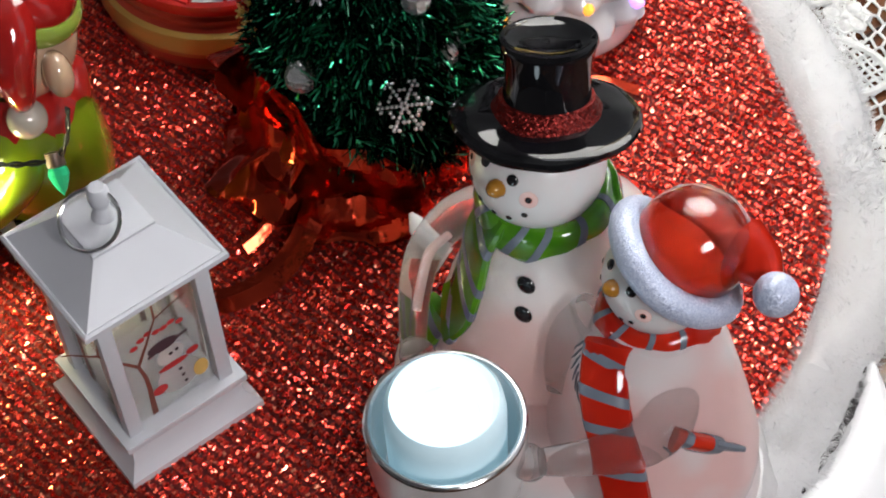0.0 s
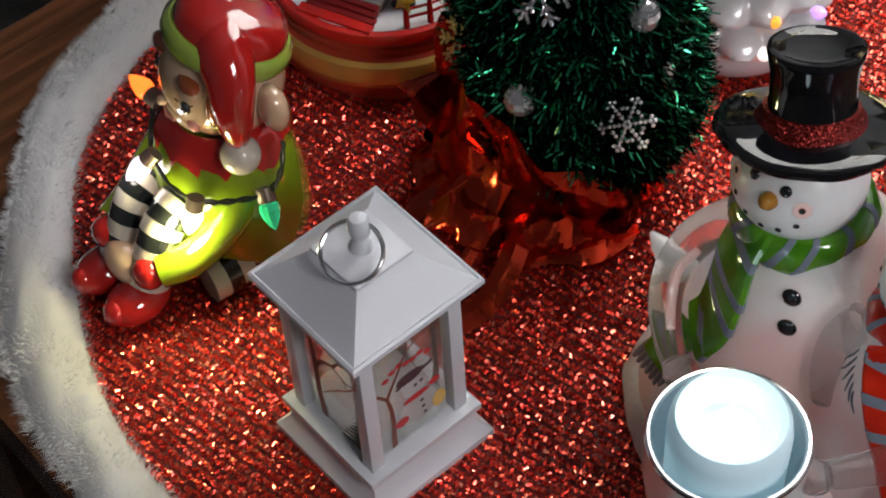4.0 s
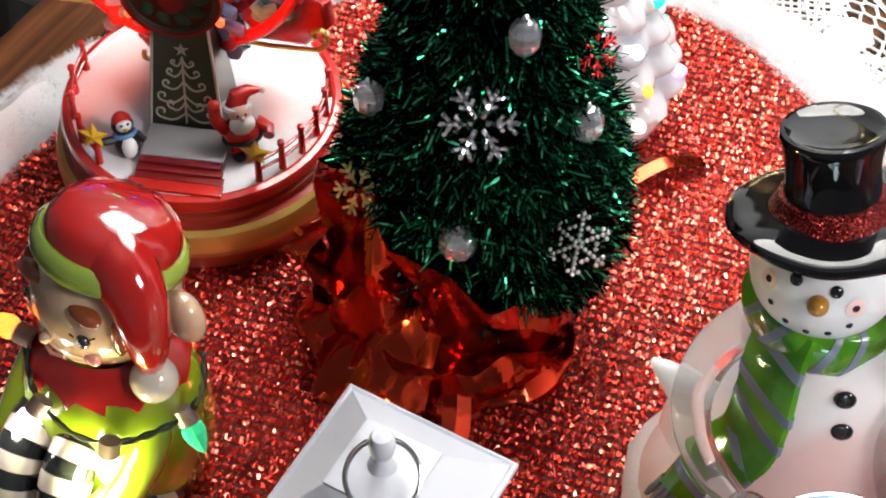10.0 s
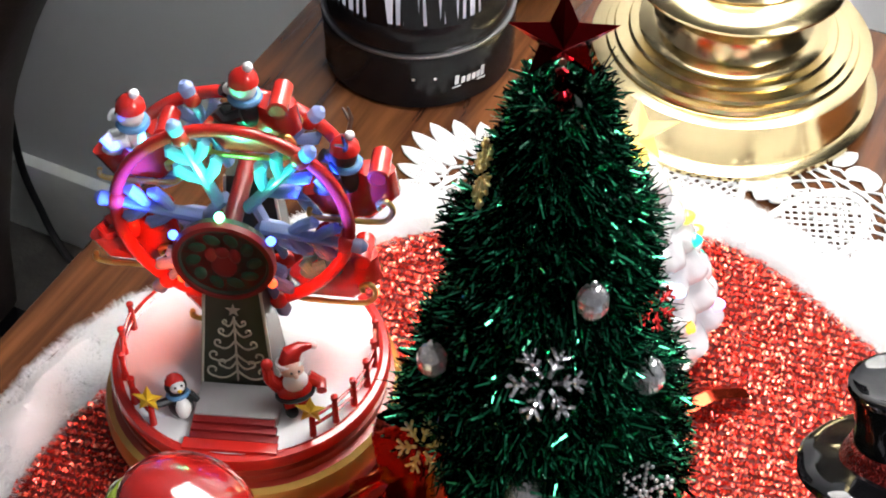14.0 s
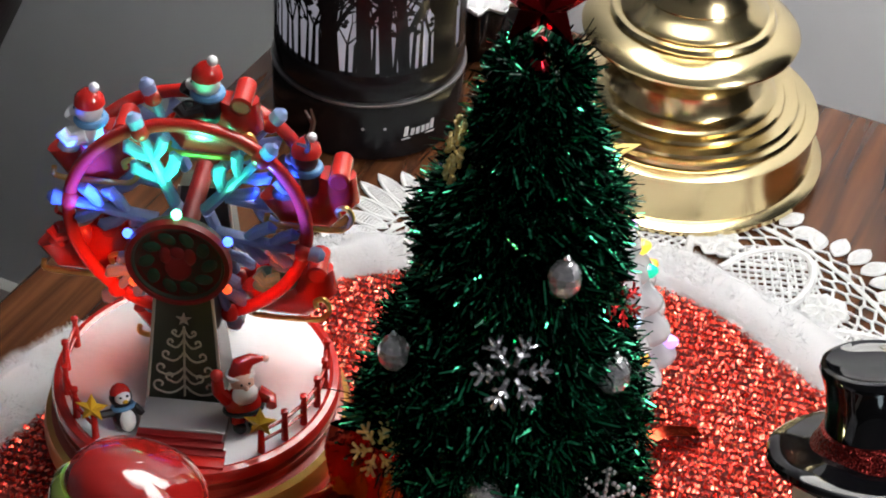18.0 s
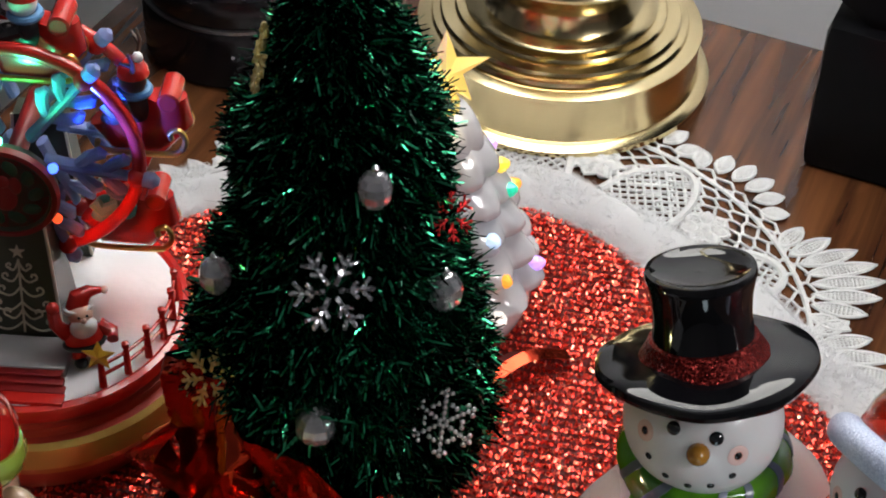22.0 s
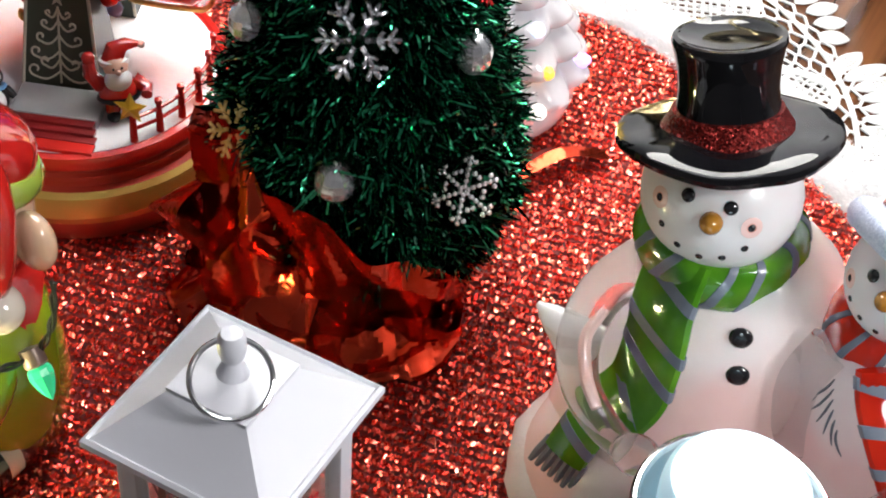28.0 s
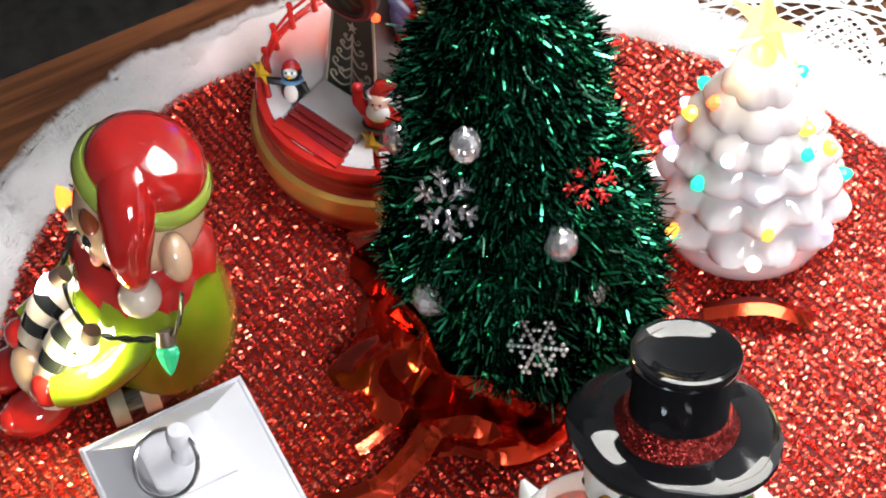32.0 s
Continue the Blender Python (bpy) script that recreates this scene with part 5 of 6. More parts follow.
tip = smooth_loop([(0.05, 0.22, 1.02), (0.14, 0.165, 1.035), (0.215, 0.125, 0.98), (0.25, 0.095, 0.90), (0.26, 0.085, 0.82), (0.258, 0.085, 0.735)], 6, False)
b.tube(tip, [float(np.interp(k, [0, 6, 12, 18, 24, 30], [0.14, 0.112, 0.090, 0.078, 0.064, 0.040])) for k in range(len(tip))], 20, RED)
b.ell((0.262, 0.080, 0.665), 0.076, 20, 14, CRM)
elf = part("elf_figurine", b, [CER_RED, CER_GREEN, CER_BAND, CER_SKIN, CER_CREAM, CER_BLACK, CER_HAIR, CER_PINK], angle=50)
elf.matrix_basis = pose(-0.1150, 0.0050, 0.0, 0, 0, 0)
tagged(elf, "glossy ceramic elf in a red hat sitting on the skirt", "figurine")

WIRE = mat("dark_green_wire", (0.012, 0.018, 0.012), 0.4)
SOCKET = mat("brown_bulb_socket", (0.22, 0.16, 0.13), 0.35, 0.3)
string = placed("string_lights", "short string of coloured bulbs lit on the elf", "string lights", (-1.05, -0.05, 0.45))
nodes = [(-1.325, 0.06, 0.68), (-1.27, -0.01, 0.60), (-1.185, -0.07, 0.575), (-1.06, -0.09, 0.525), (-0.935, -0.055, 0.515), (-0.86, 0.04, 0.50), (-0.812, 0.157, 0.49), (-0.775, 0.21, 0.60), (-0.79, 0.25, 0.72)]
path = smooth_loop(nodes, 7, False)
for off in (0.0, math.pi):
    part("wire", Build().tube([p + Vector((0.008 * math.cos(i * 0.9 + off), 0.004, 0.008 * math.sin(i * 0.9 + off))) for i, p in enumerate(path)], 0.0065, 6), WIRE, string, "twisted dark wire")


def bulb_shape(b, p, d, size):
    q = Vector(d).normalized().to_track_quat("Z", "Y").to_matrix().to_4x4()
    return b.lathe([(0.4 * size, 0.0), (0.62 * size, 0.25 * size), (0.66 * size, 0.6 * size), (0.5 * size, 1.1 * size), (0.28 * size, 1.55 * size), (0.0, 1.9 * size)], 10, mat=Matrix.Translation(p) @ q)


for p, d, col, pw, lb in (((-1.325, 0.06, 0.68), (-0.85, -0.1, 0.22), (1.0, 0.15, 0.02), 2.4, "lit orange bulb"), ((-1.185, -0.08, 0.565), (-0.25, -0.6, -0.5), (0.95, 0.75, 0.95), 1.4, "lit pale violet bulb"),
                          ((-0.935, -0.070, 0.510), (0.05, -0.40, -0.85), (1.0, 0.95, 0.55), 12.0, "brightly lit warm bulb"), ((-0.812, 0.157, 0.48), (0.5, -0.2, -0.6), (0.03, 0.50, 0.22), 0.35, "lit green bulb")):
    dv = Vector(d).normalized()
    q = dv.to_track_quat("Z", "Y").to_matrix().to_4x4()
    part("socket", Build().lathe([(0.0, -0.03), (0.034, -0.03), (0.036, 0.02), (0.030, 0.026), (0.0, 0.026)], 14, mat=Matrix.Translation(p) @ q), SOCKET, string)
    part("bulb", bulb_shape(Build(), Vector(p) + dv * 0.02, d, 0.060), mat("lit_bulb_" + lb.split()[-2], col, 0.15, emit=col, power=pw), string, lb, angle=15)
lamp("elf_bulb_glow", "POINT", (-0.0920, -0.0165, 0.0415), 0.15, (1.0, 0.92, 0.45), 0.006)
lamp("elf_bulb_glow", "POINT", (-0.1255, -0.0155, 0.0495), 0.015, (1.0, 0.9, 0.85), 0.006)
lamp("tealight_glow", "POINT", (0.1167, 0.0455, 0.108), 0.012, (0.75, 0.92, 1.0), 0.008)

# ---------------------------------------------------------------- musical ferris wheel
WOODRED = mat("red_antique_paint", (0.40, 0.035, 0.02), 0.32, var=0.35, scale=14, coat=0.3, second=(0.30, 0.05, 0.02))
SNOWPAINT = mat("white_snow_paint", (0.80, 0.79, 0.80), 0.5, var=0.06, scale=60, bump=0.2, bump_scale=300)
TOWER = mat("dark_green_paint", (0.055, 0.065, 0.045), 0.3, var=0.2, scale=60, coat=0.2)
SCROLL = mat("cream_scroll_paint", (0.62, 0.60, 0.50), 0.4)
STONE = mat("grey_step_paint", (0.42, 0.42, 0.42), 0.5, var=0.15)
DARKRED = mat("dark_red_step_paint", (0.24, 0.012, 0.012), 0.35, var=0.2)
YELLOW = mat("yellow_star_paint", (0.75, 0.46, 0.03), 0.3, var=0.15)
SKIN = mat("pink_resin", (0.75, 0.45, 0.35), 0.5)
WHITE_RESIN = mat("white_resin", (0.80, 0.80, 0.80), 0.45, var=0.05)
BLACK_RESIN = mat("black_resin", (0.015, 0.015, 0.017), 0.35)
BLUE_RESIN = mat("blue_resin", (0.12, 0.30, 0.55), 0.4)
TEAL_RESIN = mat("teal_resin", (0.15, 0.55, 0.50), 0.4)
BROWN_RESIN = mat("brown_resin", (0.08, 0.04, 0.025), 0.5)
GREENLEAF = mat("green_relief_paint", (0.012, 0.06, 0.028), 0.4)
# whitish milky plastic; the blue cast of the LEDs is mixed into its colour
FLAKEARM = translucent(mat("led_tinted_milky_plastic", (0.32, 0.42, 0.72), 0.22, var=0.25, scale=25, coat=0.4), (0.5, 0.58, 0.80), 0.4)

wheel = thing("ferris_wheel_music_box", "red and white musical ferris wheel on a round gold base", "music box", (-1.618, 1.403, 0.0), 21.4)
BASEPAINT = mat("red_and_gold_base", (0.62, 0.40, 0.10), 0.28, 0.5, var=0.3, scale=10, coat=0.3, second=(0.50, 0.22, 0.05))
part("base", Build().lathe([(0.0, -0.01), (0.50, -0.01), (0.525, 0.02), (0.54, 0.07), (0.552, 0.11)], 64), WOODRED, wheel, "aged red round base")
part("base_band", Build().lathe([(0.552, 0.11), (0.56, 0.14)], 64), mat("copper_blend_paint", (0.55, 0.20, 0.05), 0.3, 0.4, var=0.3, scale=12, coat=0.3), wheel, "copper blended band")
part("base_band", Build().lathe([(0.56, 0.14), (0.562, 0.175), (0.55, 0.22), (0.53, 0.235)], 64), BASEPAINT, wheel, "bulging gold band")
part("moulding", Build().lathe([(0.53, 0.235), (0.505, 0.24), (0.50, 0.262), (0.512, 0.268), (0.512, 0.285), (0.495, 0.29), (0.492, 0.31)], 64), WOODRED, wheel, "dark red moulding")
part("rim", Build().lathe([(0.492, 0.31), (0.515, 0.318), (0.52, 0.34), (0.51, 0.365), (0.49, 0.37), (0.475, 0.362)], 64), RED_PAINT, wheel, "glossy red rim")
part("platform", Build().lathe([(0.0, 0.30), (0.478, 0.30), (0.478, 0.362), (0.40, 0.374), (0.0, 0.378)], 56), SNOWPAINT, wheel, "white snowy platform")
SHIFT = Vector((0.035, -0.073, 0))
part("landing", Build().box((-0.025, -0.195, 0.392), (0.30, 0.15, 0.04), 0.004), STONE, wheel, "grey stone landing")
for k in range(3):
    part("step", Build().box((-0.03 + 0.004 * k, -0.282 - 0.028 * k, 0.391 - 0.0055 * k), (0.295 + 0.012 * k, 0.034, 0.030 - 0.011 * k), 0.002), DARKRED, wheel, "dark red step")
part("apron", Build().box((-0.03, -0.375, 0.372), (0.34, 0.05, 0.016), 0.004), RED_PAINT, wheel)

# tower: front trestle with painted scrolls, and its twin behind the wheel
HZ = 1.01
SHIFT = Vector((-0.01, 0.044, 0))


def trestle(y, front):
    rows = []
    for z, w, d, e in ((0.375, 0.135, 0.155 if front else 0.075, 0.075), (0.40, 0.132, 0.148 if front else 0.072, 0.072), (0.98, 0.085, 0.050, 0.045)):
        rows.append([(-w, y - d, z), (w, y - d, z), (w, y + e, z), (-w, y + e, z)])
    t = part("trestle", Build().grid(rows, True, cap0=True, cap1=True), TOWER, wheel, "dark green tapering trestle", angle=20)
    for s in (-1, 1):
        part("edge_strip", Build().tube([(0.134 * s, y - (0.153 if front else 0.074), 0.385), (0.085 * s, y - 0.050, 0.98)], 0.006, 6), SCROLL, t)
    if front:
        def on(x, z):
            return (x, y - 0.148 + (z - 0.40) / 0.58 * 0.098 - 0.003, z)
        part("scroll", Build().tube([on(0, 0.415), on(0, 0.70)], 0.0042, 5), SCROLL, t, "cream painted scroll tree")
        for z, w, r in ((0.43, 0.088, 0.026), (0.475, 0.050, 0.019), (0.505, 0.080, 0.022), (0.565, 0.062, 0.018), (0.62, 0.046, 0.015), (0.665, 0.032, 0.011)):
            for s in (-1, 1):
                pts = [on(s * w * q, z + 0.030 * (1 - q) ** 2 - 0.012 * math.sin(math.pi * q)) for q in np.linspace(0, 1, 7)]
                pts += [on(s * (w + r * (1 - q / 7.5) * math.sin(q)), z + r - r * (1 - q / 7.5) * math.cos(q)) for q in np.linspace(0.2, 5.4, 16)]
                part("scroll", Build().tube(pts, 0.0040, 5), SCROLL, t)
        b = Build().prism(star_outline(5, 0.028, 0.011), 0, 0.004)
        b.v = [on(x, 0.73 + yy) for x, yy, z in b.v]
        b.v = [(x, yy - 0.003 * (i >= 10), z) for i, (x, yy, z) in enumerate(b.v)]
        part("scroll_star", b, SCROLL, t)
    return t


trestle(-0.075, True)
trestle(0.30, False)
YH = -0.17
hubm = pose(0, YH, HZ, 90, 0, 0)
hub = part("hub", Build().lathe([(0.0, -0.02), (0.15, -0.02), (0.172, 0.0), (0.178, 0.03), (0.165, 0.045), (0.150, 0.047), (0.146, 0.036), (0.0, 0.036)], 48, mat=hubm), TOWER, wheel, "dark round hub cap")
part("hub_rim", Build().lathe([(0.152, 0.036), (0.158, 0.052), (0.174, 0.05), (0.181, 0.03)], 48, mat=hubm), DARKRED, hub)
for k in range(10):
    a = 2 * math.pi * k / 10
    part("leaf", Build().ell((0.105 * math.cos(a), YH - 0.038, HZ + 0.105 * math.sin(a)), (0.032, 0.006, 0.022), 10, 7, mat=Matrix.Rotation(-a - 0.8, 4, "Y")), GREENLEAF, hub)
part("emblem", Build().ell((0, YH - 0.038, HZ - 0.02), (0.045, 0.006, 0.055), 16, 8).ell((-0.04, YH - 0.038, HZ + 0.03), (0.022, 0.006, 0.035), 12, 8).ell((0.04, YH - 0.038, HZ + 0.03), (0.022, 0.006, 0.035), 12, 8).ell((0, YH - 0.040, HZ + 0.045), (0.026, 0.006, 0.026), 12, 8), DARKRED, hub, "dark red painted emblem")
part("axle", Build().tube([(0, YH, HZ + 0.02), (0, 0.30, HZ + 0.02)], 0.034, 14), DARKRED, wheel)
RC = HZ + 0.03
for y in (-0.03, 0.17):
    pts = [(0.405 * math.cos(2 * math.pi * k / 56), y, RC + 0.405 * math.sin(2 * math.pi * k / 56)) for k in range(56)]
    part("wheel_ring", Build().tube(pts, 0.024, 12, closed=True), RED_PAINT, wheel, "glossy red wheel ring")
    for k in range(6):
        a = radians(50 + 60 * k)
        d, s = Vector((math.cos(a), 0, math.sin(a))), Vector((-math.sin(a), 0, math.cos(a)))
        c = Vector((0, y - 0.015, RC))
        arm_ = part("snowflake_spoke", Build().tube([c + d * 0.10, c + d * 0.25, c + d * 0.41], [0.030, 0.026, 0.020], 10, flat=0.7), FLAKEARM, wheel, "milky snowflake spoke with LED blue in its colour")
        for q, l in ((0.20, 0.085), (0.29, 0.075)):
            for sg in (-1, 1):
                part("branch", Build().tube([c + d * q, c + d * (q + l * 0.45) + s * sg * l * 0.55, c + d * (q + l * 0.85) + s * sg * l * 0.85, c + d * (q + l * 1.12) + s * sg * l * 0.80], [0.017, 0.022, 0.023, 0.012], 10), FLAKEARM, arm_)
        part("tip", Build().tube([c + d * 0.40, c + d * 0.455, c + d * 0.475], [0.024, 0.028, 0.012], 12), FLAKEARM, arm_, "milky spoke tip")
        part("tip_base", Build().ell(c + d * 0.40, 0.034, 12, 8), RED_PAINT, arm_)
LED = [(90, (0.12, 1.0, 0.42), 12.0, "green"), (30, (0.05, 0.13, 1.0), 4.5, "blue"), (150, (0.05, 0.13, 1.0), 4.5, "blue"), (215, (1.0, 0.08, 0.02), 1.6, "red"), (325, (1.0, 0.08, 0.02), 1.6, "red")]
for a, col, pw, nm in LED:
    p = (0.192 * math.cos(radians(a)), YH - 0.02, HZ + 0.192 * math.sin(radians(a)))
    part("led", Build().ell(p, 0.017, 12, 8), mat("lit_led_" + nm, tuple(0.2 * c for c in col), 0.3, emit=col, power=pw), hub, "lit " + nm + " light")


def gondola(a, figure, k=1.12):
    """A red sleigh seat with golden runners between the rings, with its rider."""
    c = Vector((0.42 * math.cos(a), 0.07, RC + 0.42 * math.sin(a) - 0.04))
    g = part("gondola", Build().tube([c + k * Vector((-0.085, 0, 0.0)), c + k * Vector((-0.06, 0, -0.045)), c + k * Vector((0.05, 0, -0.05)), c + k * Vector((0.085, 0, 0.0)), c + k * Vector((0.085, 0, 0.075))], [0.052, 0.058, 0.058, 0.058, 0.046], 14, flat=1.5), RED_PAINT, wheel, "red sleigh gondola")
    part("backrest_roll", Build().tube([c + k * Vector((0.10, -0.060, 0.085)), c + k * Vector((0.10, -0.055, 0.085)), c + k * Vector((0.10, 0.055, 0.085)), c + k * Vector((0.10, 0.060, 0.085))], [0.028, 0.036, 0.036, 0.028], 14), RED_PAINT, g)
    for s in (-1, 1):
        run = [c + k * Vector((-0.115, 0.055 * s, -0.06)), c + k * Vector((-0.10, 0.055 * s, -0.095)), c + k * Vector((0.08, 0.055 * s, -0.10)), c + k * Vector((0.125, 0.055 * s, -0.085)), c + k * Vector((0.142, 0.055 * s, -0.045)), c + k * Vector((0.125, 0.055 * s, -0.012)), c + k * Vector((0.098, 0.055 * s, -0.022)), c + k * Vector((0.102, 0.055 * s, -0.045))]
        part("runner", Build().tube(smooth_loop(run, 5, False), 0.010, 8), GOLD, g, "golden sleigh runner")
    b = Build()
    body_, head_, hat_, extra = figure
    b.ell(c + k * Vector((0.0, 0, 0.04)), (0.056, 0.060, 0.07), 16, 10, 0)
    b.ell(c + k * Vector((-0.01, 0, 0.125)), (0.049, 0.049, 0.049), 16, 10, 1)
    b.ell(c + k * Vector((-0.048, 0, 0.115)), (0.025, 0.025, 0.02), 10, 7, 1)
    b.lathe([(0.053, 0.0), (0.048, 0.026), (0.024, 0.050), (0.0, 0.062)], 14, 2, Matrix.Translation(c + k * Vector((-0.005, 0, 0.145))))
    b.ell(c + k * Vector((0.012, 0.0, 0.200)), 0.018, 10, 7, 3)
    b.tube([c + k * Vector((-0.005, 0, 0.088)) + Vector((0.046 * math.cos(q), 0.046 * math.sin(q), 0)) for q in np.linspace(0, 2 * math.pi, 15)[:-1]], 0.014, 7, 5, closed=True)
    for s in (-1, 1):
        b.tube([c + k * Vector((-0.01, 0.05 * s, 0.06)), c + k * Vector((-0.06, 0.06 * s, 0.045)), c + k * Vector((-0.085, 0.05 * s, 0.07))], 0.024, 9, 0)
        b.ell(c + k * Vector((-0.045, 0.016 * s, 0.135)), 0.008, 6, 5, 4)
        b.ell(c + k * Vector((-0.07, 0.03 * s, 0.005)), (0.04, 0.027, 0.027), 9, 6, 0)
    if head_ is BROWN_RESIN:
        for s in (-1, 1):
            b.tube([c + k * Vector((0.0, 0.03 * s, 0.165)), c + k * Vector((0.01, 0.06 * s, 0.215)), c + k * Vector((0.0, 0.065 * s, 0.255))], [0.010, 0.008, 0.004], 6, 0)
            b.tube([c + k * Vector((0.008, 0.055 * s, 0.205)), c + k * Vector((-0.02, 0.085 * s, 0.235))], [0.008, 0.004], 6, 0)
    part("rider", b, [body_, head_, hat_, extra, BLACK_RESIN, BLUE_RESIN], g)


RIDERS = [(BLACK_RESIN, WHITE_RESIN, RED_PAINT, WHITE_RESIN), (WHITE_RESIN, WHITE_RESIN, RED_PAINT, WHITE_RESIN), (RED_PAINT, SKIN, RED_PAINT, WHITE_RESIN),
          (BLUE_RESIN, WHITE_RESIN, BLUE_RESIN, WHITE_RESIN), (TEAL_RESIN, WHITE_RESIN, RED_PAINT, WHITE_RESIN), (BROWN_RESIN, BROWN_RESIN, RED_PAINT, WHITE_RESIN)]
for k in range(6):
    gondola(radians(80 + 60 * k), RIDERS[k])

SHIFT = Vector((0, 0, 0))


# fence round the platform, stars on its gate posts
def fence(a0, a1, n):
    tops = []
    for k in range(n):
        a = radians(a0 + (a1 - a0) * k / (n - 1))
        p = Vector((0.465 * math.cos(a), 0.465 * math.sin(a), 0.365))
        tops.append(p)
        part("fence_post", Build().lathe([(0.014, 0.0), (0.011, 0.10), (0.009, 0.112), (0.014, 0.124), (0.013, 0.136), (0.0, 0.143)], 12, mat=Matrix.Translation(p)), RED_PAINT, wheel)
    for k in range(n - 1):
        for h in (0.05, 0.095):
            part("fence_rail", Build().tube([tops[k] + Vector((0, 0, h)), tops[k + 1] + Vector((0, 0, h))], 0.0065, 8), RED_PAINT, wheel)
    p = tops[0]
    m = Matrix.Translation(p + Vector((0, -0.012, 0.15))) @ Matrix.Rotation(radians(80), 4, "X")
    so_ = star_outline(5, 0.060, 0.028)
    part("gate_star", Build().add([(x, y, 0) for x, y in so_] + [(0, 0, 0.014), (0, 0, -0.014)], [(i, (i + 1) % 10, 10) for i in range(10)] + [((i + 1) % 10, i, 11) for i in range(10)], 0, m), YELLOW, wheel, "yellow star on the gate post", angle=5)


fence(-51.5, 10, 6)
fence(-128, -190, 5)

SHIFT = Vector((0.035, -0.073, 0))

b = Build()
P = Vector((0, 0, 0))
b.ell(P + Vector((0, 0, 0.055)), (0.038, 0.034, 0.055), 16, 10, 0)
b.ell(P + Vector((0, -0.016, 0.05)), (0.026, 0.024, 0.045), 14, 9, 1)
b.ell(P + Vector((0, 0, 0.125)), (0.034, 0.032, 0.032), 16, 10, 0)
b.ell(P + Vector((0, -0.022, 0.130)), (0.024, 0.018, 0.022), 12, 8, 1)
b.ell(P + Vector((0, -0.040, 0.122)), (0.008, 0.010, 0.006), 8, 6, 4)
for s in (-1, 1):
    b.ell(P + Vector((0.010 * s, -0.037, 0.138)), 0.0045, 7, 5, 0)
b.lathe([(0.030, 0.0), (0.028, 0.010), (0.018, 0.024), (0.0, 0.034)], 14, 2, Matrix.Translation(P + Vector((0, 0, 0.142))))
b.tube([P + Vector((0.03 * math.cos(q), 0.03 * math.sin(q), 0.092)) for q in np.linspace(0, 2 * math.pi, 17)[:-1]], 0.008, 7, 3, closed=True)
b.tube([P + Vector((-0.03, 0, 0.08)), P + Vector((-0.07, -0.01, 0.09)), P + Vector((-0.085, -0.01, 0.10))], [0.016, 0.014, 0.006], 8, 0)
b.tube([P + Vector((0.03, 0, 0.08)), P + Vector((0.05, -0.015, 0.05))], [0.016, 0.010], 8, 0)
turn = Matrix.Translation((-0.215, -0.262, 0.376)) @ Matrix.Rotation(radians(34), 4, "Z") @ Matrix.Rotation(radians(-22), 4, "X") @ Matrix.Diagonal((1.2, 1.2, 1.05, 1))
b.v = [tuple(turn @ Vector(p)) for p in b.v]
b.v = [(x, y, max(z, 0.376)) for x, y, z in b.v]
part("penguin_figure", b, [BLACK_RESIN, WHITE_RESIN, RED_PAINT, BLUE_RESIN, YELLOW], wheel, "small penguin in a red hat")
b = Build()
P = Vector((0.185, -0.19, 0.372))
for s in (-1, 1):
    b.ell(P + Vector((0.028 * s, -0.02, 0.018)), (0.024, 0.034, 0.018), 12, 8, 3)
    b.tube([P + Vector((0.026 * s, 0, 0.03)), P + Vector((0.024 * s, 0, 0.075))], 0.026, 10, 0)
b.ell(P + Vector((0, 0, 0.105)), (0.068, 0.056, 0.062), 18, 12, 0)
b.tube([P + Vector((0.066 * math.cos(q), 0.056 * math.sin(q), 0.082)) for q in np.linspace(0, 2 * math.pi, 21)[:-1]], 0.009, 7, 3, closed=True)
b.ell(P + Vector((0, -0.020, 0.196)), (0.042, 0.042, 0.040), 16, 10, 2)
for s in (-1, 1):
    b.ell(P + Vector((0.014 * s, -0.059, 0.205)), 0.005, 7, 5, 3)
b.ell(P + Vector((0, -0.040, 0.158)), (0.047, 0.030, 0.042), 14, 10, 1)
b.ell(P + Vector((0, -0.064, 0.192)), 0.010, 8, 6, 2)
b.lathe([(0.050, 0.0), (0.052, 0.015), (0.046, 0.018)], 16, 1, Matrix.Translation(P + Vector((0, 0, 0.205))))
b.tube([P + Vector((0, 0, 0.212)), P + Vector((0.01, 0, 0.25)), P + Vector((0.045, 0, 0.262)), P + Vector((0.085, 0, 0.255))], [0.044, 0.036, 0.022, 0.010], 12, 0)
b.ell(P + Vector((0.095, 0, 0.252)), 0.014, 9, 7, 1)
b.tube([P + Vector((-0.055, 0, 0.13)), P + Vector((-0.085, -0.01, 0.18)), P + Vector((-0.085, -0.01, 0.225))], [0.028, 0.024, 0.022], 10, 0)
b.ell(P + Vector((-0.085, -0.012, 0.24)), 0.024, 10, 7, 0)
b.tube([P + Vector((0.055, 0, 0.13)), P + Vector((0.095, -0.02, 0.10)), P + Vector((0.085, -0.05, 0.09))], [0.028, 0.024, 0.02], 10, 0)
turn = Matrix.Translation(P) @ Matrix.Rotation(radians(28), 4, "Z") @ Matrix.Rotation(radians(-14), 4, "X") @ Matrix.Translation(-P)
b.v = [tuple(turn @ Vector(p)) for p in b.v]
b.v = [(x, y, max(z, 0.374)) for x, y, z in b.v]
part("santa_figure", b, [RED_PAINT, WHITE_RESIN, SKIN, BLACK_RESIN], wheel, "small waving santa in red")
SHIFT = Vector((0, 0, 0))
M4 = wheel.matrix_basis
HUBC = Vector((-0.01, 0.044 + YH - 0.02, HZ))
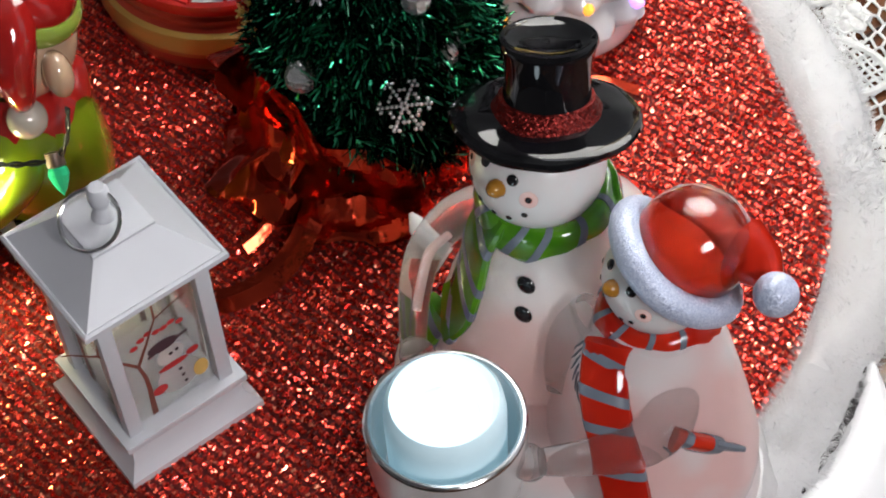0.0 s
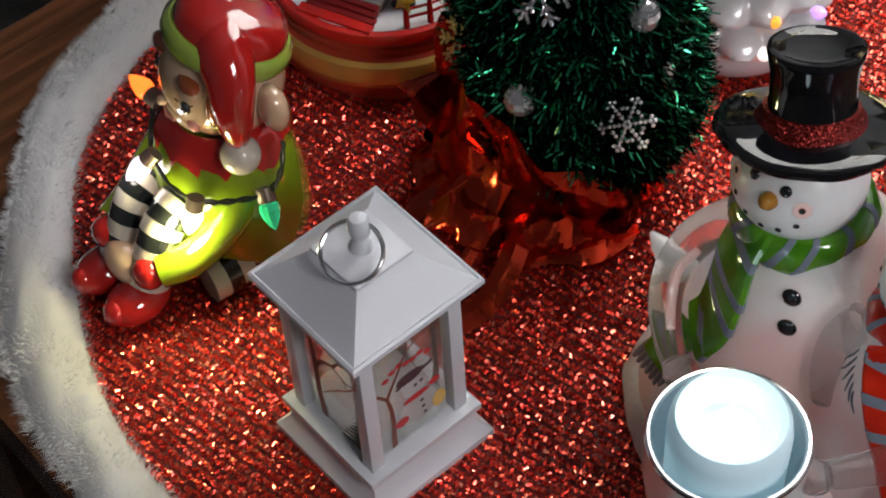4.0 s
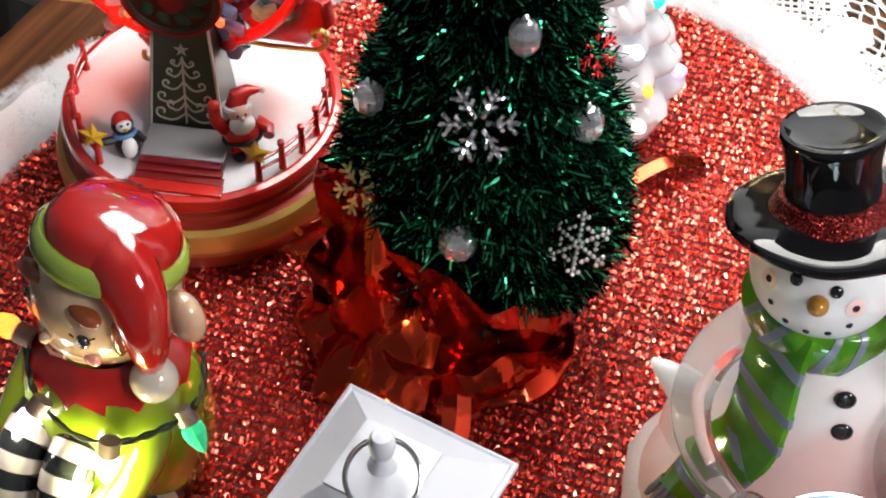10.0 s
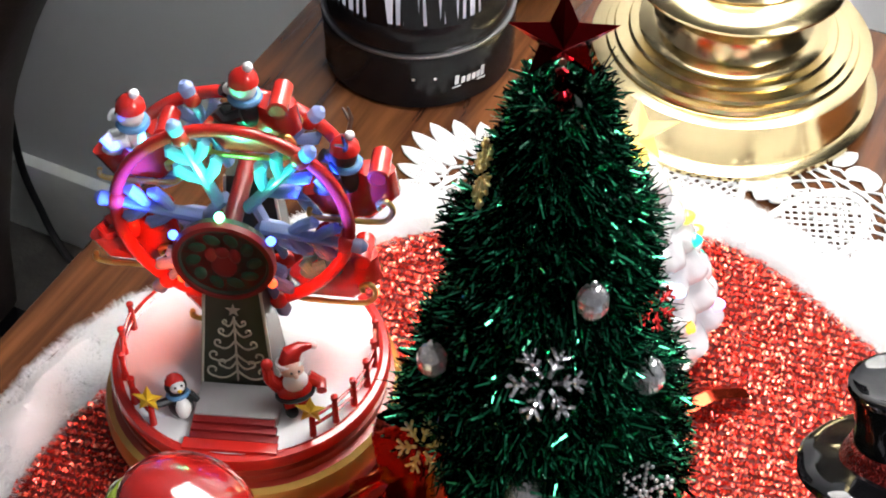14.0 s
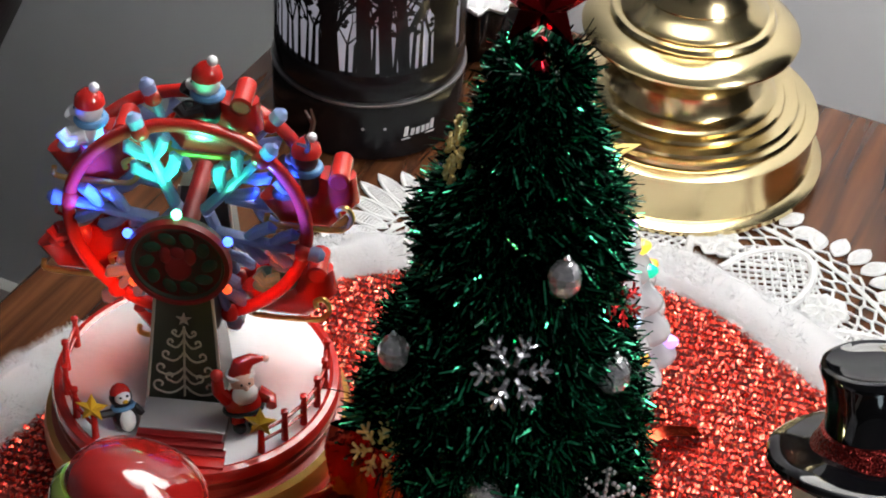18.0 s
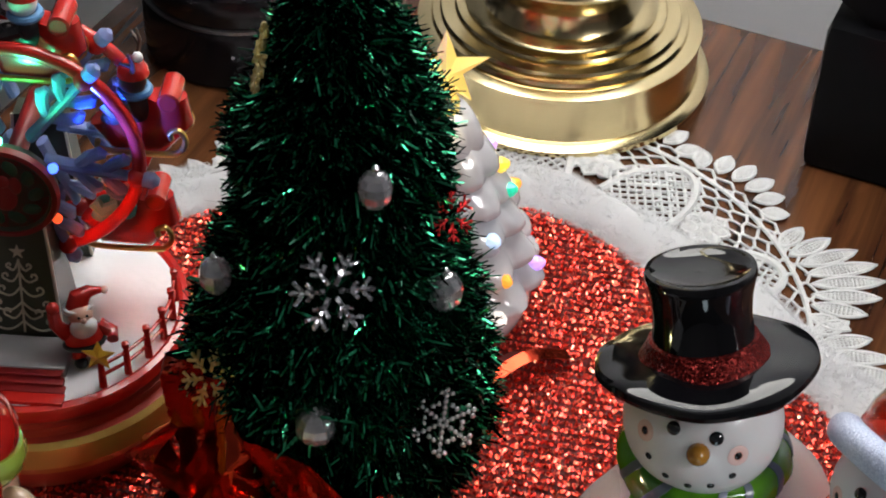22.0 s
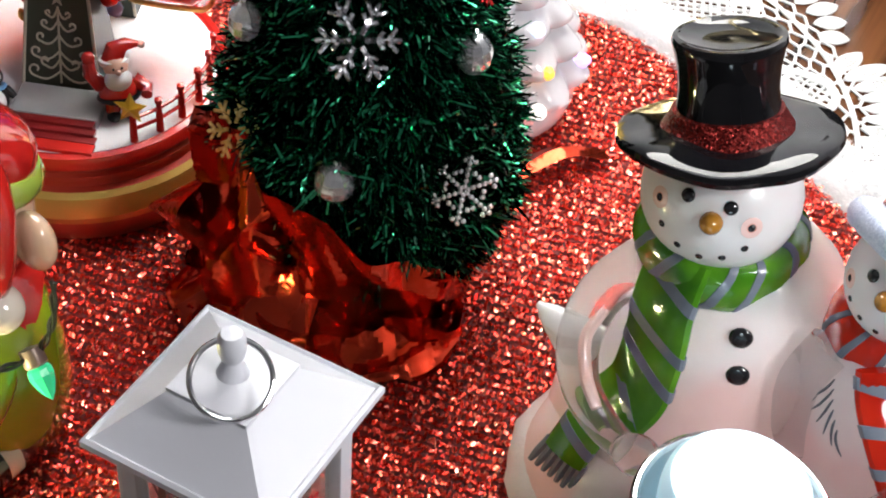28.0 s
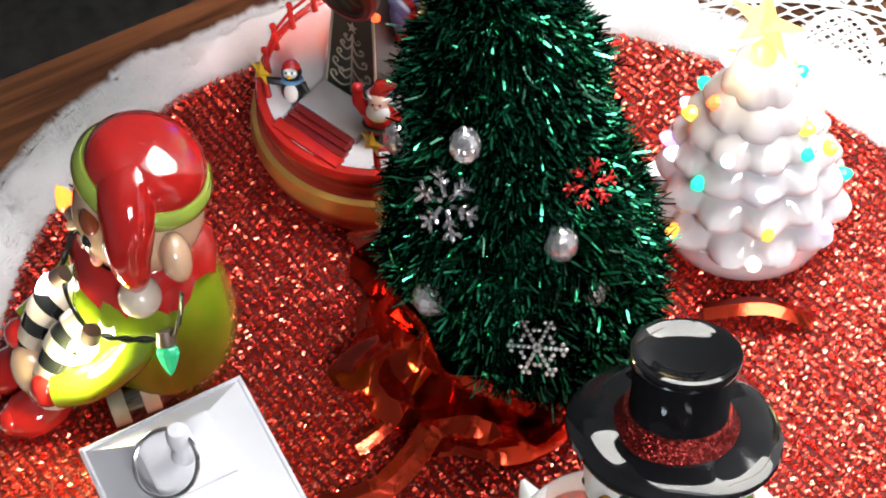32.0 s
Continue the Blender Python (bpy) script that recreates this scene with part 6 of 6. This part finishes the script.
for deg, e, c, wide in ((90, 0.20, (0.05, 1.0, 0.45), 130), (30, 0.75, (0.03, 0.10, 1.0), 72), (150, 0.75, (0.03, 0.10, 1.0), 72), (215, 0.05, (1.0, 0.12, 0.02), 100), (325, 0.035, (1.0, 0.08, 0.02), 100)):
    d = Vector((math.cos(radians(deg)), 0.60, math.sin(radians(deg)))).normalized()
    where = HUBC + Vector((math.cos(radians(deg)), 0, math.sin(radians(deg)))) * 0.20 + Vector((0, -0.05, 0))
    ob = lamp("led_glow", "SPOT", M4 @ (where * D), e, c, 0.002, M4 @ ((where + d) * D))
    ob.data.spot_size, ob.data.spot_blend = radians(wide), 0.5

# ---------------------------------------------------------------- white ceramic tree
CERAMIC = translucent(mat("white_ceramic_glaze", (0.60, 0.59, 0.61), 0.10, var=0.06, scale=50, coat=1.0), (0.85, 0.80, 0.82), 0.12)
CX, CY = -0.53, 2.385
ceramic = placed("ceramic_tree", "small white ceramic tree with lit coloured bulbs", "christmas tree", (CX, CY, 0))
part("base", Build().lathe([(0.0, -0.01), (0.25, -0.01), (0.30, 0.02), (0.335, 0.07), (0.348, 0.13), (0.34, 0.19), (0.0, 0.21)], 48, mat=Matrix.Translation((CX, CY, 0))), CERAMIC, ceramic, "smooth white ceramic bowl base")
TIERS = [(0.20, 0.365), (0.335, 0.330), (0.465, 0.285), (0.585, 0.238), (0.70, 0.185), (0.805, 0.132)]
part("core", Build().lathe([(0.32, 0.16), (0.29, 0.30), (0.23, 0.46), (0.17, 0.62), (0.11, 0.78), (0.06, 0.92), (0.0, 0.96)], 40, mat=Matrix.Translation((CX, CY, 0))), CERAMIC, ceramic, "white ceramic cone")
for i, (z, r) in enumerate(TIERS):
    nl = (12, 11, 10, 9, 7, 6)[i]
    prof = [(r * 0.70, z + 0.035), (r * 0.88, z + 0.008), (r * 0.98, z - 0.004), (r * 1.02, z + 0.012), (r * 1.0, z + 0.035), (r * 0.92, z + 0.065), (r * 0.80, z + 0.10), (r * 0.60, z + 0.135)]
    part("bough_tier", Build().lathe(prof, nl * 14, mat=Matrix.Translation((CX, CY, 0)), wob=lambda a, zz, nl=nl, i=i, z=z: 1 + 0.13 * (abs(math.sin(nl * (a + 0.7 * i) / 2)) - 0.6) * min(1, max(0.25, (z + 0.13 - zz) / 0.10)) + 0.035 * noise.noise((math.cos(a) * 6, math.sin(a) * 6, zz * 12 + i))), CERAMIC, ceramic, "scalloped tier of white boughs", angle=60)
cols = {"orange": (1.0, 0.40, 0.05), "green": (0.02, 0.55, 0.33), "pale_blue": (0.55, 0.72, 1.0), "clear": (0.90, 0.94, 1.0), "violet": (0.62, 0.36, 0.95), "red": (1.0, 0.16, 0.05), "yellow": (1.0, 0.66, 0.06), "white": (1.0, 0.92, 0.86)}
bulb_mats = {nm: mat("lit_%s_bulb" % nm, c, 0.12, emit=c, power=0.85, coat=0.5) for nm, c in cols.items()}
for deg, z, nm in ((-76, 0.46, "green"), (-26, 0.49, "pale_blue"), (-82, 0.21, "orange"), (-23, 0.33, "orange"), (-30, 0.19, "white"), (18, 0.24, "violet"), (14, 0.59, "green"), (24, 0.67, "yellow"), (-100, 0.74, "red"), (-124, 0.60, "yellow"),
                   (45, 0.50, "orange"), (62, 0.66, "violet"), (84, 0.76, "green"), (-152, 0.50, "pale_blue"), (-150, 0.66, "green"), (-172, 0.79, "orange"), (-140, 0.86, "pale_blue"), (-112, 0.44, "clear"), (-132, 0.40, "violet"), (-128, 0.24, "clear"),
                   (60, 0.26, "green"), (100, 0.40, "red"), (125, 0.25, "orange"), (140, 0.55, "clear"), (165, 0.35, "green"), (-170, 0.24, "red"), (110, 0.68, "yellow"), (-58, 0.60, "clear")):
    a = radians(deg)
    r = float(np.interp(z, [t[0] for t in TIERS] + [0.92], [t[1] for t in TIERS] + [0.10])) - 0.016
    d = Vector((math.cos(a), math.sin(a), 0.35))
    p = Vector((CX + r * math.cos(a), CY + r * math.sin(a), z + 0.02))
    part("bulb", Build().lathe([(0.0, -0.02), (0.026, -0.01), (0.031, 0.012), (0.026, 0.034), (0.012, 0.052), (0.0, 0.056)], 8, mat=Matrix.Translation(p) @ d.to_track_quat("Z", "Y").to_matrix().to_4x4()), bulb_mats[nm], ceramic, "lit %s plastic bulb" % nm.replace("_", " "), angle=15)
STARGLOW = mat("lit_yellow_star", (1.0, 0.78, 0.22), 0.15, emit=(1.0, 0.74, 0.18), power=0.4, coat=0.5)
m = Matrix.Translation((CX - 0.01, CY + 0.0, 1.10)) @ Matrix.Rotation(radians(28), 4, "Z") @ Matrix.Rotation(radians(90), 4, "X")
so = star_outline(5, 0.165, 0.065)
part("star", Build().add([(x, y, 0) for x, y in so] + [(0, 0, 0.045), (0, 0, -0.045)], [(i, (i + 1) % 10, 10) for i in range(10)] + [((i + 1) % 10, i, 11) for i in range(10)], 0, m), STARGLOW, ceramic, "lit yellow plastic star", angle=5)
part("star_stem", Build().lathe([(0.05, 0.90), (0.045, 0.98), (0.02, 1.02)], 14, mat=Matrix.Translation((CX, CY, 0))), STARGLOW, ceramic)
lamp("ceramic_star_glow", "POINT", (CX * D + 0.004, CY * D - 0.016, 0.100), 0.010, (1.0, 0.80, 0.35), 0.004)

# ---------------------------------------------------------------- brass lamp foot
LX, LY = -0.735, 4.12
brass = placed("brass_lamp", "polished brass table lamp with a turned round foot", "table lamp", (LX, LY, -0.04))
mb = Matrix.Translation((LX, LY, -0.04))
for nm, prof in (("foot", [(0.0, 0.0), (0.665, 0.0), (0.69, 0.018), (0.69, 0.042), (0.665, 0.058), (0.64, 0.064), (0.632, 0.09), (0.625, 0.22), (0.622, 0.25)]),
                 ("foot_step", [(0.622, 0.25), (0.635, 0.258), (0.635, 0.274), (0.60, 0.286), (0.565, 0.290)]),
                 ("ring", [(0.565, 0.290), (0.574, 0.297), (0.568, 0.312), (0.53, 0.318)]),
                 ("ring", [(0.53, 0.318), (0.537, 0.325), (0.530, 0.338), (0.465, 0.342)]),
                 ("ring", [(0.465, 0.342), (0.472, 0.349), (0.464, 0.361), (0.42, 0.364)]),
                 ("neck", [(0.42, 0.364), (0.426, 0.371), (0.412, 0.384), (0.36, 0.40), (0.338, 0.43), (0.328, 0.49)]),
                 ("saucer", [(0.328, 0.49), (0.345, 0.555), (0.40, 0.605), (0.465, 0.638), (0.485, 0.656), (0.487, 0.670), (0.468, 0.695), (0.42, 0.718), (0.365, 0.735)]),
                 ("collar", [(0.365, 0.735), (0.371, 0.745), (0.358, 0.762), (0.325, 0.768), (0.330, 0.778), (0.316, 0.795), (0.275, 0.82), (0.25, 0.85)]),
                 ("stem", [(0.25, 0.85), (0.256, 0.862), (0.24, 0.885), (0.205, 0.925), (0.195, 1.0), (0.19, 1.25), (0.24, 1.45), (0.30, 1.65), (0.27, 1.9), (0.14, 2.2), (0.06, 2.5), (0.05, 4.4), (0.0, 4.4)])):
    part(nm, Build().lathe(prof, 72, mat=mb), BRASS, brass)

SHADE = mat("lit_linen_shade", (0.9, 0.88, 0.84), 0.8, var=0.08, scale=200, emit=(0.92, 0.95, 1.0), power=2.2)
part("lampshade", Build().lathe([(1.95, 4.4), (1.94, 4.4), (1.25, 7.3), (1.26, 7.3), (1.96, 4.4)], 48, mat=mb), SHADE, brass, "lit pale linen lampshade")

# ---------------------------------------------------------------- oil diffuser with a forest cut-out
DX, DY, DR = -2.13, 3.72, 0.445
diff = placed("oil_diffuser", "black oil diffuser with a bare forest cut through its shell", "oil diffuser", (DX, DY, TZ))
md = Matrix.Translation((DX, DY, TZ))
part("foot", Build().lathe([(0.0, 0.0), (0.43, 0.0), (0.45, 0.02), (0.455, 0.27), (0.45, 0.30), (0.44, 0.305)], 64, mat=md), BLACK_MATTE, diff, "satin black foot")
part("seam_ring", Build().lathe([(0.45, 0.302), (0.457, 0.308), (0.455, 0.318), (0.44, 0.322)], 64, mat=md), mat("dark_steel_seam", (0.25, 0.25, 0.26), 0.3, 1.0), diff, "thin steel seam")
FROSTED = mat("glowing_frosted_sleeve", (0.62, 0.62, 0.68), 0.5, emit=(0.80, 0.80, 0.95), power=0.16)
part("frosted_sleeve", Build().lathe([(0.425, 0.31), (0.425, 1.75), (0.0, 1.76)], 56, mat=md), FROSTED, diff, "white frosted light sleeve")
for z0, z1 in ((0.32, 0.47), (1.55, 1.80)):
    part("shell_band", Build().lathe([(0.44, z0), (0.445, z0 + 0.01), (0.442, z1 - 0.01), (0.436, z1)], 64, mat=md), BLACK_MATTE, diff)
part("lid", Build().lathe([(0.445, 1.80), (0.44, 1.9), (0.36, 2.02), (0.12, 2.10), (0.0, 2.10)], 64, mat=md), BLACK_MATTE, diff)


def wrap(x, z, r=0.441):
    """A point of the shell: x is the way round it."""
    a = radians(-62) + x / r
    return (DX + r * math.cos(a), DY + r * math.sin(a), TZ + z)


trng = random.Random(11)


def limb(b, x, z, a, l, w):
    x2, z2 = x + math.sin(a) * l, z + math.cos(a) * l
    w2 = w * 0.66
    s, c = math.cos(a), -math.sin(a)
    b.add([wrap(x - s * w, z - c * w), wrap(x + s * w, z + c * w), wrap(x2 + s * w2, z2 + c * w2), wrap(x2 - s * w2, z2 - c * w2)], [(0, 1, 2, 3)])
    if l > 0.05:
        for _ in range(3 if l > 0.13 else 2):
            limb(b, x2, z2, a + trng.uniform(-0.75, 0.75), l * trng.uniform(0.58, 0.78), w2 * 0.8)
    else:
        for _ in range(2):
            q, y, r = x2 + trng.uniform(-0.02, 0.02), z2 + trng.uniform(-0.02, 0.03), trng.uniform(0.007, 0.013)
            b.add([wrap(q + r * math.cos(t), y + r * math.sin(t)) for t in np.linspace(0, 2 * math.pi, 6)[:-1]], [(0, 1, 2, 3, 4)])


x = -1.0
while x < 1.0:
    b = Build()
    thick = trng.random() < 0.35
    w = trng.uniform(0.022, 0.034) if thick else trng.uniform(0.009, 0.014)
    if thick:
        lean_ = trng.uniform(-0.05, 0.05)
        b.add([wrap(x - w * 1.25, 0.46), wrap(x + w * 1.25, 0.46), wrap(x + w + lean_, 1.0), wrap(x - w + lean_, 1.0)], [(0, 1, 2, 3)])
        b.add([wrap(x - w + lean_, 1.0), wrap(x + w + lean_, 1.0), wrap(x + w * 0.8 + lean_, 1.56), wrap(x - w * 0.8 + lean_, 1.56)], [(0, 1, 2, 3)])
    limb(b, x, 0.46, trng.uniform(-0.06, 0.06), trng.uniform(0.16, 0.26), w)
    part("tree_cutout", b, BLACK_MATTE, diff)
    x += trng.uniform(0.034, 0.060)
b = Build()
for _ in range(4200):
    q, y = trng.uniform(-1.0, 1.0), trng.triangular(0.64, 1.6, 1.35)
    r = trng.uniform(0.007, 0.018)
    b.add([wrap(q + r * math.cos(t), y + r * math.sin(t), 0.4405) for t in np.linspace(0, 2 * math.pi, 6)[:-1]], [(0, 1, 2, 3, 4)])
part("leaf_speckle", b, BLACK_MATTE, diff, "speckle of black leaves", kind="stuff")
PALE = mat("pale_label_print", (0.55, 0.55, 0.57), 0.4)
for k, (dx, hgt) in enumerate(((0.0, 0.052), (0.032, 0.036), (0.060, 0.036), (0.087, 0.036), (0.112, 0.036), (0.137, 0.055))):
    b = Build()
    x0 = 0.16 + dx
    b.add([wrap(x0, 0.135, 0.458), wrap(x0 + 0.02, 0.135, 0.458), wrap(x0 + 0.024, 0.135 + hgt, 0.458), wrap(x0 + 0.004, 0.135 + hgt, 0.458)], [(0, 1, 2, 3)])
    part("label_bar", b, PALE, diff, "pale unreadable print bar")
part("label_bar", Build().add([wrap(0.15, 0.115, 0.458), wrap(0.32, 0.115, 0.458), wrap(0.33, 0.123, 0.458), wrap(0.15, 0.123, 0.458)], [(0, 1, 2, 3)]), PALE, diff)
for x0 in (-0.03, 0.07):
    part("touch_dot", Build().add([wrap(x0 + 0.008 * math.cos(t), 0.19 + 0.008 * math.sin(t), 0.458) for t in np.linspace(0, 2 * math.pi, 11)[:-1]], [tuple(range(10))]), PALE, diff)

# fluted dish behind the diffuser
FX, FY = -1.95, 4.48
dish = placed("fluted_dish", "black fluted dish with a white crimped lining", "dish", (FX, FY, TZ))
fl = lambda a, z: 1 + 0.085 * math.sin(16 * a) * min(1, z / 0.25)
part("outer_shell", Build().lathe([(0.0, 0.0), (0.19, 0.0), (0.21, 0.03), (0.295, 0.32), (0.315, 0.35), (0.305, 0.352), (0.285, 0.32), (0.20, 0.05), (0.0, 0.04)], 128, mat=Matrix.Translation((FX, FY, TZ)), wob=fl), BLACK_MATTE, dish, "black fluted shell")
part("lining", Build().lathe([(0.0, 0.06), (0.19, 0.065), (0.279, 0.325), (0.322, 0.375), (0.317, 0.382), (0.272, 0.33), (0.182, 0.085), (0.0, 0.08)], 128, mat=Matrix.Translation((FX, FY, TZ)), wob=fl), SNOWPAINT, dish, "white crimped lining")

# black loudspeaker pair at the back
dev = placed("black_device", "matte black two-part electronic device", "electronics", (1.05, 4.25, TZ))
part("lower_housing", Build().box((1.17, 4.40, TZ + 0.36), (1.42, 0.95, 0.72), 0.06), BLACK_DULL, dev)
rows = []
for z, x0, y0 in ((0.72, 0.62, 3.99), (0.98, 0.30, 3.93), (1.9, 0.26, 3.93)):
    rows.append([(x0, y0, TZ + z), (2.1, y0, TZ + z), (2.1, 4.85, TZ + z), (x0, 4.85, TZ + z)])
part("upper_housing", Build().grid(rows, True, cap0=True, cap1=True), BLACK_DULL, dev, angle=20)
for k in range(5):
    part("label_bar", Build().box((0.90 + 0.032 * k, 3.921, TZ + 0.135), (0.022, 0.004, 0.022)), PALE, dev, "pale unreadable print bar")

# ---------------------------------------------------------------- crochet doily
doily = placed("lace_doily", "white crocheted lace doily lying under the tree skirt", "doily", (-0.40, 2.50, TZ))
OX, OY = -0.40, 2.50
LZ = TZ + 0.012


def at(r, a, up=0.0):
    """A point of the doily: radius and degrees."""
    return Vector((OX + r * math.cos(radians(a)), OY + r * math.sin(radians(a)), LZ + up + 0.005 * noise.noise((r * 3, a * 0.1, 0))))


def thread(name, pts, w=0.010, closed=False, label=""):
    return part(name, Build().tube(pts, w, 6, closed=closed, flat=0.7), LACE, doily, label)


def leaf_outline(base, tip, width):
    d = tip - base
    s = Vector((-d.y, d.x, 0)).normalized() * width
    qs = np.linspace(0, 1, 10)
    return [base + d * q + s * math.sin(math.pi * q) ** 0.8 for q in qs] + [base + d * q - s * math.sin(math.pi * q) ** 0.8 for q in qs[::-1][1:-1]]


def loop_leaf(name, base, tip, width, solid=False):
    """A pointed crochet leaf: a corded outline with a worked middle."""
    lf = thread(name, leaf_outline(base, tip, width), 0.010, True)
    d = tip - base
    s = Vector((-d.y, d.x, 0)).normalized() * width
    b = Build()
    if solid:
        rows = []
        for q in np.linspace(0.03, 0.97, 9):
            w = math.sin(math.pi * q) ** 0.8
            rows.append([base + d * q + s * w * c + Vector((0, 0, 0.022 * w * (1 - c * c))) for c in (-1, -0.6, 0, 0.6, 1)])
        b.grid(rows, False)
    else:
        n = max(5, int(d.length / 0.016))
        for k in range(1, n):
            q = k / n
            w = math.sin(math.pi * q) ** 0.8
            b.tube([base + d * q - s * w, base + d * (q + 0.02) + s * w], 0.0042, 5)
        for c in (-0.4, 0.0, 0.4):
            b.tube([base + d * q + s * c * math.sin(math.pi * q) for q in np.linspace(0.05, 0.95, 6)], 0.004, 5)
    part("worked_middle", b, LACE, lf)
    return lf


def fan(a, spread, n, r0, short, long_, width, solid):
    """Leaves side by side round the edge, longest in the middle."""
    for k in range(n):
        q = (k + 0.5) / n
        bulge = math.sin(math.pi * q)
        aa = a + (q - 0.5) * spread
        base = at(r0 + 0.06 * bulge, aa)
        tip_ = at(r0 + 0.06 * bulge + short + (long_ - short) * bulge ** 1.5, aa + (q - 0.5) * spread * 0.35)
        loop_leaf("bead_leaf" if solid else "leaf", base, tip_, width, solid)


for a in (-14, 10, 33, 104, 128, 154, 178):
    fan(a, 21, 8, 1.26, 0.13, 0.30, 0.034, False)
for a in (60, 82):
    fan(a, 19, 6, 1.30, 0.085, 0.14, 0.034, True)
# irregular net: jittered honeycomb
b = Build()
jit = random.Random(4)
RN, AN = 8, 92
node = {}
for i in range(RN + 1):
    for j in range(AN + 1):
        r = 0.98 + 0.042 * i + (0.013 if (j + i) % 2 else -0.013) + jit.uniform(-0.008, 0.008)
        node[i, j] = at(r, -22 + 208 * j / AN + jit.uniform(-0.5, 0.5))
for i in range(RN + 1):
    for j in range(AN):
        b.tube([node[i, j], node[i, j + 1]], 0.0075, 5, flat=0.7)
        if i < RN and (i + j) % 2:
            b.tube([node[i, j], node[i + 1, j]], 0.0075, 5, flat=0.7)
part("honeycomb_net", b, LACE, doily, "irregular crochet net", kind="stuff")
# square net under corded arches, with flowers between
for ga in (-30, 2, 35, 68, 101, 134, 167):
    b = Build()
    ctr, ur, ua = at(1.0, ga), (at(1.1, ga) - at(1.0, ga)).normalized(), (at(1.0, ga + 3) - at(1.0, ga)).normalized()
    for k in range(-5, 6):
        half = 0.20 * math.sqrt(max(1 - (k / 6.5) ** 2, 0))
        for d1, d2 in ((ur + ua, ur - ua), (ur - ua, ur + ua)):
            d1, d2 = d1.normalized(), d2.normalized()
            c = ctr + d1 * 0.034 * k
            b.tube([c - d2 * half + Vector((0, 0, 0.008)), c + d2 * half + Vector((0, 0, 0.008))], 0.0065, 5)
    part("square_net", b, LACE, doily, "square crochet net")
    thread("arch", [at(0.88 + 0.34 * math.sin(math.pi * q) ** 0.7, ga - 11.5 + 23 * q, 0.014) for q in np.linspace(0, 1, 16)], 0.019, label="thick corded arch")
    c = at(1.04, ga - 16, 0.012)
    for k in range(7):
        t = 2 * math.pi * k / 7
        loop_leaf("petal", c + Vector((math.cos(t), math.sin(t), 0)) * 0.02, c + Vector((math.cos(t), math.sin(t), 0)) * 0.10, 0.032, k % 2 == 0)
    part("flower_eye", Build().ell(c, (0.024, 0.024, 0.014), 10, 7), LACE, doily)
thread("ring", [at(0.80, a) for a in np.linspace(-20, 190, 90)], 0.014)
thread("ring", [at(1.27, a) for a in np.linspace(-20, 190, 90)], 0.012)
